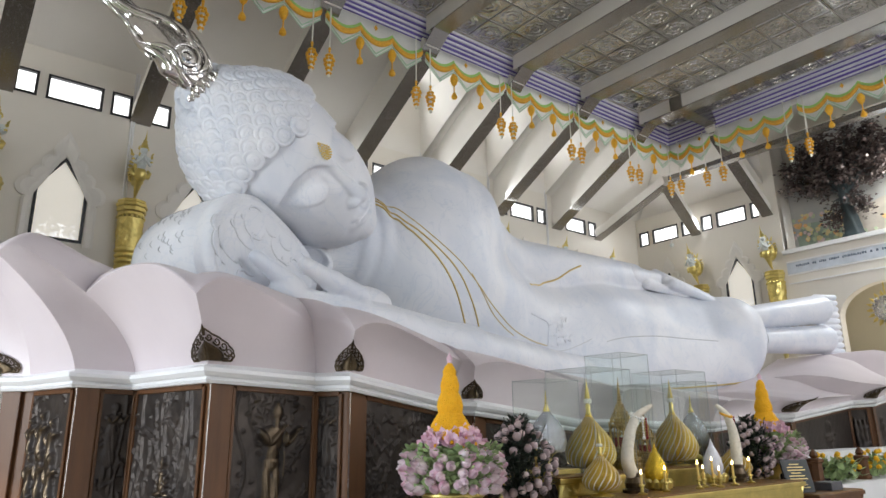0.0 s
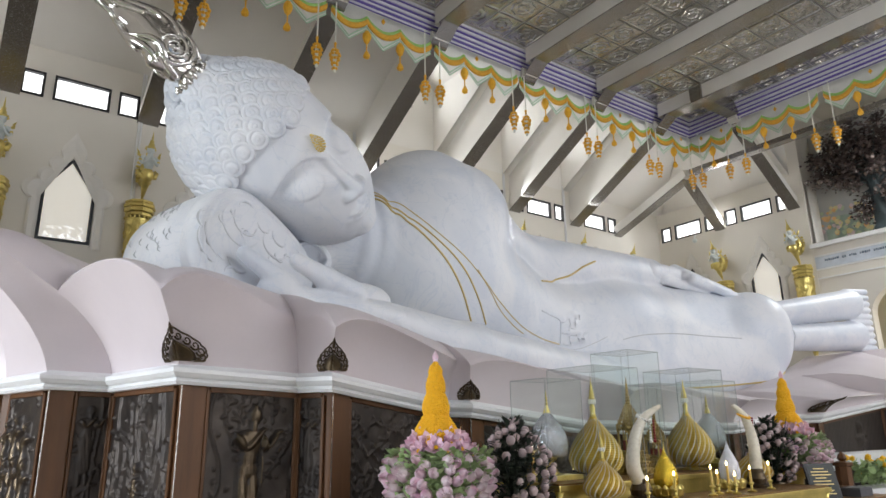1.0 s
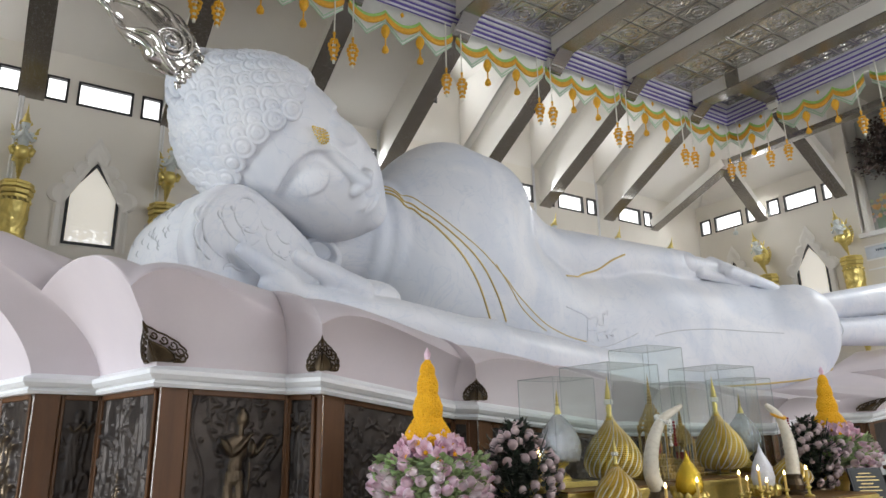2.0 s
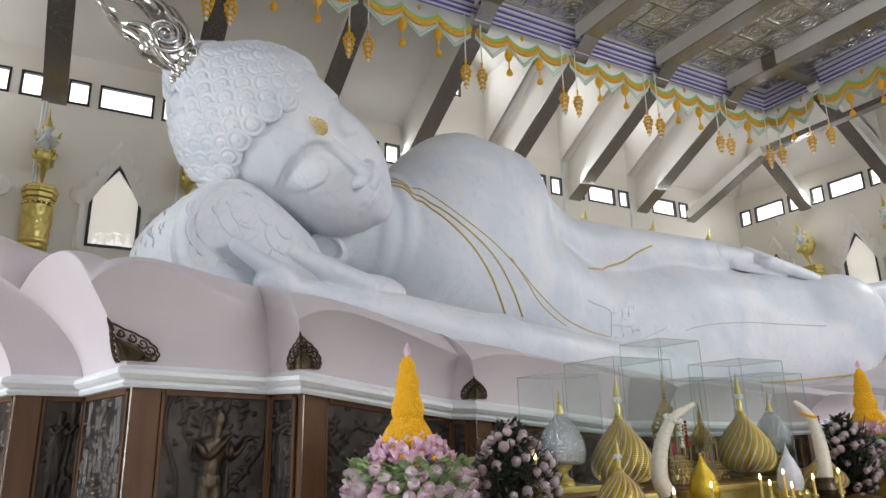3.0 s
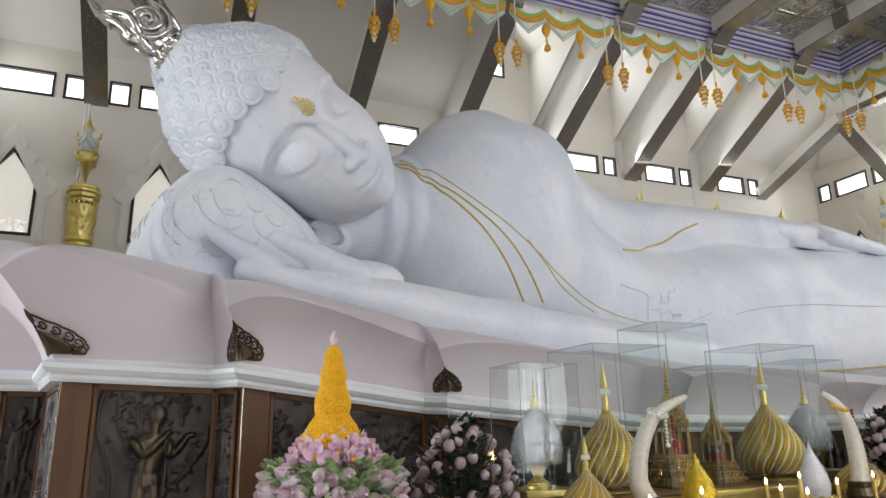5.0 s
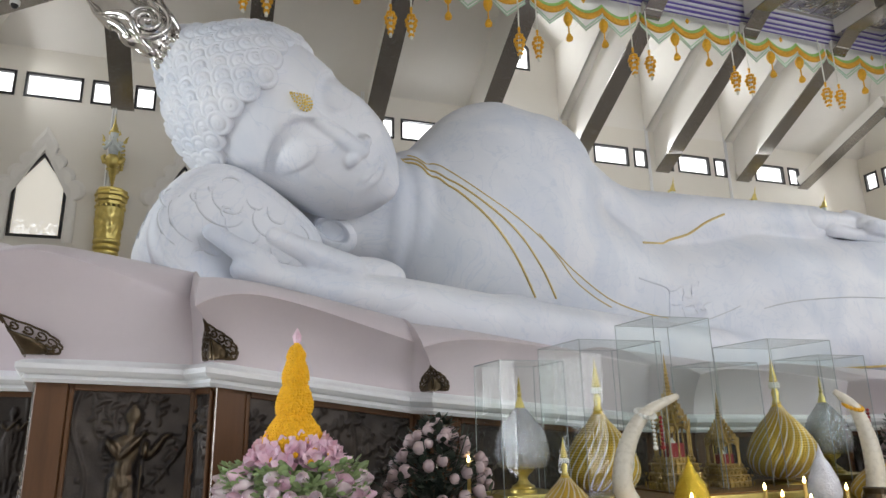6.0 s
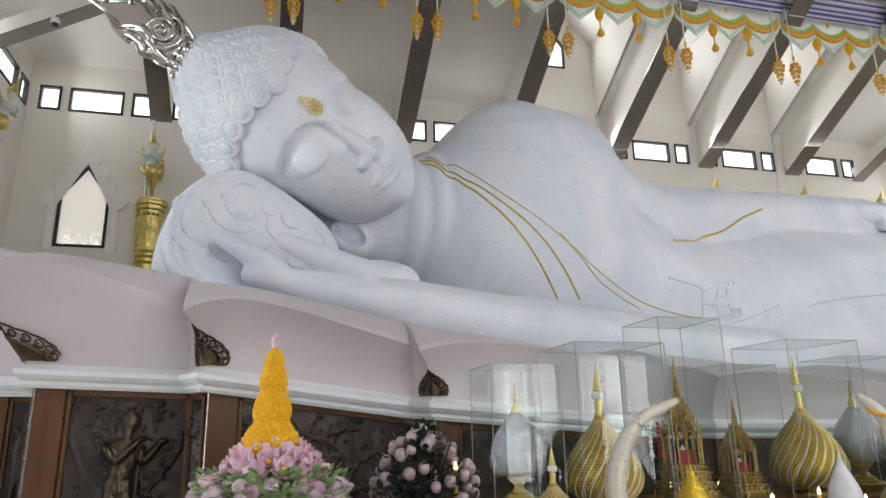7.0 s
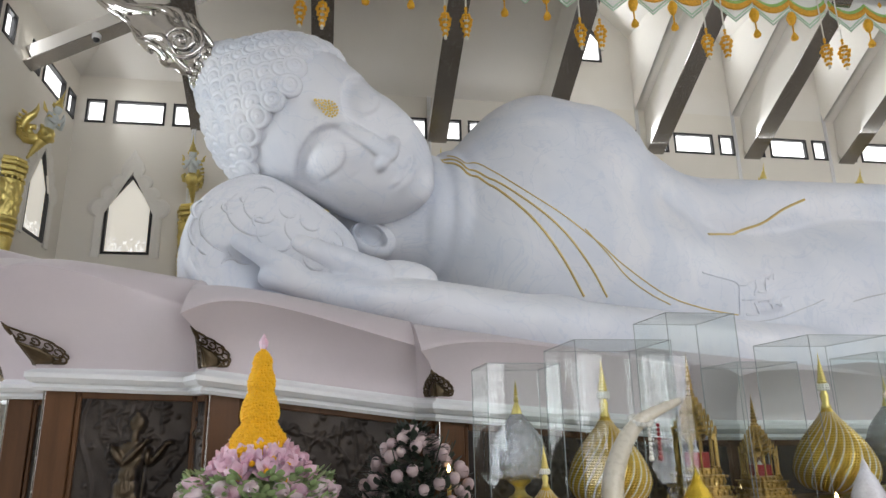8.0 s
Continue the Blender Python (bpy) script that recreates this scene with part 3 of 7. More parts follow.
def sd_box_ell(p, c, r, e):
    """A fuller ellipsoid, its sections between an oval and a box."""
    q = np.abs(p - np.array(c, np.float32)) / np.array(r, np.float32)
    return ((q ** e).sum(-1) ** (1 / e) - 1) * min(r)


def skin(fn, lo, hi, step):
    """Surface of fn = 0 as vertices and quads."""
    ax = [np.arange(l, h + step, step, dtype=np.float32) for l, h in zip(lo, hi)]
    vals = np.empty([len(a) for a in ax], np.float32)
    yy, zz = np.meshgrid(ax[1], ax[2], indexing="ij")
    for i0 in range(0, len(ax[0]), 24):
        xs_ = ax[0][i0:i0 + 24]
        p = np.stack([np.broadcast_to(xs_[:, None, None], (len(xs_), *yy.shape)), np.broadcast_to(yy, (len(xs_), *yy.shape)), np.broadcast_to(zz, (len(xs_), *yy.shape))], -1)
        vals[i0:i0 + 24] = fn(p)
    n = [s - 1 for s in vals.shape]
    acc = np.zeros((*n, 3), np.float32)
    cnt = np.zeros(n, np.float32)
    for axis in range(3):
        u, w = [i for i in range(3) if i != axis]
        for du in (0, 1):
            for dw in (0, 1):
                s0 = [slice(0, n[i]) for i in range(3)]
                s0[u], s0[w] = slice(du, du + n[u]), slice(dw, dw + n[w])
                s1 = list(s0)
                s1[axis] = slice(1, n[axis] + 1)
                a, b = vals[tuple(s0)], vals[tuple(s1)]
                cross = (a < 0) != (b < 0)
                t = np.where(cross, a / np.where(cross, a - b, 1), 0)
                cnt += cross
                acc[..., axis] += t * cross
                acc[..., u] += du * cross
                acc[..., w] += dw * cross
    live = cnt > 0
    idx = -np.ones(n, np.int64)
    idx[live] = np.arange(live.sum())
    base = np.stack(np.nonzero(live), -1).astype(np.float32)
    verts = (base + acc[live] / cnt[live][:, None]) * step + np.array([a[0] for a in ax], np.float32)
    faces = []
    for axis in range(3):
        u, w = (axis + 1) % 3, (axis + 2) % 3
        s0 = [slice(1, n[i]) for i in range(3)]
        s0[axis] = slice(0, n[axis])
        s1 = list(s0)
        s1[axis] = slice(1, n[axis] + 1)
        a, b = vals[tuple(s0)], vals[tuple(s1)]
        cross = np.nonzero((a < 0) != (b < 0))
        neg = (a < 0)[cross]
        c = [k.copy() for k in cross]
        c[u], c[w] = c[u] + 1, c[w] + 1
        g_ = []
        for du, dw in ((1, 1), (0, 1), (0, 0), (1, 0)):
            q = [k.copy() for k in c]
            q[u], q[w] = q[u] - du, q[w] - dw
            g_.append(idx[tuple(q)])
        f = np.stack(g_, -1)
        f[~neg] = f[~neg][:, ::-1]
        faces.append(f)
    return verts, np.concatenate(faces)


HEAD_C = np.array((4.247, 10.601, 5.720))
# rows: sideways to the upper ear, forward out of the face, up to the crown
HEAD_N, HEAD_U = np.array((.3141, -.9145, -.2549)), np.array((-.8150, -.3975, .4217))
HEAD_U = HEAD_U - HEAD_N * (HEAD_N @ HEAD_U) / (HEAD_N @ HEAD_N)
HEAD_N, HEAD_U = HEAD_N / np.linalg.norm(HEAD_N), HEAD_U / np.linalg.norm(HEAD_U)
HEAD_S = np.cross(HEAD_N, HEAD_U)
HEAD_S = HEAD_S * np.sign(HEAD_S[2])
HEAD_M = np.stack([HEAD_S, HEAD_N, HEAD_U])


def head_local(p):
    return (p - HEAD_C.astype(np.float32)) @ HEAD_M.T.astype(np.float32)


def head_world(q):
    return np.asarray(q) @ HEAD_M + HEAD_C


def ease(x, a, b):
    t = np.clip((x - a) / (b - a), 0, 1)
    return t * t * (3 - 2 * t)


def skull_sdf(p):
    """Cranium, crown swelling, full face and chin, before any feature."""
    d = sd_ell(p, (0, -.163, .445), (1.06, 1.205, 1.164))
    d = smin(d, sd_ell(p, (0, -.349, 1.068), (.454, .595, .824)), .25)
    d = smin(d, sd_box_ell(p, (0, .378, -.287), (.856, .799, 1.221), 2.4), .25)
    return smin(d, sd_ell(p, (0, .71, -1.102), (.35, .35, .35)), .22)


BROW_S = (0, .04, .12, .2, .28, .40, .57, .70, .82, .95)
BROW_U = (.02, .13, .25, .325, .37, .395, .37, .295, .19, .03)


def head_sdf(p):
    """In the head's own axes: sideways, forward, up."""
    d = skull_sdf(p)
    s, n, u = np.abs(p[..., 0]), p[..., 1], p[..., 2]
    q = np.stack([s, n, u], -1)
    front = ease(n, .25, .6)
    # sharp arched brows over hollow sockets that rise softly into the cheeks
    below = np.interp(s, BROW_S, BROW_U) - u
    socket = ease(below, -.01, .085) * (1 - ease(below, .12, .62)) * (1 - ease(s, .62, .95)) * front
    d = d + .092 * socket
    # thin line just above the brow
    d = d + .008 * np.exp(-((below + .022) / .012) ** 2) * front * (1 - ease(s, .5, .8))
    # heavy lowered lids that end in a slit
    slit = np.interp(s, (.20, .28, .38, .48, .60, .72, .84), (-.02, -.09, -.145, -.165, -.14, -.095, -.03))
    e = 1 - ((s - .475) / .30) ** 2 - ((u - .0) / .235) ** 2
    lid = np.sqrt(np.maximum(e, 0) + .0016) * ease(e, -.25, .75) * ease(u - slit, -.045, .03)
    d = d - .062 * lid * front
    groove = np.exp(-((u - slit + .010) / .014) ** 2) * ease(s, .22, .30) * (1 - ease(s, .70, .84))
    d = d + .007 * groove * front
    # soft fold under the eye
    fold = np.interp(s, (.36, .5, .66, .8), (-.42, -.37, -.27, -.16))
    d = d + .008 * np.exp(-((u - fold) / .03) ** 2) * ease(s, .34, .45) * (1 - ease(s, .72, .82)) * front
    # nose: narrow ridge, rounded wings, flat underside
    nose = sd_cone(p, (0, 1.06, .14), (0, 1.165, -.30), .085, .095)
    nose = smin(nose, sd_cone(p, (0, 1.165, -.30), (0, 1.25, -.56), .095, .125), .05)
    nose = smin(nose, sd_ell(q, (.135, 1.185, -.555), (.115, .15, .095)), .03)
    nose = smax(nose, -(u + .665 + .10 * (n - 1.2)), .03)
    d = smin(d, nose, .045)
    d = smax(d, -sd_ell(q, (.085, 1.26, -.668), (.045, .075, .03)), .012)
    # lips with lifted corners, a sharp rim to the lower one
    s = np.abs(p[..., 0] + .045)
    mid = -.945 + .70 * s * s
    d = smin(d, sd_ell(p, (-.045, .995, -.95), (.30, .15, .14)), .10)
    d = d - .034 * np.exp(-((u - mid - .046) / .034) ** 2) * (1 - ease(s, .17, .29)) * (1 - .25 * np.exp(-(s / .03) ** 2)) * front
    low = (u - mid + .055) / .046
    d = d - .038 * np.exp(-low ** 4) * (1 - ease(s, .10, .27)) * front
    d = d + .022 * np.exp(-((u - mid) / .013) ** 2) * (1 - ease(s, .22, .31)) * front
    d = d + .012 * np.exp(-(s / .035) ** 2) * ease(u, -.87, -.82) * (1 - ease(u, -.70, -.66)) * front
    # round chin set off by a hollow under the lip
    d = smin(d, sd_ell(p, (-.03, .885, -1.285), (.24, .20, .17)), .08)
    # long ears
    ear = sd_ell(q, (1.0, -.35, -.35), (.12, .28, .60))
    ear = smax(ear, -sd_ell(q, (1.11, -.30, -.32), (.09, .16, .42)), .05)
    return smin(d, ear, .08)


def body_sdf(p):
    d = sd_cone(p, (7.5, 12.0, 4.75), (10.6, 12.62, 3.55), 1.72, 1.56)
    d = smin(d, sd_cone(p, (10.6, 12.62, 3.55), (13.2, 12.6, 3.95), 1.56, 1.52), .3)
    d = smin(d, sd_cone(p, (7.4, 11.9, 4.22), (9.0, 12.15, 3.75), 1.54, 1.48), .3)
    d = smin(d, sd_cone(p, (13.2, 12.6, 3.95), (16.2, 12.0, 4.05), 1.52, 1.25), .4)
    d = smin(d, sd_cone(p, (16.2, 12.0, 4.05), (17.75, 11.05, 4.15), 1.25, .98), .3)
    d = smin(d, sd_cone(p, (13.6, 11.9, 3.4), (17.75, 10.8, 3.6), .95, .74), .35)
    d = smin(d, sd_cone(p, (11.8, 11.75, 2.95), (17.3, 10.85, 3.15), .85, .68), .30)
    # neck with its folds
    d = smin(d, sd_cone(p, (5.2, 11.55, 4.85), (7.2, 11.85, 4.85), .86, 1.36), .25)
    for x, r in ((5.78, .21), (6.10, .21), (6.43, .24)):
        f = (x - 5.2) / 2.0
        c = np.array((5.2 + 2 * f, 11.55 + .3 * f, 4.85), np.float32)
        ax = np.array((2, .3, 0)) / 2.022
        q = p - c
        h = q @ ax.astype(np.float32)
        rad = np.sqrt(np.maximum((q * q).sum(-1) - h * h, 1e-6)) - (.86 + .50 * f) + r - .075
        d = smin(d, np.sqrt(rad * rad + h * h) - r, .025)
    # upper shoulder and arm along the flank
    d = smin(d, sd_cone(p, (7.75, 11.75, 5.75), (8.4, 11.8, 5.8), 1.34, 1.22), .5)
    arm = sd_cone(p, (8.4, 11.85, 5.75), (10.2, 12.2, 5.25), 1.15, .76)
    arm = smin(arm, sd_cone(p, (10.2, 12.2, 5.25), (14.9, 11.95, 5.52), .76, .46), .25)
    d = smin(d, arm, .08)
    # lower arm lying on the petals
    low = sd_cone(p, (12.6, 11.35, 2.62), (7.2, 9.75, 2.92), .54, .40)
    low = smin(low, sd_cone(p, (7.2, 9.75, 2.92), (5.35, 9.62, 3.22), .40, .31), .2)
    d = smin(d, low, .10)
    # folds of cloth at the waist
    for a, b in (((10.62, 11.02, 3.62), (10.70, 11.02, 3.95)), ((10.72, 11.02, 3.78), (11.1, 11.04, 3.86)), ((10.75, 11.0, 3.60), (11.2, 11.02, 3.66)), ((10.9, 11.0, 3.46), (11.3, 11.0, 3.50)), ((10.85, 11.06, 3.96), (11.15, 11.08, 4.06))):
        d = smin(d, sd_cone(p, a, b, .05, .04), .03)
    # robe hem over the ankles
    d = smin(d, sd_cone(p, (17.3, 11.05, 3.9), (17.72, 10.88, 4.2), .94, .86, (1, 1, 1.08)), .35)
    return smax(d, 2.38 - p[..., 2], .05)


def cheek_hand_sdf(p):
    """The hand under the cheek, palm up, two fingers lifted against the pillow, and the ear's long lobe."""
    d = sd_cone(p, (5.6, 9.62, 3.20), (4.55, 9.50, 3.30), .33, .27, (1, 1, .85))
    d = smin(d, sd_cone(p, (4.6, 9.50, 3.30), (3.75, 9.46, 3.46), .26, .17, (1, 1, .8)), .08)
    d = smin(d, sd_cone(p, (3.95, 9.42, 3.52), (3.36, 9.38, 3.86), .155, .095), .06)
    d = smin(d, sd_cone(p, (4.95, 9.46, 3.52), (4.5, 9.36, 3.66), .19, .155), .04)
    d = smin(d, sd_cone(p, (4.5, 9.36, 3.66), (4.05, 9.32, 3.84), .15, .105), .05)
    heel = sd_ell(p, (5.2, 9.72, 3.52), (.50, .26, .24))
    d = smin(d, heel, .03)
    lobe = sd_ell(p, (4.97, 10.86, 4.36), (.34, .20, .27), ((.86, 0, -.5), (0, 1, 0), (.5, 0, .86)))
    lobe = smax(lobe, -sd_ell(p, (4.93, 10.75, 4.38), (.24, .22, .14), ((.86, 0, -.5), (0, 1, 0), (.5, 0, .86))), .03)
    return np.minimum(d, lobe)


def thigh_hand_sdf(p):
    """The hand laid along the thigh, its fingers together."""
    d = sd_cone(p, (14.7, 11.88, 5.56), (15.9, 11.72, 5.52), .45, .36, (1, 1, .72))
    for k in range(4):
        o = k - 1.5
        d = smin(d, sd_cone(p, (15.7, 11.42 + o * .17, 5.56 + o * .12), (17.35 - .12 * abs(o), 11.05 + o * .12, 5.16 + o * .10), .15, .085), .025)
    d = smin(d, sd_cone(p, (15.0, 11.5, 5.36), (16.3, 11.2, 5.12), .14, .09), .04)
    return d


def feet_sdf(p):
    d = None
    for z0, z1 in ((4.54, 5.02), (3.93, 4.13)):
        f = sd_cone(p, (17.7, 10.62, z0), (20.95, 9.82, z1), .31, .43, (1, 1.2, .98))
        f = smax(f, (p[..., 0] - 21.15) * .9 - (p[..., 1] - 9.8) * .42, .08)
        for i in range(5):
            o = (i - 2) * .178
            f = smin(f, sd_cone(p, (20.9, 9.78, z1 + o), (21.5, 9.50, z1 + o + .02), .10, .082), .018)
        d = f if d is None else smin(d, f, .03)
    return d


def all_sdf(p):
    return np.minimum(np.minimum(smin(body_sdf(p), head_sdf(head_local(p)), .10), thigh_hand_sdf(p)), np.minimum(cheek_hand_sdf(p), feet_sdf(p)))


def snap(pts, off=0.0, tries=8):
    """Bring points onto the statue's surface along its slope."""
    p = np.array(pts, np.float32)
    for _ in range(tries):
        d = all_sdf(p)
        g_ = np.stack([(all_sdf(p + np.eye(3, dtype=np.float32)[i] * .02) - d) / .02 for i in range(3)], -1)
        g_ /= np.maximum(np.linalg.norm(g_, axis=-1, keepdims=True), 1e-3)
        p = p - g_ * (d - off)[:, None]
    return [Vector(map(float, q)) for q in p], g_


def build_statue():
    v1, f1 = skin(body_sdf, (2.9, 8.6, 2.3), (22.3, 14.3, 7.5), .060)
    v2, f2 = skin(head_sdf, (-1.4, -1.6, -1.75), (1.4, 1.6, 2.05), .024)
    v2 = head_world(v2)
    bm = bmesh.new()
    fine_skins = [skin(cheek_hand_sdf, (3.0, 8.9, 2.7), (6.2, 11.2, 4.8), .030), skin(thigh_hand_sdf, (14.0, 10.6, 4.7), (17.7, 12.6, 6.2), .034), skin(feet_sdf, (17.0, 9.0, 3.2), (21.8, 11.4, 5.8), .034)]
    for vv, ff in [(v1, f1), (v2, f2)] + fine_skins:
        bv = [bm.verts.new(map(float, p)) for p in vv]
        for f in ff:
            q = bm.faces.new([bv[i] for i in f])
            q.smooth = True
    # snail-shell curls, laid like scales in rows that follow the hairline
    rnd = random.Random(4)
    hub = np.array((0, -.10, .42))
    az = np.radians((0, 14, 30, 42, 55, 68, 82, 100, 130, 180))
    line = np.radians((70, 66, 64.5, 66, 71, 79, 90, 103, 112, 114))
    rows = 8
    for k in range(rows):
        f = 1 - (k + .30) / (rows + .55)

        def spot(a):
            th_ = float(np.interp(abs((a + math.pi) % (2 * math.pi) - math.pi), az, line)) * f
            v = np.array((math.sin(th_) * math.sin(a), math.sin(th_) * math.cos(a), math.cos(th_)))
            t = 1.0
            for _ in range(24):
                t -= float(skull_sdf((hub + v * t).astype(np.float32)[None])[0]) * .8
            return hub + v * t
        ring = [spot(2 * math.pi * i / 180) for i in range(180)]
        cum = np.concatenate([[0], np.cumsum([np.linalg.norm(ring[(i + 1) % 180] - ring[i]) for i in range(180)])])
        n = max(4, round(cum[-1] / .262))
        for i in range(n):
            a = float(np.interp(cum[-1] * (i + .5 * (k % 2)) / n, cum, np.linspace(0, 2 * math.pi, 181)))
            loc = spot(a)
            g_ = np.array([float(skull_sdf((loc + o).astype(np.float32)[None])[0]) for o in np.eye(3) * .02])
            nrm = g_ / np.linalg.norm(g_)
            up = hub + np.array((0, -.2, 1.55)) - loc
            up = up - nrm * (up @ nrm)
            up /= np.linalg.norm(up)
            c, nn, b = (Vector(map(float, q)) for q in (head_world(loc), nrm @ HEAD_M, up @ HEAD_M))
            # the edge towards the face stands proud, the other dips under the next row
            nn = (nn - b * .19).normalized()
            b = (b - nn * b.dot(nn)).normalized()
            t = nn.cross(b)
            rad, wind = .158 * rnd.uniform(.95, 1.05), rnd.choice((1, -1))
            ph = rnd.uniform(0, 6.28)
            rings = []
            seg = 18
            for rr, hh in ((1.0, -.07), (1.02, .030), (.985, .060), (.90, .074), (.74, .080), (.66, .066), (.58, .084), (.42, .098), (.30, .104), (.24, .098), (.17, .106), (.04, .110)):
                row = []
                for m in range(seg):
                    w = 6.28319 * m / seg
                    turn = .11 * ((w * wind + ph) % 6.28319) / 6.28319 * (1 if .2 < rr < .9 else 0)
                    r_ = rad * max(.03, rr - turn * .5)
                    row.append(c + (t * math.cos(w) + b * math.sin(w)) * r_ + nn * (hh * 1.0 + .012))
                rings.append(row)
            vs = quad_grid(bm, rings, True)
            bm.faces.new(vs[-1])
    for f in bm.faces:
        f.smooth = True
    # gilded robe edges
    def edge(ctrl, r, mi, nn=50):
        pts, _ = snap(curve_pts(ctrl, nn), .004)
        tube(bm, pts, r, 6, mi)
    edge([(5.95, 11.0, 5.62), (6.15, 10.78, 5.50), (6.36, 10.55, 5.33), (6.6, 10.3, 5.10), (7.15, 10.3, 4.55), (7.60, 10.4, 3.95), (7.90, 10.47, 3.49)], .018, 1)
    edge([(6.02, 11.0, 5.66), (6.22, 10.78, 5.54), (6.44, 10.55, 5.36), (6.8, 10.3, 5.06), (7.45, 10.35, 4.50), (7.95, 10.45, 3.95), (8.25, 10.5, 3.50)], .016, 1)
    edge([(6.1, 11.0, 5.70), (6.28, 10.78, 5.58), (6.51, 10.67, 5.48), (7.07, 10.34, 4.98), (7.61, 10.29, 4.59), (8.14, 10.40, 4.24), (8.5, 10.50, 3.97), (9.2, 10.65, 3.58), (9.82, 10.84, 3.44), (10.5, 10.97, 3.36)], .010, 1, 70)
    edge([(7.9, 10.32, 4.44), (8.24, 10.41, 4.12), (8.55, 10.51, 3.81), (8.92, 10.61, 3.59), (9.26, 10.69, 3.45)], .009, 1)
    edge([(10.3, 10.95, 3.28), (10.75, 11.0, 3.26), (11.25, 11.06, 3.34), (11.79, 11.08, 3.51), (12.05, 11.08, 3.62)], .008, 2)
    edge([(10.3, 11.2, 4.68), (10.82, 11.48, 4.79), (11.47, 11.53, 5.0), (11.93, 11.46, 5.27), (12.36, 11.47, 5.46)], .022, 1)
    edge([(12.52, 11.04, 3.57), (12.85, 11.01, 3.66), (13.41, 10.92, 3.76), (14.26, 10.84, 3.82), (15.22, 10.67, 3.80), (16.28, 10.45, 3.79)], .010, 2)
    edge([(12.6, 10.95, 2.60), (14.0, 10.75, 2.56), (15.4, 10.5, 2.60), (16.6, 10.3, 2.70), (17.5, 10.2, 2.84), (17.9, 10.2, 3.0)], .022, 1)
    edge([(18.15, 10.0, 3.55), (18.25, 10.0, 3.9), (18.3, 10.05, 4.3)], .012, 2)
    for ctrl in (((9.9, 10.81, 3.97), (10.22, 10.91, 3.93), (10.55, 10.96, 3.85), (10.54, 10.95, 3.61), (10.53, 10.97, 3.36)),
                 ((10.55, 10.96, 3.83), (10.67, 10.97, 3.82), (10.83, 11.01, 3.89), (10.91, 11.03, 3.92), (10.82, 10.98, 3.66)),
                 ((10.91, 11.01, 3.73), (11.06, 11.02, 3.73), (11.05, 11.0, 3.86), (11.14, 11.07, 3.99)),
                 ((11.15, 11.06, 3.95), (11.3, 11.1, 4.06), (11.25, 11.07, 3.95)),
                 ((10.59, 10.96, 3.59), (10.71, 10.97, 3.59), (10.8, 10.95, 3.6)),
                 ((10.8, 10.98, 3.56), (10.84, 10.99, 3.48), (10.86, 11.01, 3.37), (10.64, 10.98, 3.37)),
                 ((10.87, 10.98, 3.57), (11.03, 10.98, 3.61), (11.08, 11.02, 3.55), (11.08, 10.96, 3.45)),
                 ((11.15, 11.03, 3.55), (11.24, 10.96, 3.5), (11.31, 11.05, 3.62), (11.46, 11.06, 3.69))):
        edge(ctrl, .014, 0, 24)
    ob = part("reclining_statue", bm, [M_MARBLE, M_GOLDPAINT, M_LINE])
    return tagged(ob, "huge white marble reclining statue with curled hair on a lotus bed", "statue")


build_statue()


# ---------------------------------------------------------------- the lotus pedestal, curved like a boat
KNOT_X = (-1, .5, 1.3, 2.27, 3.48, 5.37, 6.9, 10.5, 13.8, 17.6, 22.5, 26)
KNOT_Z = (2.26, 2.23, 2.22, 2.20, 2.15, 1.915, 1.74, 1.67, 1.86, 2.20, 2.75, 3.2)


def trim_z(x):
    return float(np.interp(x, KNOT_X, KNOT_Z))


# outline: corner at each pillar, set back between them
PILLARS = [(.92, 10.15), (1.41, 8.98), (2.26, 7.57), (3.54, 7.235), (5.33, 7.42), (8.1, 7.6), (10.9, 7.7), (13.8, 7.72), (17.6, 7.6), (21.3, 7.6), (22.9, 9.6)]
NOTCH = [(1.16, 9.92), (1.985, 8.99), (3.38, 7.62), (5.20, 7.66), (7.85, 8.0), (10.65, 8.1), (13.55, 8.12), (17.35, 8.0), (21.05, 8.0), (22.6, 8.9)]
NOTCH_RIM = {0: (.60, 9.75, 3.25), 1: (1.32, 8.71, 3.026), 2: (3.27, 7.56, 2.748), 3: (5.117, 7.337, 2.417)}
CUSP = [(.20, 10.2, 3.1), (.50, 8.60, 3.30), (1.855, 6.965, 2.785), (3.344, 6.803, 2.573), (5.14, 7.125, 2.344), (7.95, 7.2, 2.14), (10.8, 7.25, 2.07), (13.7, 7.25, 2.12), (17.4, 7.1, 2.52), (21.9, 6.9, 3.05), (23.6, 9.2, 3.2)]
pedestal = thing("pedestal", "boat-shaped pedestal with pink-white lotus petals over dark bronze panels", "pedestal")


def inward(x, y, d):
    """A point moved towards the pedestal's long middle line."""
    mx = min(max(x, 3.2), 20.5)
    v = Vector((mx - x, 11.6 - y))
    v.normalize()
    return x + v.x * d, y + v.y * d


def stand_out(pts, i, d):
    """A corner of the outline moved outward along the mean of its two faces' normals."""
    p = Vector(pts[i])
    n = Vector((0, 0))
    for a, b in ((pts[max(i - 1, 0)], pts[i]), (pts[i], pts[min(i + 1, len(pts) - 1)])):
        e = Vector(b) - Vector(a)
        if e.length > 1e-6:
            e.normalize()
            n += Vector((e.y, -e.x))
    p += n.normalized() * d
    return p.x, p.y


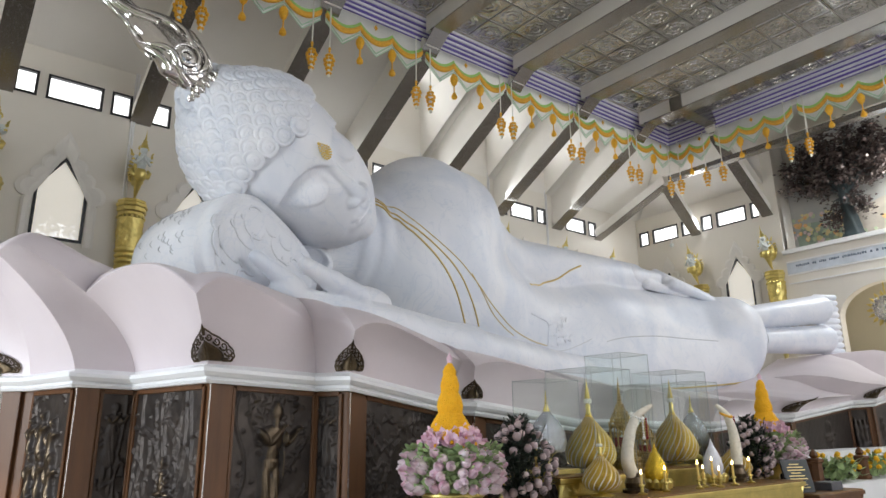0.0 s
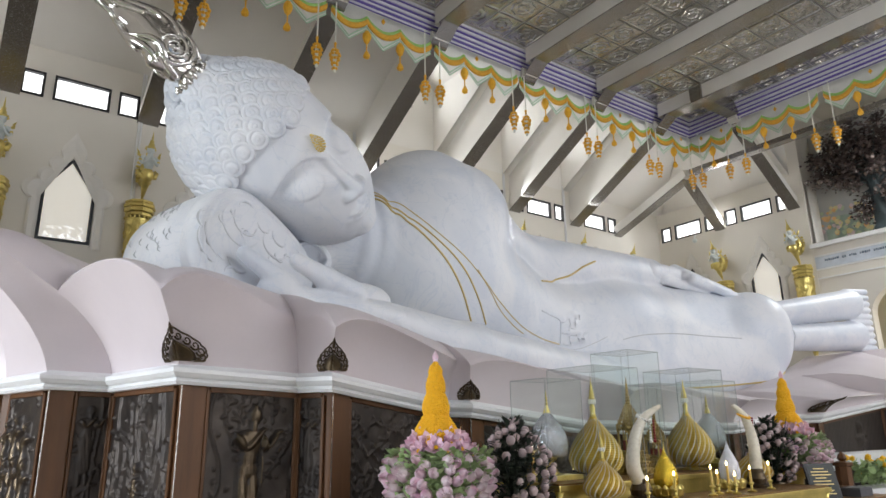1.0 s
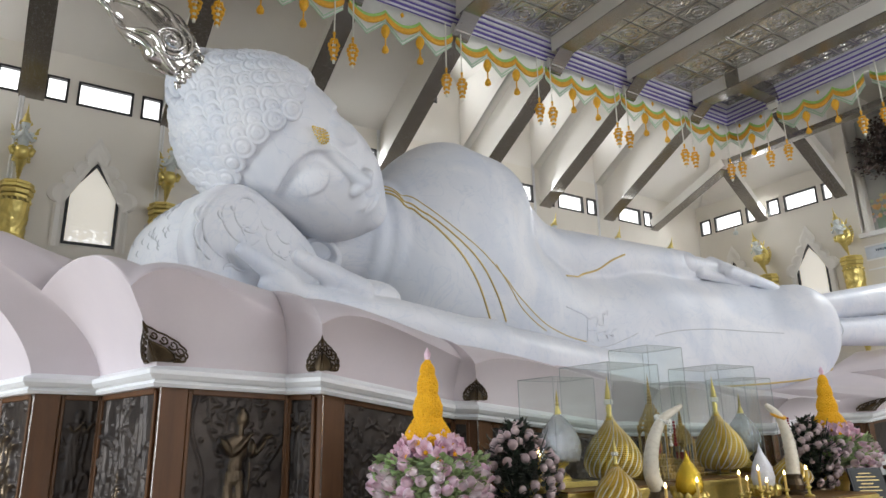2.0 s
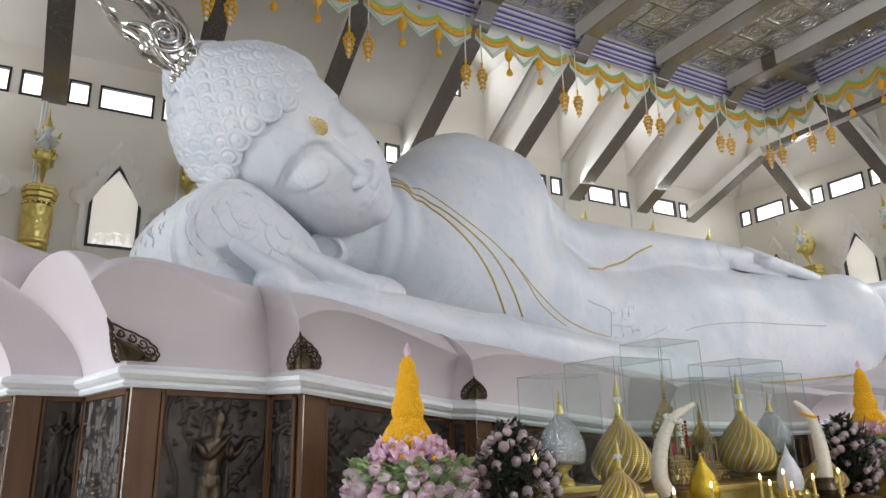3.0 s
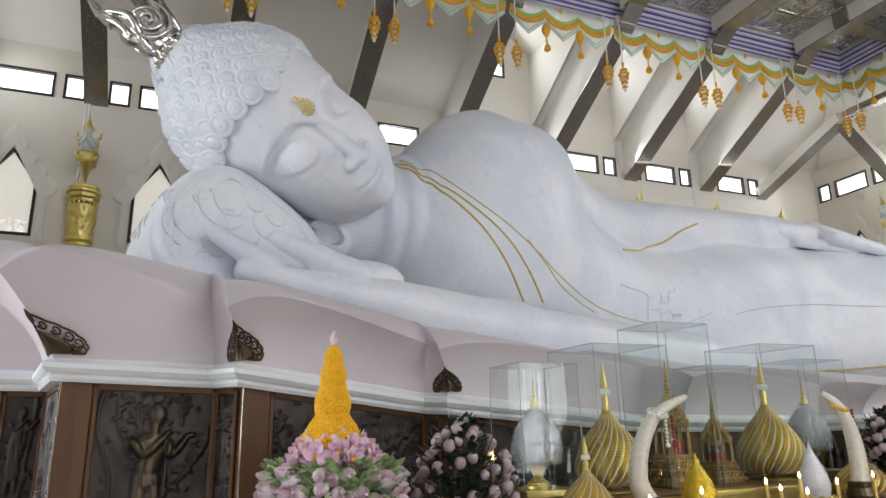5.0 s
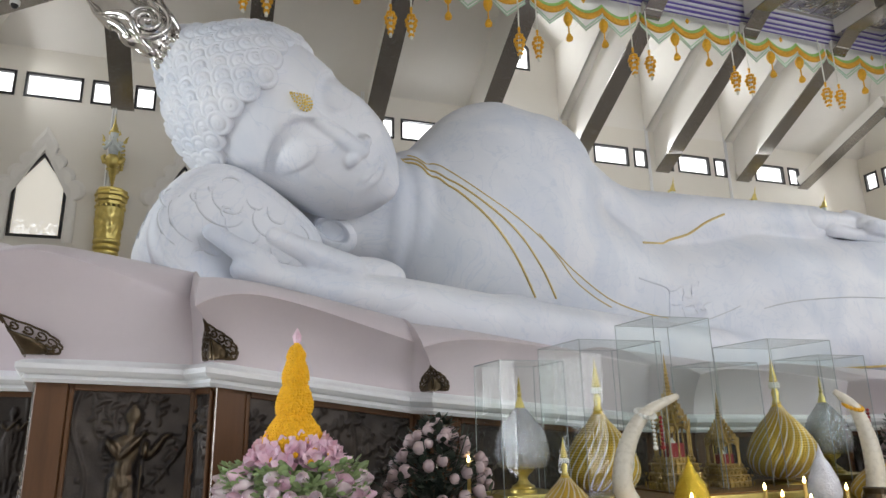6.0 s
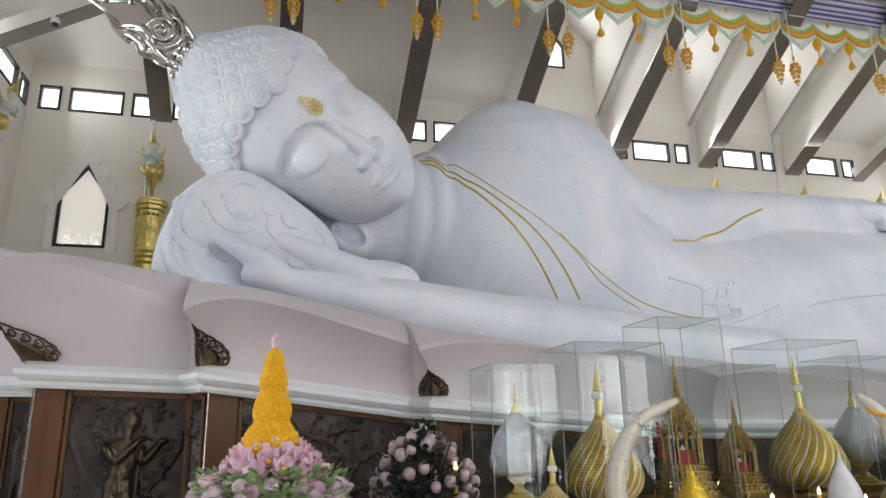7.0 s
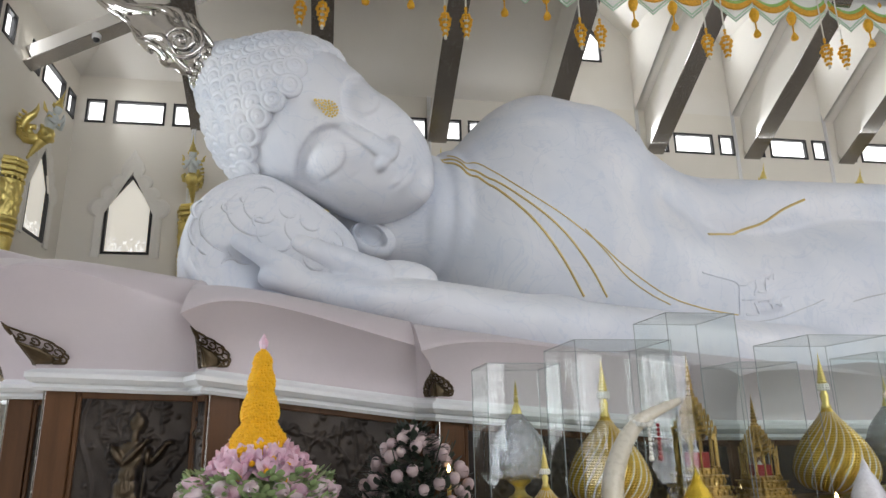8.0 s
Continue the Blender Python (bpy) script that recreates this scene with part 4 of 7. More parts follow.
OUT = [PILLARS[0]]
for _q, _p in zip(NOTCH, PILLARS[1:]):
    OUT += [_q, _p]
FOOT = [stand_out(OUT, 2 * i, .10) for i in range(len(PILLARS))]
FOOT_IN = [stand_out(OUT, 2 * i + 1, .09) for i in range(len(NOTCH))]
FLARE = (2.0, 1.8, 1.3, 3.2, 3.6)


def notch_rim(i):
    """Where the rims of two neighbouring petals meet over the valley between them."""
    if i in NOTCH_RIM:
        return NOTCH_RIM[i]
    x, y = inward(*NOTCH[i], -.16)
    return x, y, (CUSP[i][2] + CUSP[i + 1][2]) / 2 + .10 * max(.2, 1 - i * .16)


# rise of a rim between its ends: quick from the cusp then long and falling, or an even bow
RISE_OUT = ((0, .03, .06, .13, .20, .27, .38, .52, .68, .84, 1), (0, .30, .50, .78, .94, 1.0, .94, .78, .52, .25, 0))
RISE_IN = ((0, .08, .16, .26, .40, .52, .64, .78, .88, .95, 1), (0, .30, .55, .76, .95, 1.0, .97, .74, .45, .20, 0))


def smooth_rise(table, n):
    """The table's curve at n + 1 even steps, its kinks eased."""
    u = np.linspace(0, 1, n + 1)
    v = np.interp(u, *table)
    for _ in range(2):
        v[1:-1] = v[1:-1] * .5 + (v[:-2] + v[2:]) * .25
    return v


def bed_z(x, base):
    """Height of the bed behind the petals: low under the robe, rising under the feet."""
    return max(trim_z(x) + .90, base + .32) if x < 8 else float(np.interp(x, (8, 10.5, 14, 16, 17.6, 20.4, 23), (2.62, 2.46, 2.40, 2.55, 2.95, 3.62, 3.95)))


def petal_face(bm, foot0, foot1, rim0, rim1, lift, table, swell, flare, N=28):
    """One concave side of a petal, from its foot on the moulding to the sharp rim, then the broad pale lip that slopes back."""
    rise = smooth_rise(table, N)
    rows = []
    for a in range(N + 1):
        u = a / N
        fx, fy = foot0[0] + (foot1[0] - foot0[0]) * u, foot0[1] + (foot1[1] - foot0[1]) * u
        fz = trim_z(fx)
        rx, ry = rim0[0] + (rim1[0] - rim0[0]) * u, rim0[1] + (rim1[1] - rim0[1]) * u
        base = rim0[2] + (rim1[2] - rim0[2]) * u
        rz = base + lift * float(rise[a])
        k = flare[0] + (flare[1] - flare[0]) * u
        row = []
        for b in range(17):
            v = b / 16
            w = .12 * v + .88 * v ** k
            row.append((fx + (rx - fx) * w, fy + (ry - fy) * w, fz + (rz - fz) * v))
        env = base + swell[0] + (swell[1] - swell[0]) * u + lift * .30 * float(rise[a])
        for d in (.012, .05, .10, .16, .23, .31, .40, .55, .8, 1.2, 1.8, 2.4, 3.2):
            x, y = inward(rx, ry, d)
            e = min(1, d / .55)
            f = min(1, max(0, d - .25) / 1.5)
            f = f * f * (3 - 2 * f)
            top = rz + (env - rz) * (1 - (1 - e) ** 2.0) + .010 * min(1, d / .012)
            row.append((x, y, top * (1 - f) + f * bed_z(x, base)))
        rows.append(row)
    quad_grid(bm, rows)


CUSP_SWELL = (.33, .33, .27, .30, .25)
NOTCH_SWELL = (.33, .31, .34, .27)


def petal(i):
    bm = bmesh.new()
    fl = FLARE[i] if i < len(FLARE) else 2.4
    cs = lambda k: CUSP_SWELL[k] if k < len(CUSP_SWELL) else .07
    ns = lambda k: NOTCH_SWELL[k] if k < len(NOTCH_SWELL) else .07
    if i > 0:
        petal_face(bm, FOOT_IN[i - 1], FOOT[i], notch_rim(i - 1), CUSP[i], (.20, .18, .28, .07, .05, .05, .03)[min(i, 6)], RISE_IN, (ns(i - 1), cs(i)), (2.0, fl))
    if i < len(NOTCH):
        petal_face(bm, FOOT[i], FOOT_IN[i], CUSP[i], notch_rim(i), (.15, .16, .22, .165, .12, .08, .04)[min(i, 6)], RISE_OUT, (cs(i), ns(i)), (fl, 2.0))
    bmesh.ops.remove_doubles(bm, verts=bm.verts, dist=.0005)
    bmesh.ops.recalc_face_normals(bm, faces=bm.faces)
    ob = part("petal", bm, M_PINK, pedestal, smooth=True)
    ob.data.set_sharp_from_angle(angle=radians(38))
    return ob


for i in range(len(CUSP)):
    petal(i)

# inner bed under the statue
bm = bmesh.new()
extrude_poly(bm, [(3.2, 9.3, 0), (20.8, 9.3, 0), (22.6, 11.5, 0), (20.5, 14.2, 0), (3.2, 14.2, 0), (1.6, 11.5, 0)], (0, 0, 2.32))
bmesh.ops.recalc_face_normals(bm, faces=bm.faces)
part("bed", bm, M_PINK, pedestal)


def wall_strip(bm, a, b, z0, z1f, t=.1, mi=0):
    """An upright slab between two plan points, its top following the boat curve."""
    a, b = Vector((*a, 0)), Vector((*b, 0))
    d = (b - a).normalized()
    n = Vector((-d.y, d.x, 0)) * t
    pts = []
    for o in (a, b, b + n, a + n):
        pts.append((o.x, o.y))
    lo = [bm.verts.new((x, y, z0)) for x, y in pts]
    hi = [bm.verts.new((x, y, z1f(x))) for x, y in pts]
    for i in range(4):
        j = (i + 1) % 4
        bm.faces.new((lo[i], lo[j], hi[j], hi[i]))
    bm.faces.new(hi), bm.faces.new(list(reversed(lo)))


def moulding(pts):
    """White profiled moulding run along the outline, mitred at the corners."""
    prof = ((.02, -.13), (.10, -.13), (.12, -.10), (.10, -.07), (.14, -.055), (.17, -.02), (.17, .02), (.13, .045), (.10, .05), (.08, .075), (-.05, .085), (-.05, -.13))
    bm = bmesh.new()
    rows = []
    for i, (x, y) in enumerate(pts):
        p = Vector((x, y))
        a = (p - Vector(pts[i - 1])).normalized() if i else (Vector(pts[i + 1]) - p).normalized()
        b = (Vector(pts[i + 1]) - p).normalized() if i < len(pts) - 1 else a
        na, nb = Vector((a.y, -a.x)), Vector((b.y, -b.x))
        m = (na + nb).normalized()
        m = m / max(.45, m.dot(na))
        rows.append([(x + m.x * o, y + m.y * o, trim_z(x) + h * .90) for o, h in prof])
    quad_grid(bm, rows, True)
    bmesh.ops.recalc_face_normals(bm, faces=bm.faces)
    return part("moulding", bm, M_TRIM, pedestal, "white painted moulding")


moulding(OUT)


# ---------------------------------------------------------------- bolster pillow under the head
def build_pillow():
    th = thing("bolster_pillow", "carved white marble bolster pillow under the statue's cheek", "pillow")
    mid = Vector((3.85, 9.93, 4.03))
    e1, e2, face = Vector((.905, .425, 0)), Vector((-.099, .212, .972)), Vector((.413, -.880, .234))
    back = Vector((-.20, .97, .0)).normalized()
    # round on one side, pressed flat under the cheek
    ctrl = ((-1.25, -.25), (-1.20, .07), (-1.06, .42), (-.80, .74), (-.47, .94), (-.13, .97), (.22, .83), (.63, .59), (.93, .34), (1.06, .06), (1.02, -.22), (.80, -.55), (.30, -.85), (-.30, -.95), (-.85, -.82), (-1.15, -.57))
    loop = [p.to_2d() for p in (Vector((*q, 0)) for q in ctrl)]

    def lip(k, seg):
        f = k / seg * len(loop)
        i, u = int(f) % len(loop), f % 1
        p0, p1, p2, p3 = (loop[(i + j) % len(loop)] for j in (-1, 0, 1, 2))
        return (p1 * 2 + (p2 - p0) * u + (p0 * 2 - p1 * 5 + p2 * 4 - p3) * u * u + (p1 * 3 - p0 - p2 * 3 + p3) * u ** 3) * .5

    def rim(k, seg, s, y, grow=0.0):
        """A point round the bolster: s scales the outline, y runs from the carved end to the far one."""
        q = lip(k % seg, seg)
        q = q * (s + grow / max(.2, q.length))
        d = y - 9.7
        return mid + e1 * q.x + e2 * q.y + (back * d if d > .15 else -face * d)

    seg = 72
    bm = bmesh.new()
    rows = []
    for s, y in ((.0005, 9.70), (.4, 9.70), (.66, 9.70), (.74, 9.70), (.80, 9.70), (.83, 9.725), (.86, 9.695), (.89, 9.70), (.905, 9.73), (.92, 9.705), (.955, 9.72), (.985, 9.82), (1.0, 9.89), (1.0, 10.05), (.99, 10.06), (.99, 10.10), (1.01, 10.12), (1.03, 10.6), (1.03, 11.3), (1.0, 11.75), (.97, 11.85), (.9, 11.95), (.02, 11.97)):
        rows.append([rim(k, seg, s, y) for k in range(seg)])
    quad_grid(bm, rows, True)
    bmesh.ops.recalc_face_normals(bm, faces=bm.faces)
    part("body", bm, M_MARBLE, th, smooth=True)
    # scrolls cut in the round end, as thin raised lips
    rnd = random.Random(8)
    bm = bmesh.new()

    def P(e, f):
        return mid + e1 * (e * 1.12 - .06) + e2 * f + face * .002

    def scroll(e, f, r, a0, turn, n=20, shrink=.75):
        pts = []
        for i in range(n):
            u = i / (n - 1)
            a = a0 + turn * u
            q = r * (1 - shrink * u)
            pts.append(P(e + q * math.cos(a), f + q * math.sin(a)))
        tube(bm, pts, [.017 * (1 - .7 * abs(2 * i / (n - 1) - 1)) + .004 for i in range(n)], 7)
        # wider grey tube beneath, painting the groove's shade along the scroll
        tube(bm, [q - face * .012 for q in pts], [.023 * (1 - .7 * abs(2 * i / (n - 1) - 1)) + .006 for i in range(n)], 7, 1)

    for e, f, r, a0, t, sh in ((-.30, .30, .34, 2.2, 3.4, .25), (-.22, .40, .22, 2.4, 3.6, .3), (-.55, .05, .38, 2.3, 2.0, .1), (-.70, -.05, .34, 2.6, 1.6, .05), (-.05, .05, .24, 2.8, 3.3, .3), (.30, .18, .24, 2.4, 3.2, .3),
                              (.42, .34, .16, 2.6, 3.0, .4), (.62, .05, .22, 1.2, -3.2, .4), (.62, -.02, .13, 1.4, -3.0, .4), (.12, .46, .12, 3.0, 2.8, .3), (.86, -.10, .14, 1.3, -2.0, .2), (-.42, -.22, .20, 3.0, 2.2, .3), (.05, -.26, .2, 2.2, 2.6, .4), (.45, -.22, .18, 2.8, 2.8, .5),
                              (-.86, .22, .18, 2.0, 1.8, .2), (-.15, .62, .16, 2.9, -2.2, .4)):
        scroll(e * .92, f, r, a0, t, shrink=sh)
    for k in range(7):
        scroll(rnd.uniform(-.72, .72), rnd.uniform(-.5, .55), rnd.uniform(.05, .15), rnd.uniform(0, 6.28), rnd.choice((-1, 1)) * rnd.uniform(1.8, 4.2), 14, .5)
    part("scrollwork", bm, [M_MARBLE, M_LINE], th, "shallow carved scrolls")["kind"] = "stuff"
    # leaf nicks on the round side: thin grey tubes, the cuts' shade in their colour
    bm = bmesh.new()
    for i in range(64):
        y = rnd.uniform(10.2, 11.6)
        k = rnd.uniform(2, 30)
        pts = [rim(k + u * 1.6, seg, 1.03, y + .10 * math.sin(u * 2.5), .004) for u in (0, .3, .6, 1)]
        tube(bm, pts, [.003, .009, .008, .002], 5)
    part("leaf_cuts", bm, M_LINE, th)["kind"] = "stuff"
    return th


build_pillow()


# ---------------------------------------------------------------- silver flame on the crown
def build_finial():
    th = thing("flame_finial", "polished silver flame-shaped finial with scrolls on the statue's crown", "finial")
    base, tip = Vector((2.70, 10.075, 6.46)), Vector((.95, 10.25, 7.86))
    d = (tip - base).normalized()
    side = Vector((d.z, 0, -d.x)).normalized() * -1
    if side.z < 0:
        side = -side
    out = d.cross(side)
    if out.y > 0:
        out = -out
    L = (tip - base).length

    def P(u, s, o):
        return base + d * (L * u) + side * s + out * o

    def width(u):
        return .33 * (math.sin(math.pi * min(1, u * 1.35 + .12) ** .8) if u < .55 else math.sin(math.pi * (.55 * 1.35 + .12) ** .8) * (1 - (u - .55) / .45) ** .85) + .02

    bm = bmesh.new()
    rows = []
    for i in range(40):
        u = i / 39
        w = width(u)
        sway = .10 * math.sin(u * 6.0) * u
        rows.append([P(u, sway + w * (1 + .09 * math.sin(u * 40)) * math.cos(a), w * .62 * math.sin(a)) for a in [2 * math.pi * k / 20 for k in range(20)]])
    quad_grid(bm, rows, True)
    bmesh.ops.recalc_face_normals(bm, faces=bm.faces)
    part("flame", bm, M_SILVER, th, smooth=True)
    # tongues that lick up along the flame
    for j in range(15):
        bm = bmesh.new()
        a = 2 * math.pi * j / 15 + .3
        ph = j * 1.7
        u0, u1 = .03 + .13 * (j % 5), .42 + .14 * (j % 5)
        pts, rad = [], []
        for i in range(22):
            f = i / 21
            u = u0 + (u1 - u0) * f
            aa = a + .7 * math.sin(f * 5 + ph) * (.4 + f * .4)
            w = width(min(u, .99)) * (1.02 + (.28 * f * f))
            sway = .10 * math.sin(u * 6.0) * u
            pts.append(P(u, sway + w * math.cos(aa), w * .64 * math.sin(aa)))
            rad.append(.050 * (math.sin(math.pi * min(1, f * 1.0 + .12)) ** .7) + .004)
        tube(bm, pts, rad, 8)
        part("tongue", bm, M_SILVER, th, smooth=True)
    # the coiled eye of the flame, both faces
    for sg in (1, -1):
        bm = bmesh.new()
        pts = []
        for i in range(70):
            f = i / 69
            a = f * 6.28 * 2.6 + 1.0
            r = .27 * (1 - f) + .015
            pts.append(P(.16, r * math.sin(a), 0) + d * (r * math.cos(a)) + out * sg * (.19 + .07 * f))
        tube(bm, pts, [.034 * (1 - .5 * i / 69) for i in range(70)], 8)
        part("coil", bm, M_SILVER, th, smooth=True)
    # leafed collar on the hair
    bm = bmesh.new()
    rows = []
    for u, r in ((-.07, .22), (-.05, .27), (-.025, .28), (.0, .25), (.02, .22)):
        rows.append([base + d * (L * u) + side * (r * math.cos(a)) + out * (r * .8 * math.sin(a)) for a in [2 * math.pi * k / 28 for k in range(28)]])
    quad_grid(bm, rows, True)
    part("collar", bm, M_SILVER, th, smooth=True)
    for k in range(16):
        a = 2 * math.pi * k / 16
        c = base + d * (L * -.03) + side * (.275 * math.cos(a)) + out * (.235 * math.sin(a))
        n = (side * math.cos(a) + out * math.sin(a)).normalized()
        bm = bmesh.new()
        tube(bm, [c - d * .06, c - d * .01 + n * .02, c + d * .035 + n * .035, c + d * .07 + n * .03], [.02, .042, .03, .006], 7)
        part("leaf", bm, M_SILVER, th, smooth=True)
    return th


build_finial()


M_JEWEL = mat("bright_gold_filigree", (.86, .66, .22), .3, .45, .1, 40, .3, 90, .2)
# jewel on the brow
def build_jewel():
    q = np.array((.02, 1.3, .355), np.float32)
    q[1] -= float(head_sdf(q[None])[0]) - .012
    c, n = Vector(map(float, head_world(q))), Vector(map(float, HEAD_N))
    u, s = Vector(map(float, HEAD_U)), Vector(map(float, HEAD_S))
    th = thing("brow_jewel", "small gold filigree jewel on the statue's brow", "jewel")
    # beads in the shape of a pointed leaf, round a small flower
    bm = bmesh.new()
    for k, (r, n_, z) in enumerate(((0, 1, .028), (.035, 6, .022), (.07, 10, .016), (.105, 15, .012))):
        for j in range(n_):
            a = 6.2832 * (j + .5 * (k % 2)) / n_
            bmesh.ops.create_icosphere(bm, subdivisions=1, radius=.017 if k else .022, matrix=Matrix.Translation(c + (s * math.cos(a) * .86 + u * math.sin(a)) * r + n * z))
    part("rosette", bm, M_JEWEL, th)
    bm = bmesh.new()
    for h, w in ((.12, .06), (.15, .042), (.18, .026), (.21, .012)):
        for o in (-1, 0, 1):
            bmesh.ops.create_icosphere(bm, subdivisions=1, radius=.014, matrix=Matrix.Translation(c + u * (h - .012 * abs(o)) + s * (w * o - h * .12) + n * .012))
    part("leaf_point", bm, M_JEWEL, th)


build_jewel()


# ---------------------------------------------------------------- pedestal base: bronze relief panels in brown wood
def relief(name, a, b, z0, z1, seed, figure, parent, fine=True, ends=None):
    """A bronze plate between two plan points, with leaves and plain raised forms beaten up from it."""
    a, b = Vector((*a, 0)), Vector((*b, 0))
    w = (b - a).length
    d = (b - a) / w
    n = Vector((d.y, -d.x, 0))
    nx, nz = (max(10, int(w / .0115)), int((z1 - z0) / .0115)) if fine else (40, 40)
    rnd = random.Random(seed)
    cx = w * rnd.uniform(.46, .56)
    X, Z = np.meshgrid(np.linspace(0, w, nx + 1), np.linspace(z0, z1, nz + 1))
    H = .004 * np.sin(X * 31 + seed) * np.sin(Z * 27 + X * 5)

    def raise_(bx, bz, rx, rz, hh, turn=0.0, rib=0.0, floor_=.006):
        c, s = math.cos(turn), math.sin(turn)
        U, V = (X - bx) * c + (Z - bz) * s, -(X - bx) * s + (Z - bz) * c
        e = 1 - (U / rx) ** 2 - (V / rz) ** 2
        up = hh * np.sqrt(np.maximum(e, 0)) + floor_
        if rib:
            up = up + rib * np.sin(V / rz * 9 + U / rx * 3)
        np.copyto(H, np.maximum(H, up), where=e > 0)

    if fine:
        # branching stems with leaves along them
        for _ in range(int(13 * w) + 3):
            x, z, ang = w * rnd.random(), z0 + (z1 - z0) * rnd.random(), rnd.uniform(.6, 2.5)
            for k in range(26):
                ang += rnd.uniform(-.28, .28)
                x, z = x + .03 * math.cos(ang), z + .03 * math.sin(ang)
                raise_(x, z, .022, .013, .016, ang)
                if k % 2 and figure != "tree":
                    raise_(x + rnd.uniform(-.05, .05), z + rnd.uniform(-.05, .05), .040, .014, rnd.uniform(.014, .026), ang + rnd.choice((-1.1, 1.1)), .004)
                elif k % 7 == 3:
                    raise_(x + rnd.uniform(-.04, .04), z, .05, .012, .02, ang + rnd.choice((-.8, .8)))
        for _ in range(int(22 * w)):
            raise_(w * rnd.random(), z0 + (z1 - z0) * rnd.random(), rnd.uniform(.015, .03), rnd.uniform(.012, .022), rnd.uniform(.008, .016), rnd.uniform(0, 3))
    for tx, sl, fr, ph in [(w * rnd.uniform(.05, .95), rnd.uniform(-.3, .3), rnd.uniform(3, 7), rnd.uniform(0, 6)) for _ in range(1 if figure != "tree" else 6)]:
        E = X - tx - sl * (Z - z0) * .3 - .05 * np.sin(fr * Z + ph)
        np.copyto(H, np.maximum(H, .018 * np.sqrt(np.maximum(0, 1 - (E / .014) ** 2)) + .004), where=np.abs(E) < .014)
    if figure in ("standing", "tree", "seated"):
        top = z1 - (.10 if figure == "standing" else .42 if figure == "seated" else .62)
        m = min(.82 if figure == "standing" else .66 if figure == "seated" else .5, w * 1.5)
        swelling = np.zeros_like(H)

        arms = np.zeros_like(H)

        def F(bx, bz, rx, rz, turn=0.0, on=None):
            U0, V0 = X - cx - bx * m, Z - top + bz * m
            c, s = math.cos(turn), math.sin(turn)
            q = ((U0 * c + V0 * s) / (rx * m)) ** 2 + ((-U0 * s + V0 * c) / (rz * m)) ** 2
            np.copyto(swelling, np.maximum(swelling, np.exp(-.9 * q ** 1.5)))
            if on is not None:
                np.copyto(on, np.maximum(on, np.exp(-.9 * q ** 1.5)))

        if figure == "standing":
            # robed figure, one arm folded to the breast, the other hand raised
            F(0, .10, .082, .105), F(0, .005, .03, .022), F(-.01, .22, .042, .10), F(-.03, .335, .150, .085), F(-.03, .42, .120, .15), F(-.05, .56, .098, .12)
            F(-.155, .39, .115, .046, -.98, arms), F(0, .37, .155, .034, .83, arms), F(.105, .255, .035, .022, .6, arms), F(.125, .40, .036, .09, 0, arms), F(.215, .38, .125, .034, .95, arms), F(.30, .275, .055, .020, .2, arms)
            F(-.06, .68, .125, .12), F(-.11, .95, .075, .34, .05), F(.0, .95, .075, .34, -.03), F(-.06, 1.25, .15, .25), F(.10, .68, .018, .22), F(-.13, 1.6, .05, .16), F(.02, 1.6, .05, .16)
        else:
            F(0, .10, .072, .092), F(0, .015, .03, .03), F(0, .20, .028, .05), F(0, .315, .115, .065), F(0, .42, .080, .15)
            F(-.15, .42, .030, .11, .25), F(-.09, .50, .085, .025, .45), F(.145, .42, .030, .11, -.2), F(.10, .50, .085, .025, -.45)
            F(0, .56, .13, .09), F(-.15, .68, .18, .055, .15), F(.15, .68, .18, .055, -.15), F(0, .80, .30, .035)
        body = np.clip((swelling - .36) / .64, 0, 1)
        np.copyto(H, np.where(body > 0, .014 + .050 * min(1.0, w / .75) * np.sqrt(body) + .028 * np.sqrt(np.clip((arms - .36) / .64, 0, 1)) + .003 * np.sin(X * 190 + Z * 25) * (Z < top - .55 * m), H * np.clip(1 - swelling * 1.6, .2, 1)))
    elif figure == "crowd":
        swelling = np.zeros_like(H)
        for i in range(9 if fine else 5):
            x, z, m = w * (.12 + .76 * ((i * .37) % 1)), z1 - .22 - .40 * (i // 3) - .1 * rnd.random(), rnd.uniform(.85, 1.1)
            for bx, bz, rx, rz, tr in ((0, .0, .036, .05, 0), (0, -.14, .06, .085, 0), (-.08, -.16, .02, .08, .3), (.07, -.12, .075, .02, .5), (0, -.32, .055, .14, 0)):
                c, s = math.cos(tr), math.sin(tr)
                U0, V0 = X - x - bx * m, Z - z - bz * m
                e = np.exp(-1.1 * (((U0 * c + V0 * s) / (rx * m)) ** 2 + ((-U0 * s + V0 * c) / (rz * m)) ** 2))
                swelling = 1 - (1 - swelling) * (1 - e)
        body = np.clip((swelling - .36) / .64, 0, 1)
        np.copyto(H, np.where(body > 0, .012 + .06 * np.sqrt(body), H * np.clip(1 - swelling * 1.6, .3, 1)))
    H[0, :] = H[-1, :] = 0
    H[:, 0] = H[:, -1] = 0
    bm = bmesh.new()
    rows = []
    for j in range(nz + 1):
        row = []
        for i in range(nx + 1):
            p = a + d * float(X[j, i]) + n * float(H[j, i])
            f = i / nx
            zt = z1 if ends is None else ends[0] * (1 - f) + ends[1] * f
            row.append((p.x, p.y, z0 + (float(Z[j, i]) - z0) * (zt - z0) / (z1 - z0)))
        rows.append(row)
    vs = quad_grid(bm, rows)
    if fine:
        # raised parts take the lighter bronze: highlights of the relief put into the colour
        bm.faces.ensure_lookup_table()
        for j in range(nz):
            for i in range(nx):
                if H[j, i] + H[j + 1, i + 1] > .10:
                    bm.faces[j * nx + i].material_index = 1
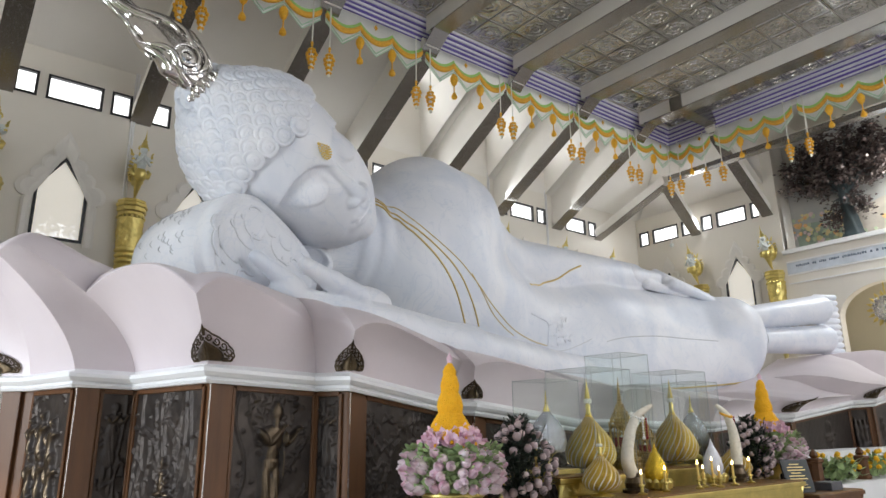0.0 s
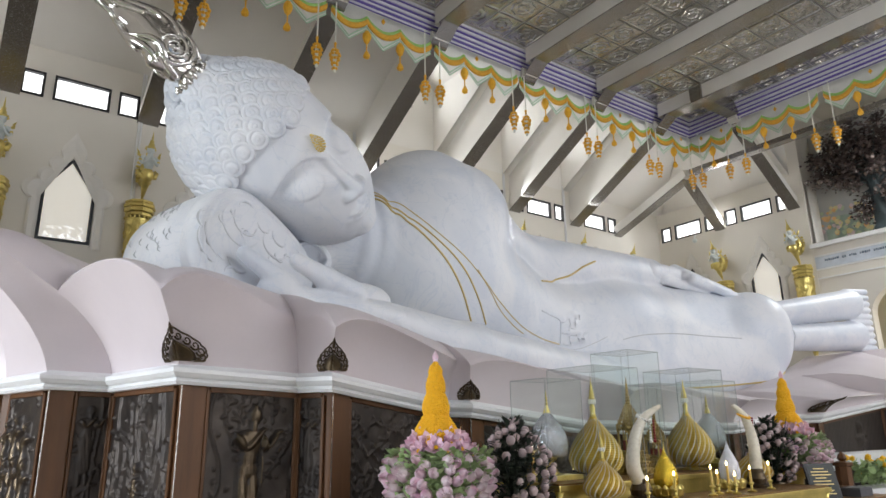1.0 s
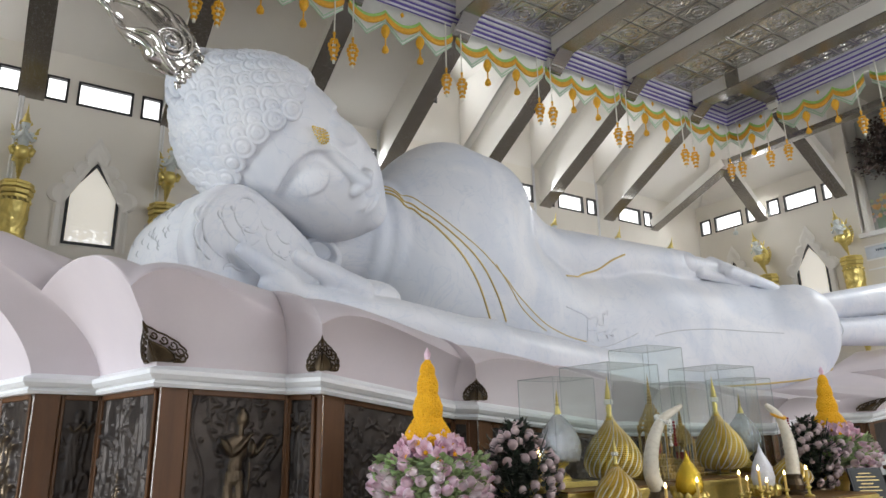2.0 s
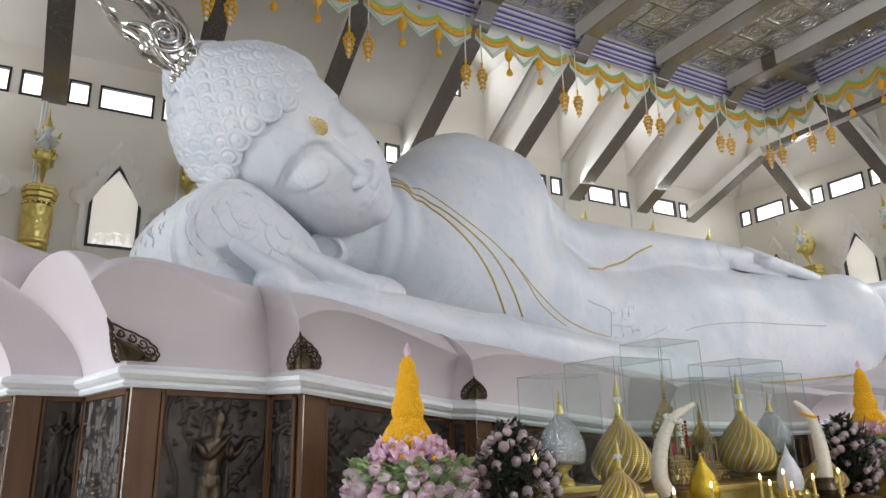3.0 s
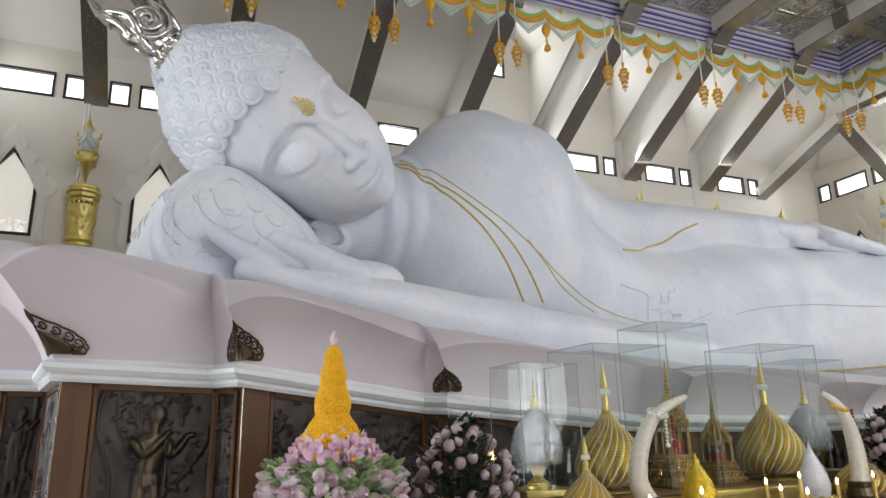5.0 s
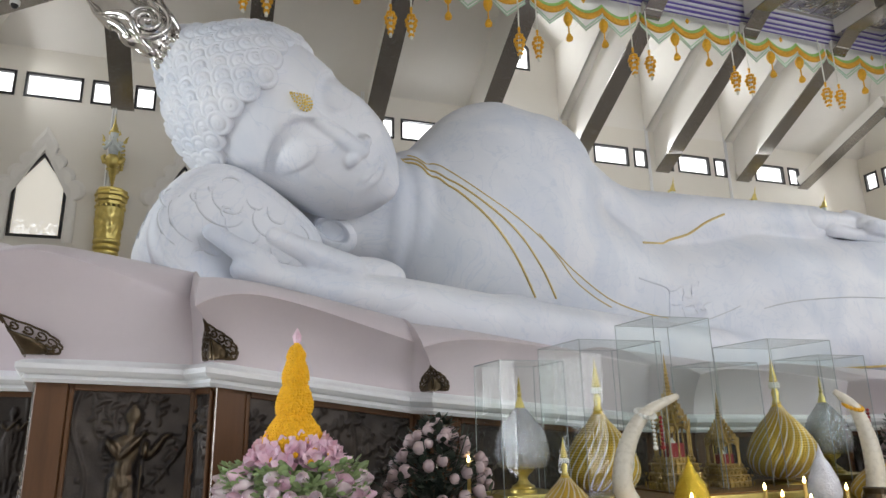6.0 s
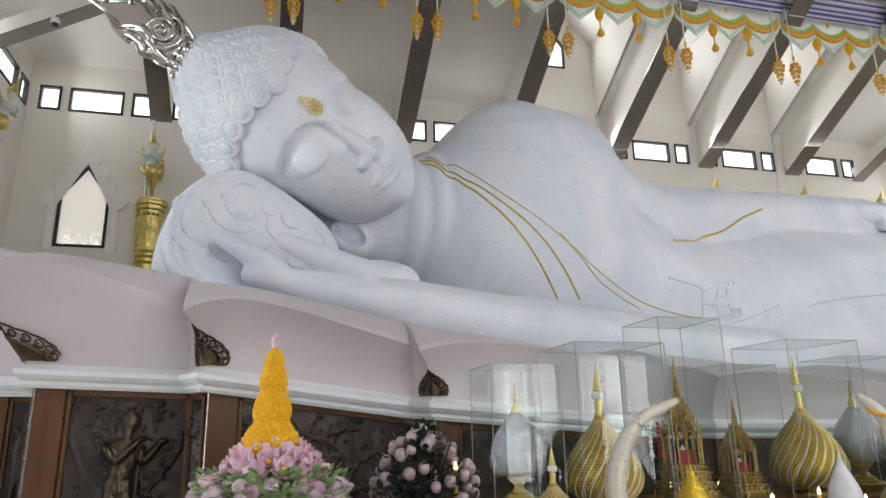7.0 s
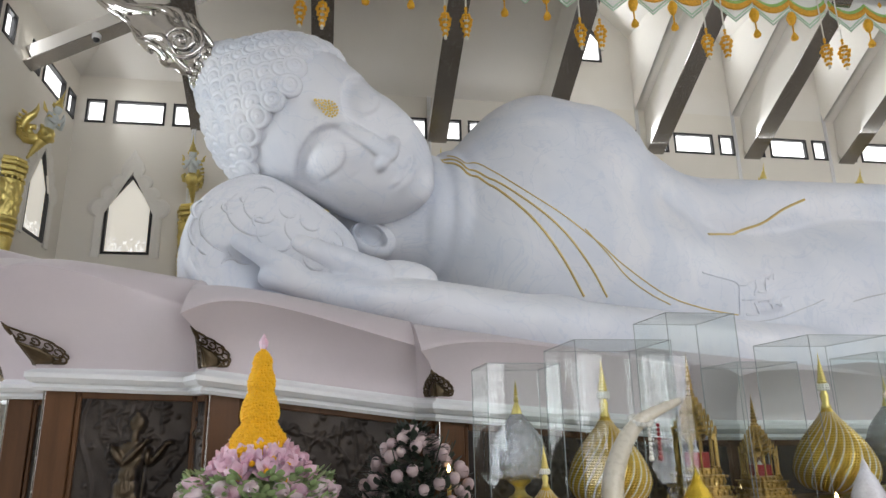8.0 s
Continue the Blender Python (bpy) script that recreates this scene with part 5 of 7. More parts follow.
    ob = part(name, bm, [M_BRONZE, M_BRONZE_HI], parent, smooth=True)
    return ob


def strip(p, q, z0, z1, o0, o1, parent, name, material, s0=0.0, s1=1.0, ztop=None, zbot=None):
    """A board on the face between plan points p and q, from o0 to o1 in front of it."""
    p, q = Vector((*p, 0)), Vector((*q, 0))
    L = (q - p).length
    d = (q - p) / L
    n = Vector((d.y, -d.x, 0))
    a, b = p + d * s0, p + d * (s1 if s1 > 1 else L * s1 if s1 == 1.0 else s1)
    bm = bmesh.new()
    za, zb = (z1, z1) if ztop is None else (ztop(a.x), ztop(b.x))
    vs = []
    ba, bb = (z0, z0) if zbot is None else (zbot(a.x), zbot(b.x))
    for o, zt, z0 in ((a, za, ba), (b, zb, bb)):
        for k in (o0, o1):
            e = o + n * k
            vs.append((bm.verts.new((e.x, e.y, z0)), bm.verts.new((e.x, e.y, zt))))
    (a0, A0), (a1, A1), (b0, B0), (b1, B1) = vs
    for f in ((a1, b1, B1, A1), (b0, a0, A0, B0), (a0, a1, A1, A0), (b1, b0, B0, B1), (A1, B1, B0, A0), (a0, b0, b1, a1)):
        bm.faces.new(f)
    bmesh.ops.recalc_face_normals(bm, faces=bm.faces)
    bmesh.ops.bevel(bm, geom=list(bm.edges), offset=.006, segments=1, affect="EDGES")
    return part(name, bm, material, parent)


FIGS = ["crowd", "standing", "standing", "seated", "seated", "seated", "crowd", "standing", "crowd", "seated", "crowd", "crowd", "crowd"]
under = lambda x: trim_z(x) - .112
for i in range(len(NOTCH)):
    p, q, r = PILLARS[i], NOTCH[i], PILLARS[i + 1]
    bm = bmesh.new()
    wall_strip(bm, p, q, 0, under, .06)
    wall_strip(bm, q, r, 0, under, .06)
    bmesh.ops.recalc_face_normals(bm, faces=bm.faces)
    part("plinth_wall", bm, M_WOOD, pedestal)
    near = i < 5
    for (a, b), fig, wide in (((p, q), FIGS[i], True), ((q, r), ("crowd", "tree", "standing", "standing")[i] if i < 4 else "crowd", False)):
        va, vb = Vector(a), Vector(b)
        L = (vb - va).length
        d = (vb - va) / L
        n = Vector((d.y, -d.x))
        s0, s1 = (.24, L - .05) if wide else (.05, L - .10)
        if s1 - s0 < .12:
            continue
        zt = min(under(va.x), under(vb.x)) - .05
        pa, pb = va + d * s0 + n * .008, va + d * s1 + n * .008
        e0, e1 = under(pa.x) - .05, under(pb.x) - .05
        relief("relief_panel", pa, pb, .45, zt, i * 2 + wide, fig, pedestal, near, (e0, e1))
        strip(va, vb, zt, zt + .05, .0, .035, pedestal, "panel_rail", M_WOOD, s0, s1, ztop=lambda x: under(x) - .004, zbot=lambda x: under(x) - .055)
        for e in (s0 - .035, s1):
            strip(va, vb, .40, zt + .02, .002, .03, pedestal, "panel_stile", M_WOOD, max(0.0, e), e + .035, ztop=lambda x: under(x) - .03)
    # pilaster at the corner, with a bright metal arris
    d = (Vector(q) - Vector(p)).normalized()
    strip(p, q, .0, 2, .0, .045, pedestal, "pilaster", M_WOOD, -.02, .20, ztop=lambda x: under(x) - .002)
    d2 = d if i == 0 else (Vector(p) - Vector(NOTCH[i - 1])).normalized()
    e = Vector(p) + Vector((d.y, -d.x)) * .05 - d * .025
    bm = bmesh.new()
    box(bm, e.x - .005, e.x + .005, e.y - .005, e.y + .005, .0, under(e.x) - .003)
    part("metal_arris", bm, M_STEEL, pedestal)


# bronze leaves on the moulding at each corner
M_ORN = mat("openwork_bronze", (.10, .072, .042), .33, .85, .3, 8, .3, 60, .2)


def corner_leaf(i):
    """Two bronze wings folded round the petal's corner: a solid heart with openwork scrolls round its rim."""
    x, y = FOOT[i]
    c = Vector((x, y, 0))
    dr = (Vector((*FOOT_IN[i], 0)) - c).normalized()
    dl = (Vector((*(FOOT_IN[i - 1] if i else (.70, 11.2)), 0)) - c).normalized()
    cu = Vector((CUSP[i][0] - x, CUSP[i][1] - y, 0))
    rise = CUSP[i][2] - trim_z(x)
    z0 = trim_z(x) + .075
    fl = FLARE[i] if i < len(FLARE) else 2.4
    th = thing("corner_leaf", "dark bronze openwork leaf bracket at a lotus petal corner", "ornament", x, y, z0, group="corner leaves")
    HT, W = {2: (.26, .26), 3: (.25, .185), 4: (.19, .155)}.get(i, (.23, .22))

    def P(s, h, o=.02):
        """s along the wing (right wing positive), h up, o proud of the petal."""
        v = min(1.2, max(0.0, (h + .075) / rise))
        w = .12 * v + .88 * v ** fl
        near = max(0.0, 1 - abs(s) / 1.4)
        q = cu * (w * near) + (dr * s if s > 0 else dl * -s) - (dr + dl).normalized() * o
        return Vector((q.x, q.y, h))

    def edge(t, k=1.0):
        """The wing's outline, from the tip over the ridge (t = 0) round to its foot; k draws it inward."""
        return max(.0006, k * W * float(np.interp(t, (0, .15, .3, .45, .6, .75, .88, 1), (0, .26, .55, .80, .97, 1.0, .88, .66)))), k * HT * float(np.interp(t, (0, .15, .3, .45, .6, .75, .88, 1), (1.0, .86, .74, .58, .38, .19, .06, .0)))

    for sg in (1, -1):
        # solid heart, swelling from the ridge
        bm = bmesh.new()
        rows = []
        for j in range(13):
            sx, hx = edge(j / 12, .64)
            rows.append([P(sg * max(.0006, sx * g_), hx * (.25 + .75 * g_) if j > 2 else hx * (.9 + .1 * g_), .018 + .022 * math.sin(math.pi * g_)) for g_ in (0, .2, .4, .6, .8, 1)])
        quad_grid(bm, rows)
        bmesh.ops.recalc_face_normals(bm, faces=bm.faces)
        bmesh.ops.solidify(bm, geom=list(bm.faces), thickness=.012)
        part("leaf", bm, M_ORN, th, smooth=True)
        # curled tendrils between the heart and the outline
        for k in range(6):
            t = .12 + .80 * k / 5
            sx, hx = edge(t, .84)
            rad = (.030, .034, .038, .042, .042, .036)[k] * (HT / .25) ** .5
            bm = bmesh.new()
            pts = []
            for m in range(22):
                a = m * .36
                q = rad * (1 - a / 9.5)
                pts.append(P(sg * max(.0006, sx + q * math.cos(a + 3.4)), max(.006, hx + q * math.sin(a + 3.4)), .022))
            tube(bm, pts, [.0095 - .004 * m / 21 for m in range(22)], 5)
            part("scroll", bm, M_ORN, th)
        bm = bmesh.new()
        tube(bm, [P(sg * (edge(m / 18)[0] + .010 * abs(math.sin(m * 1.05))), max(.004, edge(m / 18)[1])) for m in range(19)], .0085, 5)
        part("rim", bm, M_ORN, th)
    bm = bmesh.new()
    tube(bm, [P(.001, HT * .80), P(.001, HT * .97), P(.001, HT * 1.12)], [.014, .017, .003], 6)
    part("bud", bm, M_ORN, th)
    return th


for i in (0, 2, 3, 4, 7, 8, 9):
    corner_leaf(i)


# ---------------------------------------------------------------- offerings in front of the pedestal
M_YELLOW = mat("yellow_marigold", (.98, .53, .015), .7, 0, .10, 30, .2, 90, .10)
M_PETAL = mat("pink_lotus_petal", (.84, .46, .60), .5, 0, .2, 14, .1, 40, .1, colour2=(.93, .74, .82), subsurf=.1)
M_BUD = mat("pale_pink_bud", (.82, .52, .62), .45, 0, .25, 12, .1, 40, .1, colour2=(.92, .80, .82))
M_LEAF = mat("fresh_green_leaf", (.34, .45, .20), .45, 0, .3, 9, .2, 40, .15)
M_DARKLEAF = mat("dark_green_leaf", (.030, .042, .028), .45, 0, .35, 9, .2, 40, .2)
M_PALEBUD = mat("greyish_pink_bloom", (.48, .34, .35), .4, 0, .3, 9, .1, 40, .15, colour2=(.60, .47, .46))
M_URNGOLD = mat("deep_gold_beading", (.66, .46, .09), .30, .9, .15, 12, .2, 60, .15)
M_CASE = glass("clear_acrylic")
M_CASE_EDGE = mat("acrylic_edge", (.38, .42, .42), .2, 0, .1, 5, 0, 40, .05)
M_IVORY = mat("ivory", (.72, .66, .54), .28, 0, .12, 2, .05, 30, .05, coat=.3)
M_CRYSTAL = mat("cut_glass_beads", (.60, .60, .63), .12, .95, .3, 45, .6, 120, .3)
M_RED = mat("red_cloth", (.30, .03, .03), .8, 0, .2, 6, .2, 60, .15)
M_ORANGE = mat("orange_flower", (.86, .46, .03), .6, 0, .15, 20, .4, 60, .15)
M_WHITE = mat("white_jasmine", (.80, .79, .72), .6, 0, .1, 20, .3, 60, .1)
M_BROCADE = mat("gold_brocade", (.40, .27, .07), .45, .5, .4, 14, .4, 70, .3, colour2=(.24, .10, .04))
M_FLAME = glow("candle_flame", (1.0, .72, .30), 14)
M_WAX = mat("yellow_wax", (.78, .55, .16), .45, 0, .1, 6, 0, 40, .05, subsurf=.2)


def altar_table(x0, x1, y0, y1, z, label, M_EDGE=None):
    M_EDGE = M_EDGE or M_GOLD
    th = thing("altar_table", label, "table")
    bm = bmesh.new()
    box(bm, x0, x1, y0, y1, z - .07, z - .015, .012)
    part("tabletop", bm, M_EDGE, th, "carved table edge")
    bm = bmesh.new()
    box(bm, x0 + .02, x1 - .02, y0 + .02, y1 - .02, z - .018, z, .004)
    part("cloth_top", bm, M_BROCADE, th, "gold brocade cloth")
    for px in (x0 + .06, x1 - .06):
        for py in (y0 + .06, y1 - .06):
            bm = bmesh.new()
            lathe(bm, [(.0, 0), (.05, 0), (.055, .05), (.03, .12), (.04, z * .5), (.028, z - .16), (.05, z - .07), (0, z - .07)], 12, (px, py, 0))
            part("leg", bm, M_EDGE, th, smooth=True)
    bm = bmesh.new()
    box(bm, x0 + .05, x1 - .05, y0 + .03, y0 + .05, z - .22, z - .07, .005)
    part("apron", bm, M_EDGE, th)
    return th


altar_table(5.35, 6.95, 6.10, 7.10, 1.16, "gilded altar table with a gold brocade top before the pedestal")
altar_table(7.0, 9.5, 6.30, 7.25, 1.16, "gilded altar table with a gold brocade top before the pedestal")
altar_table(5.5, 9.2, 5.45, 6.05, .98, "low gilded offering table with a gold brocade top")


def case(x0, x1, y0, y1, z0, z1):
    th = thing("display_case", "clear acrylic display case over a relic shrine on the altar", "display case", group="display cases")
    t = .004
    for q in (((x0, y0), (x1, y0)), ((x1, y0), (x1, y1)), ((x1, y1), (x0, y1)), ((x0, y1), (x0, y0))):
        bm = bmesh.new()
        bm.faces.new([bm.verts.new((*q[i], z)) for i, z in ((0, z0), (1, z0), (1, z1), (0, z1))])
        o = part("pane", bm, M_CASE, th)
        o.visible_shadow = False
    bm = bmesh.new()
    bm.faces.new([bm.verts.new((x, y, z1)) for x, y in ((x0, y0), (x1, y0), (x1, y1), (x0, y1))])
    o = part("top_pane", bm, M_CASE, th)
    o.visible_shadow = False
    bm = bmesh.new()
    e = .0022
    for x in (x0, x1):
        for y in (y0, y1):
            bar(bm, (x, y, z0), (x, y, z1), e * 2, e * 2, (0, 1, 0))
    for a, b in (((x0, y0), (x1, y0)), ((x1, y0), (x1, y1)), ((x1, y1), (x0, y1)), ((x0, y1), (x0, y0))):
        bar(bm, (*a, z1 + e), (*b, z1 + e), e * 2, e * 2)
    part("edge_strip", bm, M_CASE_EDGE, th)
    return th


case(5.50, 6.03, 6.38, 6.90, 1.16, 2.17)
case(6.10, 6.82, 6.24, 6.94, 1.162, 2.32)
case(6.90, 7.46, 6.42, 6.98, 1.164, 2.55)
case(7.48, 7.99, 6.50, 7.02, 1.165, 2.19)
case(8.06, 8.76, 6.42, 7.12, 1.163, 2.39)
case(8.80, 9.35, 6.60, 7.14, 1.166, 2.28)


def stand(th, x, y, z, r, h, material):
    """A turned foot: stepped base, stem and cup."""
    bm = bmesh.new()
    lathe(bm, [(0, 0), (r, 0), (r, h * .12), (r * .82, h * .18), (r * .85, h * .26), (r * .5, h * .36), (r * .32, h * .55), (r * .4, h * .7), (r * .75, h * .86), (r * .85, h), (0, h)], 20, (x, y, z))
    return part("foot", bm, material, th, smooth=False)


def lozenge(bm, c, out, w, hgt):
    """A small flat-set bead."""
    s = Vector((-out.y, out.x, 0)).normalized()
    u = Vector((s.x * .6, s.y * .6, 1)).normalized()
    o = out.normalized()
    t = bm.verts.new(c + o * w * .9)
    q = [bm.verts.new(c + s * (w * a) + u * (hgt * b)) for a, b in ((1, 0), (.5, 1), (-.5, 1), (-1, 0), (-.5, -1), (.5, -1))]
    for i in range(6):
        bm.faces.new((t, q[i], q[(i + 1) % 6]))


def onion(x, y, z, r, h, foot, swirl_mat, label, beads=True):
    """Onion-shaped relic urn wound with spiral bands, under a ringed spire."""
    th = thing("relic_urn", label, "relic urn", group="relic urns")
    stand(th, x, y, z, r * .62, foot, M_GOLD)
    zb = z + foot
    prof = [(.10, 0), (.66, .02), (.90, .09), (1.0, .22), (.97, .34), (.86, .48), (.68, .62), (.46, .75), (.26, .86), (.15, .95), (.10, 1.0)]
    P = curve_pts([(a * r, 0, b * h * .62) for a, b in prof], 26)
    bm = bmesh.new()
    lathe(bm, [(p.x, p.z) for p in P], 36, (x, y, zb))
    part("body", bm, M_URNGOLD, th, smooth=True)
    n = 24 if r > .24 else 18
    for k in range(n):
        for off, sz, mm, nm in ((0, .27, swirl_mat, "white_beading"), (.36, .34, M_URNGOLD, "gold_beading"), (.66, .34, M_URNGOLD, "gold_beading")):
            bm = bmesh.new()
            m = 36
            for i in range(m):
                f = 2 + 19.5 * i / (m - 1)
                j = int(f)
                p = P[j].lerp(P[j + 1], f - j)
                a = 2 * math.pi * (k + off) / n + (f - 2) * .062
                w = max(.003, 2 * math.pi * p.x / n * sz * .5)
                lozenge(bm, Vector((x + p.x * math.cos(a), y + p.x * math.sin(a), zb + p.z)), Vector((math.cos(a), math.sin(a), .2)), w, h * .0125)
            part(nm, bm, mm, th)["kind"] = "stuff"
    bm = bmesh.new()
    zt, hs = zb + h * .60, h * .42
    prof = [(.10 * r, 0), (.14 * r, .03 * hs), (.09 * r, .10 * hs), (.11 * r, .26 * hs), (.075 * r, .30 * hs)]
    for i in range(9):
        f = .48 + .05 * i
        q = .11 * r * (1 - i / 10)
        prof += [(q, f * hs), (q * 1.25, (f + .02) * hs), (q * .9, (f + .045) * hs)]
    prof += [(.012 * r, hs * 1.0), (0, hs * 1.04)]
    lathe(bm, prof, 14, (x, y, zt))
    part("spire", bm, M_GOLD, th, smooth=True)
    bm = bmesh.new()
    for i in range(12):
        a = 2 * math.pi * i / 12
        for q, dz in ((.13 * r, .36), (.14 * r, .40), (.12 * r, .44)):
            bmesh.ops.create_icosphere(bm, subdivisions=1, radius=.045 * r, matrix=Matrix.Translation((x + q * math.cos(a), y + q * math.sin(a), zt + dz * hs)))
    part("pearl_collar", bm, M_WHITE, th)
    return th


onion(6.42, 6.58, 1.16, .285, .97, .05, M_WHITE, "gold spiral-banded relic urn with glass beads in a case")
onion(8.38, 6.75, 1.16, .300, 1.03, .06, M_WHITE, "large gold spiral-banded relic urn with glass beads in a case")
onion(5.72, 5.88, .98, .19, .56, .06, M_WHITE, "small gold spiral-banded relic urn on the low table")
onion(8.75, 6.14, .98, .22, .52, .07, M_WHITE, "small gold spiral-banded relic urn on the low table")


def crystal_urn(x, y, z, r, h, foot):
    th = thing("crystal_urn", "silver cut-glass egg-shaped urn on a gold foot", "relic urn", group="crystal urns")
    bm = bmesh.new()
    box(bm, x - .24, x + .24, y - .24, y + .24, z, z + .05, .006)
    part("plinth", bm, M_GOLD, th)
    stand(th, x, y, z + .05, r * .5, foot, M_GOLD)
    zb = z + .05 + foot
    bm = bmesh.new()
    prof = [(.3 * r, 0), (.84 * r, .02 * h), (.96 * r, .10 * h), (r, .20 * h), (.93 * r, .33 * h), (.76 * r, .45 * h), (.52 * r, .55 * h), (.27 * r, .64 * h), (.14 * r, .70 * h)]
    P = curve_pts([(a, 0, b) for a, b in prof], 22)
    lathe(bm, [(p.x, p.z) for p in P], 30, (x, y, zb))
    part("egg", bm, M_CRYSTAL, th)
    bm = bmesh.new()
    for i, p in enumerate(P[1:20]):
        nn = max(8, int(30 * p.x / r))
        for k in range(nn):
            a = 2 * math.pi * (k + .5 * (i % 2)) / nn
            bmesh.ops.create_icosphere(bm, subdivisions=1, radius=.040 * r, matrix=Matrix.Translation((x + p.x * math.cos(a), y + p.x * math.sin(a), zb + p.z)))
    tagged(part("cut_beads", bm, M_CRYSTAL, th), kind="stuff")
    bm = bmesh.new()
    prof = [(.22 * r, .64 * h), (.16 * r, .72 * h), (.07 * r, .80 * h), (.10 * r, .83 * h), (.05 * r, .86 * h)]
    for i in range(6):
        q = .06 * r * (1 - i / 8)
        prof += [(q, (.88 + .02 * i) * h), (q * 1.5, (.888 + .02 * i) * h)]
    prof += [(0, 1.04 * h)]
    lathe(bm, prof, 12, (x, y, zb))
    part("spire", bm, M_GOLD, th)
    return th


crystal_urn(5.77, 6.64, 1.165, .205, .66, .17)
crystal_urn(9.06, 6.88, 1.165, .205, .70, .17)


M_OLDGOLD = mat("aged_gilding", (.50, .34, .11), .38, .85, .4, 14, .5, 70, .3)


def prasat(x, y, z, w, h):
    """Miniature gilt pavilion: stepped base, four posts, tiered roof and spire."""
    th = thing("shrine_pavilion", "miniature gilded pavilion shrine with tiered roof and spire", "shrine", group="shrine pavilions")
    zz = z
    for k, (s, t) in enumerate(((.5, .07), (.44, .05), (.48, .03), (.38, .06), (.42, .025), (.33, .05))):
        bm = bmesh.new()
        a, t = s * w * .8, t * h * .8
        box(bm, x - a, x + a, y - a, y + a, zz, zz + t, .004)
        a2 = a * 1.12
        for q in ((a2, .6 * a2), (.6 * a2, a2)):
            box(bm, x - q[0], x + q[0], y - q[1], y + q[1], zz, zz + t * .9, .003)
        for e in range(7):
            g_ = -a + 2 * a * e / 6
            for q in ((g_, -a2), (-a2, g_)):
                tube(bm, [(x + q[0], y + q[1], zz + t * .1), (x + q[0] * 1.03, y + q[1] * 1.03, zz + t * .6), (x + q[0], y + q[1], zz + t * 1.05)], [.004, .012, .003], 5)
        part("base_step", bm, M_OLDGOLD, th)
        zz += t
    top = zz + h * .22
    for sx in (-1, 1):
        for sy in (-1, 1):
            bm = bmesh.new()
            lathe(bm, [(.03 * w, 0), (.045 * w, .01), (.028 * w, .02), (.026 * w, h * .20), (.05 * w, h * .22)], 8, (x + sx * .25 * w, y + sy * .25 * w, zz))
            part("post", bm, M_OLDGOLD, th)
    for sx, sy in ((.36, .12), (.36, -.12), (-.36, .12), (-.36, -.12), (.12, .36), (-.12, .36), (.12, -.36), (-.12, -.36)):
        bm = bmesh.new()
        lathe(bm, [(.022 * w, 0), (.03 * w, .01), (.018 * w, .02), (.018 * w, h * .20), (.04 * w, h * .22)], 8, (x + sx * w, y + sy * w, zz))
        part("post", bm, M_OLDGOLD, th)
    bm = bmesh.new()
    box(bm, x - .16 * w, x + .16 * w, y - .16 * w, y + .16 * w, zz, zz + .1 * h)
    part("inner_drape", bm, M_RED, th, "dark red drape")
    bm = bmesh.new()
    lathe(bm, [(0, 0), (.13 * w, 0), (.1 * w, .03 * h), (.12 * w, .05 * h), (.05 * w, .11 * h), (0, .14 * h)], 12, (x, y, zz))
    part("relic", bm, M_WHITE, th)
    for sx, sy in ((1, 0), (-1, 0), (0, 1), (0, -1)):
        bm = bmesh.new()
        nx_, ny_ = -sy, sx
        c = Vector((x + sx * .27 * w, y + sy * .27 * w, zz + h * .17))
        pts = [c + Vector((nx_ * a, ny_ * a, b)) for a, b in ((-.25 * w, h * .05), (-.22 * w, -.0), (-.12 * w, h * .03), (0, h * .055), (.12 * w, h * .03), (.22 * w, 0), (.25 * w, h * .05))]
        extrude_poly(bm, pts, (sx * .012, sy * .012, 0))
        bmesh.ops.recalc_face_normals(bm, faces=bm.faces)
        part("arch", bm, M_OLDGOLD, th)
    zz = top
    for k in range(6):
        bm = bmesh.new()
        s, t = (.36 - .05 * k) * w, h * .042
        lathe(bm, [(s * 1.25, 0), (s * 1.15, t * .3), (s * .85, t * .55), (s * .8, t)], 4, (x, y, zz))
        for q in range(16):
            a = math.pi / 8 * q
            rr = s * (1.2 if q % 4 == 0 else 1.0)
            tube(bm, [(x + rr * math.cos(a), y + rr * math.sin(a), zz), (x + rr * 1.08 * math.cos(a), y + rr * 1.08 * math.sin(a), zz + t * 1.2)], [.016 * w * 2, .003], 5)
        part("roof_tier", bm, M_OLDGOLD, th)
        zz += t * .92
    bm = bmesh.new()
    prof = [(.09 * w, 0)]
    rest = z + h - zz
    for i in range(8):
        q = .07 * w * (1 - i / 9)
        prof += [(q, rest * (.06 + .1 * i)), (q * 1.35, rest * (.09 + .1 * i)), (q * .8, rest * (.13 + .1 * i))]
    prof += [(0, rest)]
    lathe(bm, prof, 10, (x, y, zz))
    part("spire", bm, M_OLDGOLD, th)
    return th


prasat(7.18, 6.70, 1.165, .40, 1.12)
prasat(7.73, 6.76, 1.165, .36, .80)


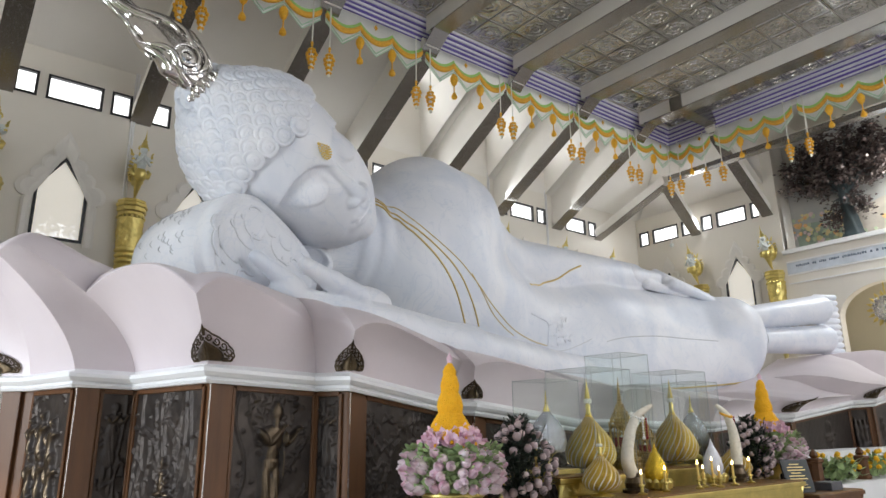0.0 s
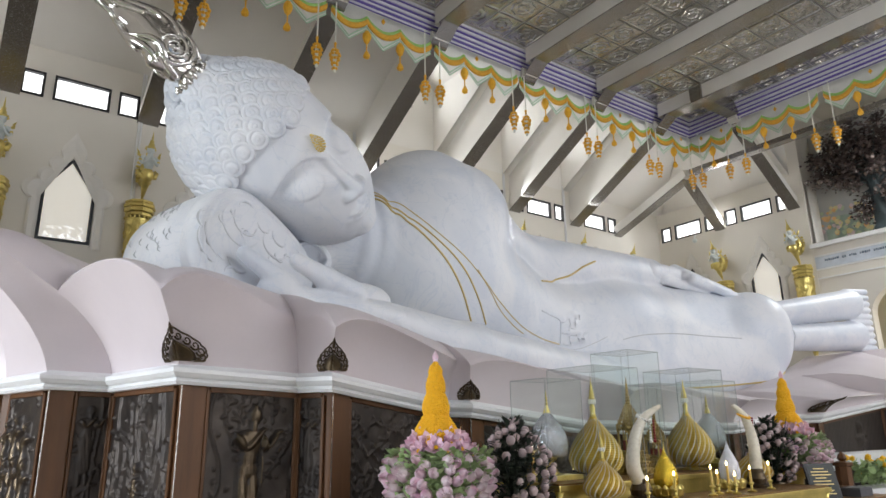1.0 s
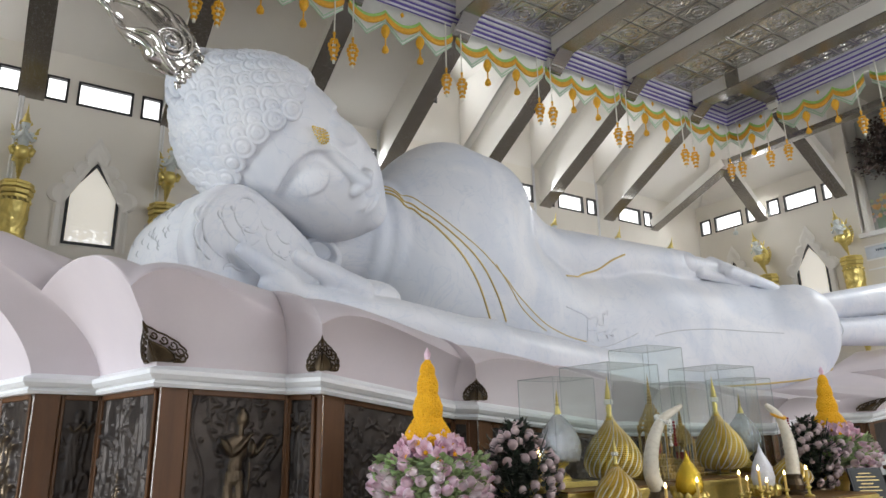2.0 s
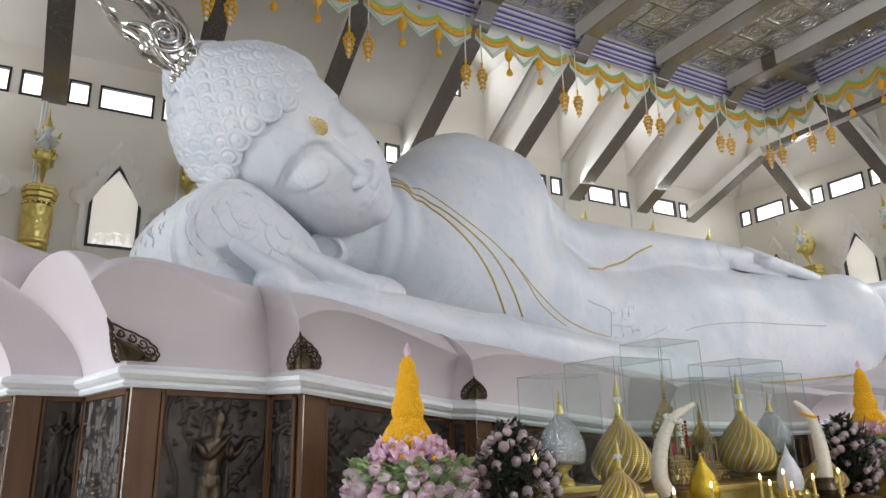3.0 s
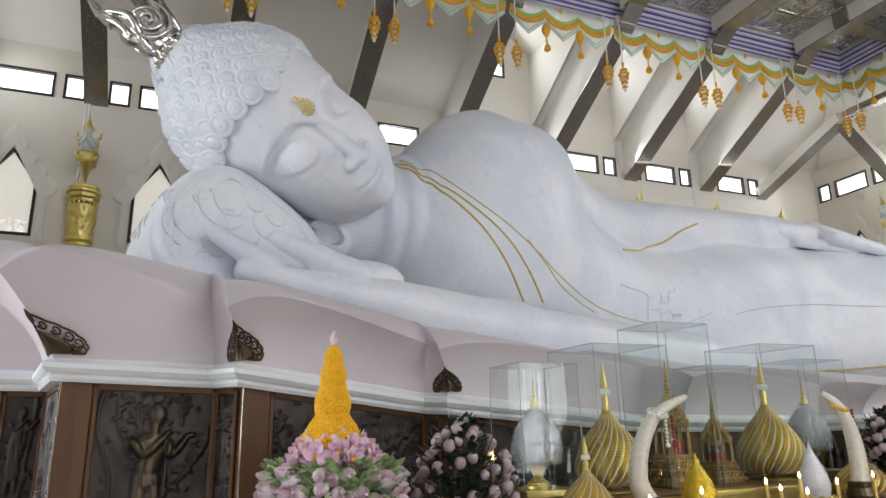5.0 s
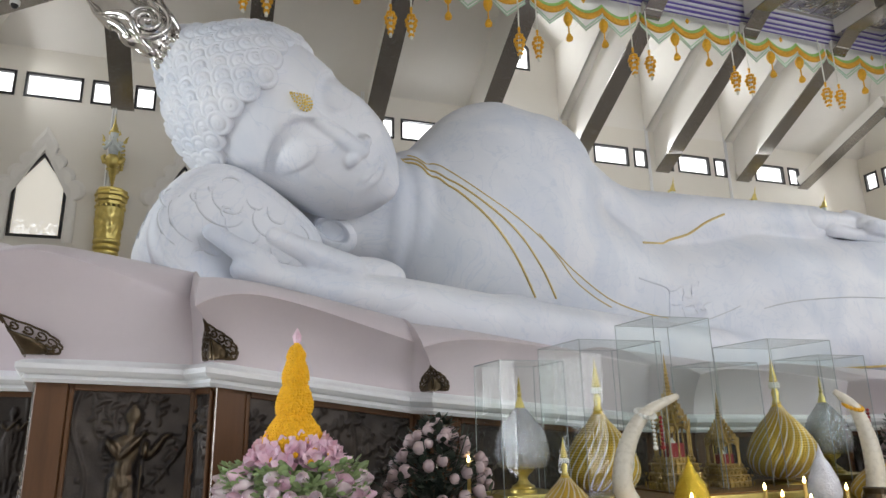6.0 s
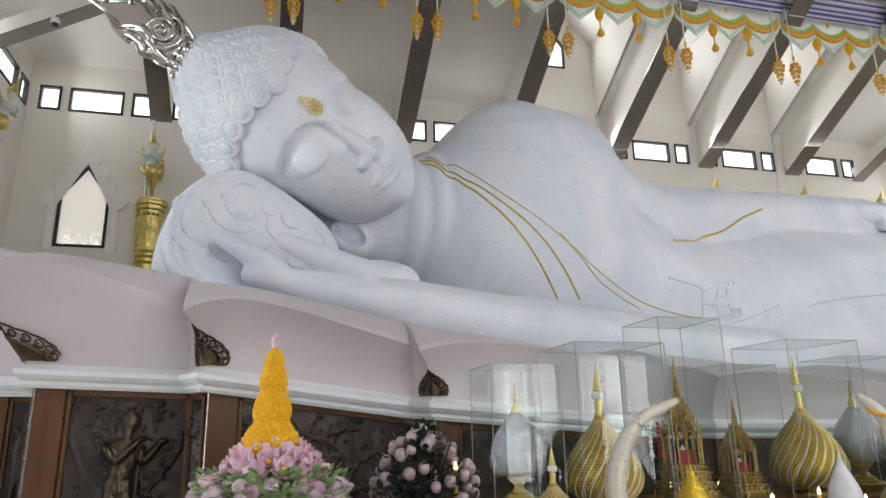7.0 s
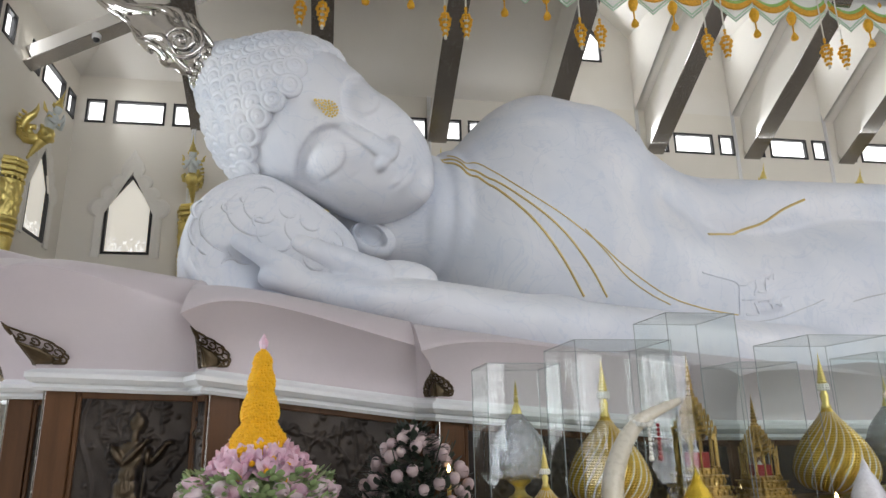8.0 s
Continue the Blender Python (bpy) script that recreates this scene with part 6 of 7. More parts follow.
def tusk(x, y, z, h, lean, band):
    """Ivory tusk on a carved dark foot, with a small flower garland tied round it."""
    th = thing("ivory_tusk", "curved ivory tusk on a carved foot with a flower garland", "tusk", group="ivory tusks")
    bm = bmesh.new()
    lathe(bm, [(0, 0), (.13, 0), (.135, .03), (.10, .05), (.11, .10), (.085, .16), (.09, .20), (.07, .21), (0, .21)], 18, (x, y, z))
    part("foot", bm, M_BRONZE_HI, th)
    bm = bmesh.new()
    pts = curve_pts([(x, y, z + .15), (x - lean[0] * .25, y, z + h * .35), (x - lean[0] * .1, y, z + h * .62), (x + lean[0] * .35, y + lean[1] * .3, z + h * .86), (x + lean[0] * 1.15, y + lean[1], z + h)], 30)
    tube(bm, pts, [.072 * (1 - (i / 29) ** 2.2 * .72) for i in range(30)], 16)
    part("horn", bm, M_IVORY, th, smooth=True)
    c = pts[22]
    bm = bmesh.new()
    for k in range(14):
        a = 2 * math.pi * k / 14
        bmesh.ops.create_icosphere(bm, subdivisions=1, radius=.019, matrix=Matrix.Translation(c + Vector((.062 * math.cos(a), .062 * math.sin(a), .03 * math.sin(a)))))
    part("garland", bm, band, th)
    for sg in (-.03, .03):
        bm = bmesh.new()
        for i in range(8):
            bmesh.ops.create_icosphere(bm, subdivisions=1, radius=.014 + .006 * (i == 7), matrix=Matrix.Translation(c + Vector((.055 + sg, -.05, -.03 - .028 * i))))
        part("tassel", bm, M_WHITE if sg < 0 else M_RED, th)
    return th


tusk(6.22, 5.85, .98, .90, (.36, .0), M_WHITE)
tusk(8.42, 5.92, .98, .94, (-.13, .1), M_ORANGE)


def egg(x, y, z, r, h, body, label):
    th = thing("offering_egg", label, "offering")
    bm = bmesh.new()
    lathe(bm, [(0, 0), (r * .5, 0), (r * .9, .12 * h), (r, .28 * h), (r * .85, .5 * h), (r * .5, .72 * h), (r * .22, .85 * h), (r * .2, .9 * h), (r * .1, .96 * h), (0, 1.08 * h)], 22, (x, y, z + .07))
    part("body", bm, body, th, smooth=True)
    for k in range(12):
        a = 2 * math.pi * k / 12
        bm = bmesh.new()
        pts = [(x + q * math.cos(a), y + q * math.sin(a), z + zz) for q, zz in ((r * .5, .0), (r * .95, .04), (r * 1.1, .09), (r * 1.15, .12))]
        tube(bm, pts, [.02, .045, .035, .006], 6)
        part("lotus_petal", bm, M_GOLD, th)
    return th


M_YGOLD = mat("yellow_gold_foil", (.80, .56, .06), .25, .9, .2, 14, .6, 90, .2)
egg(6.73, 5.93, .98, .13, .395, M_YGOLD, "yellow gold-foil offering bud on a lotus foot")
egg(7.98, 5.98, .98, .12, .44, mat("white_glass_egg", (.74, .74, .80), .25, 0, .15, 10, .3, 60, .1), "white jewelled offering bud on a lotus foot")


def candle(x, y, z, h):
    th = thing("candle", "lit yellow candle in a small brass holder", "candle", group="candles")
    bm = bmesh.new()
    lathe(bm, [(0, 0), (.045, 0), (.05, .012), (.015, .03), (.015, .07), (.03, .085), (.03, .1), (0, .1)], 12, (x, y, z))
    part("holder", bm, M_GOLD, th)
    bm = bmesh.new()
    lathe(bm, [(0, .09), (.014, .09), (.0135, .1 + h), (.0, .1 + h)], 10, (x, y, z))
    part("wax", bm, M_WAX, th)
    bm = bmesh.new()
    lathe(bm, [(0, 0), (.008, .006), (.011, .018), (.006, .036), (0, .05)], 8, (x, y, z + .1 + h))
    part("flame", bm, M_FLAME, th)
    return th


for x, y, h in ((5.20, 6.28, .20), (6.55, 5.70, .12), (7.12, 5.66, .16), (7.32, 5.72, .10), (7.55, 5.74, .18), (7.82, 5.64, .13), (8.28, 5.68, .16), (6.05, 5.64, .10), (7.45, 5.60, .08)):
    candle(x, y, .98 if x > 5.4 else 1.16, h)


# ---------------------------------------------------------------- flowers
def marigold_tower(x, y, z, h, r):
    """Stepped cone wound with rows of small yellow flowers, a pink bud on its tip."""
    th = thing("marigold_tower", "tall stepped cone of yellow flowers topped by a pink lotus bud", "flower offering", group="marigold towers")
    tiers = ((0, .33, 1.0, .55), (.33, .60, .59, .40), (.60, .83, .42, .27), (.83, 1.0, .30, .10))

    def width(f):
        for f0, f1, a, b in tiers:
            if f <= f1:
                u = (f - f0) / (f1 - f0)
                return r * (a + (b - a) * u ** 1.3) * (1 + .17 * math.sin(math.pi * u)) * (1 - .08 * (1 - u) ** 8) * (1 if f0 < .8 else max(.05, 1 - u ** 4))
        return .01

    bm = bmesh.new()
    lathe(bm, [(0, 0)] + [(width(k / 40) * 1.0, h * k / 40) for k in range(41)] + [(0, h)], 24, (x, y, z))
    part("core", bm, M_YELLOW, th)
    rnd = random.Random(int(x * 100))
    bm = bmesh.new()
    row = 0
    zz = 0.0
    while zz < h * .995:
        rr = width(zz / h)
        n = max(5, int(2 * math.pi * rr / .019))
        for j in range(n):
            a = 2 * math.pi * (j + .5 * (row % 2) + rnd.uniform(-.3, .3)) / n
            bmesh.ops.create_icosphere(bm, subdivisions=1, radius=.0125 * rnd.uniform(.8, 1.2), matrix=Matrix.Translation((x + rr * math.cos(a), y + rr * math.sin(a), z + zz + rnd.uniform(-.005, .005))))
        zz += .0165
        row += 1
    tagged(part("blossoms", bm, M_YELLOW, th, smooth=True), kind="stuff")
    bm = bmesh.new()
    for j in range(6):
        a = 1.047 * j
        tube(bm, [(x + .012 * math.cos(a), y + .012 * math.sin(a), z + h * .99), (x + .018 * math.cos(a), y + .018 * math.sin(a), z + h + .035), (x, y, z + h + .09)], [.010, .012, .002], 8)
    part("lotus_bud", bm, M_PETAL, th, "pink lotus bud", smooth=True)
    return th


def petal_mesh(bm, c, d, up, length, width, cup):
    """One cupped petal from c towards d."""
    d, up = d.normalized(), up.normalized()
    s = d.cross(up).normalized()
    rows = []
    for i in range(5):
        f = i / 4
        w = width * math.sin(math.pi * (f * .86 + .10)) * .5
        e = c + d * (length * f) + up * (cup * length * f * f)
        rows.append([e + s * w + up * (.18 * w), e, e - s * w + up * (.18 * w)])
    quad_grid(bm, rows)


def bouquet(x, y, z, r, seed, bottom):
    """Dome of pink lotus blooms over rows of pink buds in pale leaves, on a footed bowl."""
    th = thing("lotus_bouquet", "round bouquet of pink lotus flowers and buds among pale green leaves", "flowers", group="lotus bouquets")
    rnd = random.Random(seed)
    bm = bmesh.new()
    lathe(bm, [(0, 0), (.20, 0), (.21, .04), (.09, .10), (.06, bottom * .5), (.10, bottom - .22), (.28, bottom - .1), (.30, bottom - .06), (0, bottom - .05)], 24, (x, y, 0))
    part("footed_bowl", bm, M_GOLD, th, smooth=True)
    bm = bmesh.new()
    lathe(bm, [(0, bottom - .08), (r * .75, bottom - .05), (r * .74, (bottom + z) / 2), (r * .55, z - .08), (0, z - .02)], 24, (x, y, 0))
    part("moss_core", bm, M_LEAF, th)
    for i in range(32):
        a = 2.4 * i
        q = r * (.40 + .38 * (i / 32))
        zc = z - .01 - .15 * (i / 32) ** 1.5
        c = Vector((x + q * math.cos(a), y + q * math.sin(a), zc))
        out = Vector((math.cos(a), math.sin(a), .75)).normalized()
        bm = bmesh.new()
        for k in range(11):
            b = 2 * math.pi * k / 11
            t = out.orthogonal().normalized()
            t2 = out.cross(t)
            dd = t * math.cos(b) + t2 * math.sin(b)
            petal_mesh(bm, c + dd * .01, dd + out * (.25 + .7 * (k % 2)), out, .082 * rnd.uniform(.85, 1.1), .075, .35)
        bloom = part("lotus_bloom", bm, M_PETAL, th, smooth=True)
        bm = bmesh.new()
        bmesh.ops.create_icosphere(bm, subdivisions=1, radius=.02, matrix=Matrix.Translation(c + out * .02))
        part("yellow_centre", bm, M_YELLOW, bloom)
    n = 105
    for i in range(n):
        row = i // 21
        a = 2 * math.pi * (i % 21 + .5 * (row % 2)) / 21 + rnd.uniform(-.12, .12)
        f = row / 4
        zc = z - .19 - (z - bottom - .17) * f + rnd.uniform(-.03, .03)
        q = r * (.97 + .14 * math.sin(math.pi * (f * .8 + .15)))
        c = Vector((x + q * math.cos(a), y + q * math.sin(a), zc))
        out = Vector((math.cos(a), math.sin(a), .12 + rnd.uniform(-.35, .3))).normalized()
        bm = bmesh.new()
        L = .10 * rnd.uniform(.85, 1.15)
        tube(bm, [c - out * L * .4, c, c + out * L * .5, c + out * L], [.018, .046, .041, .010], 10)
        part("lotus_bud", bm, M_BUD if i % 3 else M_PETAL, th, smooth=True)
    bm = bmesh.new()
    for i in range(1300):
        a, f = rnd.uniform(0, 6.283), rnd.random()
        zc = z - .10 - (z - bottom - .05) * f
        q = r * (.90 + .18 * math.sin(math.pi * (f * .8 + .15))) * rnd.uniform(.90, 1.12)
        c = Vector((x + q * math.cos(a), y + q * math.sin(a), zc))
        out = Vector((math.cos(a), math.sin(a), rnd.uniform(-.6, .7)))
        petal_mesh(bm, c, out + Vector((rnd.uniform(-.5, .5), rnd.uniform(-.5, .5), 0)), Vector((rnd.uniform(-.6, .6), rnd.uniform(-.6, .6), 1)), .042 * rnd.uniform(.7, 1.3), .058, .5)
    tagged(part("leaves", bm, M_LEAF, th), kind="stuff")
    return th


bouquet(4.02, 6.18, 1.60, .365, 3, 1.16)
marigold_tower(4.0, 6.18, 1.56, .69, .176)
bouquet(9.75, 6.15, 1.66, .365, 5, 1.22)
marigold_tower(9.75, 6.15, 1.62, .69, .176)


def bloom_bush(x, y, z0, z1, r, seed):
    """Dark leafy arrangement hung with greyish pink round blooms."""
    th = thing("bloom_arrangement", "dark leafy arrangement of round greyish-pink blooms", "flowers", group="bloom arrangements")
    rnd = random.Random(seed)
    bm = bmesh.new()
    lathe(bm, [(0, 0), (.16, 0), (.17, .04), (.08, .1), (.07, z0 - .12), (.16, z0), (0, z0)], 16, (x, y, 0))
    part("vase", bm, M_BRONZE_HI, th, smooth=True)
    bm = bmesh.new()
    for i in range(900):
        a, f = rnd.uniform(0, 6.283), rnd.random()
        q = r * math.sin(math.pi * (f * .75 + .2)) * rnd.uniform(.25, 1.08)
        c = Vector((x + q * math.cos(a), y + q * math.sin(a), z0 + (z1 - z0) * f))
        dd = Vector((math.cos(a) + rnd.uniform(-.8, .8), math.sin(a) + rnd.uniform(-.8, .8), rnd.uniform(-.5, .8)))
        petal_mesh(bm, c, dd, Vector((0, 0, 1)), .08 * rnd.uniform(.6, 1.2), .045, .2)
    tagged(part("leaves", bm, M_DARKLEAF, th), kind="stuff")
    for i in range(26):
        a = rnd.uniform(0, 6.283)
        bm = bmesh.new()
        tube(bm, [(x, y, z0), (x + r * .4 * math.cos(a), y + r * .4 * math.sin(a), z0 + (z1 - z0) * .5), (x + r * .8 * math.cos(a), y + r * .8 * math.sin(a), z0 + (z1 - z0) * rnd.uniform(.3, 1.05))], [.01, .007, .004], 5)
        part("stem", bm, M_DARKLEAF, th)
    for i in range(84):
        a = 2.4 * i + rnd.uniform(-.2, .2)
        f = (i * .7549) % 1
        q = r * math.sin(math.pi * (f * .75 + .2)) * rnd.uniform(.8, 1.05)
        c = Vector((x + q * math.cos(a), y + q * math.sin(a), z0 + (z1 - z0) * f))
        rr = rnd.uniform(.032, .046)
        bm = bmesh.new()
        lathe(bm, [(0, -rr), (rr * .7, -rr * .75), (rr, 0), (rr * .85, rr * .6), (rr * .4, rr), (rr * .2, rr * .85), (0, rr * .8)], 9, c)
        part("bloom", bm, M_PALEBUD, th, smooth=True)
    return th


bloom_bush(4.97, 6.30, 1.0, 1.74, .36, 11)
bloom_bush(9.18, 6.12, 1.0, 1.76, .29, 12)


# ---------------------------------------------------------------- mirrored ceiling tiles
M_TILE = mat("embossed_silver_tile", (.52, .51, .48), .13, .88, .25, 3, .18, 30, .12)


def tile_pattern(bm, cx, cy, w, z):
    h = w / 2 - .02
    box_ = [(cx - h, cy - h), (cx + h, cy - h), (cx + h, cy + h), (cx - h, cy + h)]
    levels = ((h, 0), (h, -.025), (h - .05, -.03), (h - .07, -.008))
    rows = [[(cx + a * s, cy + b * s, z + dz) for a, b in ((-1, -1), (1, -1), (1, 1), (-1, 1))] for s, dz in levels]
    vs = quad_grid(bm, rows, True)
    bm.faces.new(vs[-1])
    for r0, r1, dz in ((.36, .30, -.035), (.20, .12, -.04)):
        ring = []
        for r, q in ((r0 * w, -.008), ((r0 + r1) / 2 * w, dz), (r1 * w, -.008)):
            ring.append([(cx + r * (1 + .08 * math.cos(8 * a)) * math.cos(a), cy + r * (1 + .08 * math.cos(8 * a)) * math.sin(a), z + q) for a in [2 * math.pi * k / 24 for k in range(24)]])
        quad_grid(bm, ring, True)


bm = bmesh.new()
cells = [(EDGE_L, RIB_X[1])] + [(RIB_X[k], RIB_X[k + 1]) for k in range(1, 6)] + [(RIB_X[6], EDGE_X)]
for x0, x1 in cells:
    a, b = x0 + .29, x1 - .29 if x1 != EDGE_X else x1
    n = 3
    w = (b - a) / n
    y = EDGE_Y - .35
    while y > 1.5:
        for i in range(n):
            tile_pattern(bm, a + w * (i + .5), y - w / 2, w, CEIL_Z)
        y -= w
bmesh.ops.recalc_face_normals(bm, faces=bm.faces)
tagged(part("ceiling_tiles", bm, M_TILE), "embossed mirrored silver ceiling tiles between white beams", "ceiling", kind="structure")

# ---------------------------------------------------------------- painted cornice stripes and the valance
M_PURPLE = mat("violet_cornice_paint", (.13, .09, .36), .5, 0, .1, 4, 0, 40, .05)
M_BLUEW = mat("pale_cornice_paint", (.70, .70, .74), .5, 0, .05, 4, 0, 40, .05)
M_ORANGEB = mat("orange_garland", (.82, .43, .05), .75, 0, .2, 20, .5, 80, .2)
M_GREENB = mat("green_garland", (.38, .66, .20), .75, 0, .2, 20, .5, 80, .2)
M_MINT = mat("mint_lace", (.50, .68, .52), .75, 0, .15, 20, .3, 80, .1)
M_VAL = mat("white_valance_cloth", (.85, .85, .82), .8, 0, .06, 3, .2, 90, .05)

for name, a, b, n in (("cornice_north", Vector((EDGE_L, EDGE_Y, 0)), Vector((EDGE_X, EDGE_Y, 0)), Vector((0, -1, 0))), ("cornice_east", Vector((EDGE_X, EDGE_Y, 0)), Vector((EDGE_X, FRONT_Y, 0)), Vector((-1, 0, 0)))):
    th = thing(name, "stepped cornice striped violet and white under the ceiling", "cornice", kind="structure")
    z = 12.70
    for k, (h, d, mm) in enumerate(((.028, .03, M_PURPLE), (.065, .045, M_BLUEW), (.075, .06, M_PURPLE), (.065, .075, M_BLUEW), (.05, .09, M_PURPLE), (.085, .12, M_BLUEW), (.05, .16, M_PURPLE), (.09, .20, M_BLUEW), (.035, .23, M_PURPLE), (.08, .26, M_BLUEW))):
        bm = bmesh.new()
        pts = [a + Vector((0, 0, z)), b + Vector((0, 0, z)), b + Vector((0, 0, z + h)), a + Vector((0, 0, z + h))]
        extrude_poly(bm, pts, n * d)
        bmesh.ops.recalc_face_normals(bm, faces=bm.faces)
        part("stripe", bm, mm, th)
        z += h + .001


def valance(p, q, n, scallops):
    """White cloth valance with orange and green garlands in scallops, lace zigzag and small tassels."""
    p, q, n = Vector(p), Vector(q), Vector(n)
    d = (q - p).normalized()
    L = (q - p).length
    th = thing("valance", "white valance with orange and green scalloped garlands and tassels", "valance", group="valances")
    N = 16 * scallops

    def at(s, z, o):
        return p + d * s + n * o + Vector((0, 0, z))

    def dip(s):
        f = (s / L * scallops) % 1.0
        return -.27 * math.sin(math.pi * f) ** .85

    def zig(s):
        f = (s / L * scallops) % 1.0
        return -.46 * (1 - abs(2 * f - 1))

    S = [L * i / N for i in range(N + 1)]
    bm = bmesh.new()
    rows = [[at(s, 12.69, .02) for s in S], [at(s, 12.36, .025) for s in S], [at(s, 12.06 + zig(s), .03) for s in S]]
    quad_grid(bm, rows)
    bmesh.ops.solidify(bm, geom=list(bm.faces), thickness=.01)
    part("cloth", bm, M_VAL, th)
    for nm, z, o, r, mm, fn in (("green_garland", 12.40, .06, .060, M_GREENB, dip), ("orange_garland", 12.28, .075, .082, M_ORANGEB, dip), ("lace", 12.15, .05, .022, M_MINT, zig), ("lace", 12.06, .05, .020, M_MINT, zig)):
        bm = bmesh.new()
        rows = []
        for s in S:
            c = at(s, z + fn(s), o)
            rows.append([c + Vector((0, 0, r * math.cos(a) * 1.15)) + n * (r * .6 * math.sin(a)) for a in [2 * math.pi * k / 8 for k in range(8)]])
        quad_grid(bm, rows, True)
        part(nm, bm, mm, th, smooth=True)
    for k in range(1, scallops):
        s = L * k / scallops
        bm = bmesh.new()
        c = at(s, 0, .08)
        tube(bm, [c + Vector((0, 0, 12.25)), c + Vector((0, 0, 11.98))], .010, 5)
        part("cord", bm, M_WHITE, th)
        bm = bmesh.new()
        lathe(bm, [(0, 12.0), (.06, 11.98), (.115, 11.88), (.12, 11.79), (.075, 11.66), (.02, 11.60), (.018, 11.40), (.05, 11.36), (.095, 11.26), (.085, 11.20), (.04, 11.17), (0, 11.16)], 10, (c.x, c.y, 0))
        part("tassel", bm, M_ORANGE, th)
    for k in range(scallops):
        if k % 2 == 1 or scallops < 3:
            s = L * (k + .5) / scallops
            bm = bmesh.new()
            c = at(s, 12.50, .03)
            extrude_poly(bm, [c + d * .06, c + Vector((0, 0, .09)), c - d * .06, c - Vector((0, 0, .09))], n * .02)
            bmesh.ops.recalc_face_normals(bm, faces=bm.faces)
            part("diamond", bm, M_ORANGE, th)
    return th


vx = [EDGE_L] + RIBS[1:7] + [EDGE_X]
for k in range(len(vx) - 1):
    valance((vx[k] - (.06 if k else -.02), EDGE_Y, 0), (vx[k + 1] - (.20 if k < 6 else .02), EDGE_Y, 0), (0, -1, 0), 3 if k < 6 else 2)
vy = [EDGE_Y, 13.3, 10.2, 7.1, 4.0]
for k in range(4):
    valance((EDGE_X, vy[k] - .1, 0), (EDGE_X, vy[k + 1] + .1, 0), (-1, 0, 0), 3 if k else 2)


def pendant(x, y, length=1.0):
    """Hanging flower string: white cord, beads and rings of orange blossoms."""
    th = thing("flower_pendant", "hanging cord of white beads and orange flower clusters", "garland", x, y, 0, group="flower pendants")
    zt, zb = 12.7, 11.12
    bm = bmesh.new()
    tube(bm, [(0, 0, zt), (0, 0, zb)], .020, 6)
    part("cord", bm, M_WHITE, th)
    bm = bmesh.new()
    lathe(bm, [(0, .16), (.03, .14), (.04, .10), (.02, .06), (.035, .03), (.02, 0), (0, -.02)], 10, (0, 0, zb))
    part("top_bead", bm, M_ORANGE, th)
    for k, (z, r, n) in enumerate(((zb - .10, .07, 7), (zb - .22, .12, 9), (zb - .34, .10, 8), (zb - .47, .065, 6), (zb - .60, .04, 4))):
        bm = bmesh.new()
        for i in range(n):
            a = 2 * math.pi * i / n + k
            bmesh.ops.create_icosphere(bm, subdivisions=1, radius=.045, matrix=Matrix.Translation((r * math.cos(a), r * math.sin(a), z)))
        part("blossom_ring", bm, M_ORANGE, th, smooth=True)
    bm = bmesh.new()
    tube(bm, [(0, 0, zb - .05), (0, 0, zb - .72)], [.05, .035], 8)
    part("jasmine_core", bm, M_WHITE, th)
    return th


pend = pendant(RIBS[1] - .35, EDGE_Y - .12)
spots = []
for x in RIBS[1:7]:
    spots += [(x - .46, EDGE_Y - .14), (x + .03, EDGE_Y - .16)]
spots += [(EDGE_X - .30, EDGE_Y - .12), (EDGE_X - .12, EDGE_Y - .45)]
for y in vy[1:]:
    spots += [(EDGE_X - .12, y + .35), (EDGE_X - .12, y - .30)]
for x, y in spots[1:]:
    copy_thing(pend, pose(x, y, 0))
pend.matrix_basis = pose(*spots[0], 0)


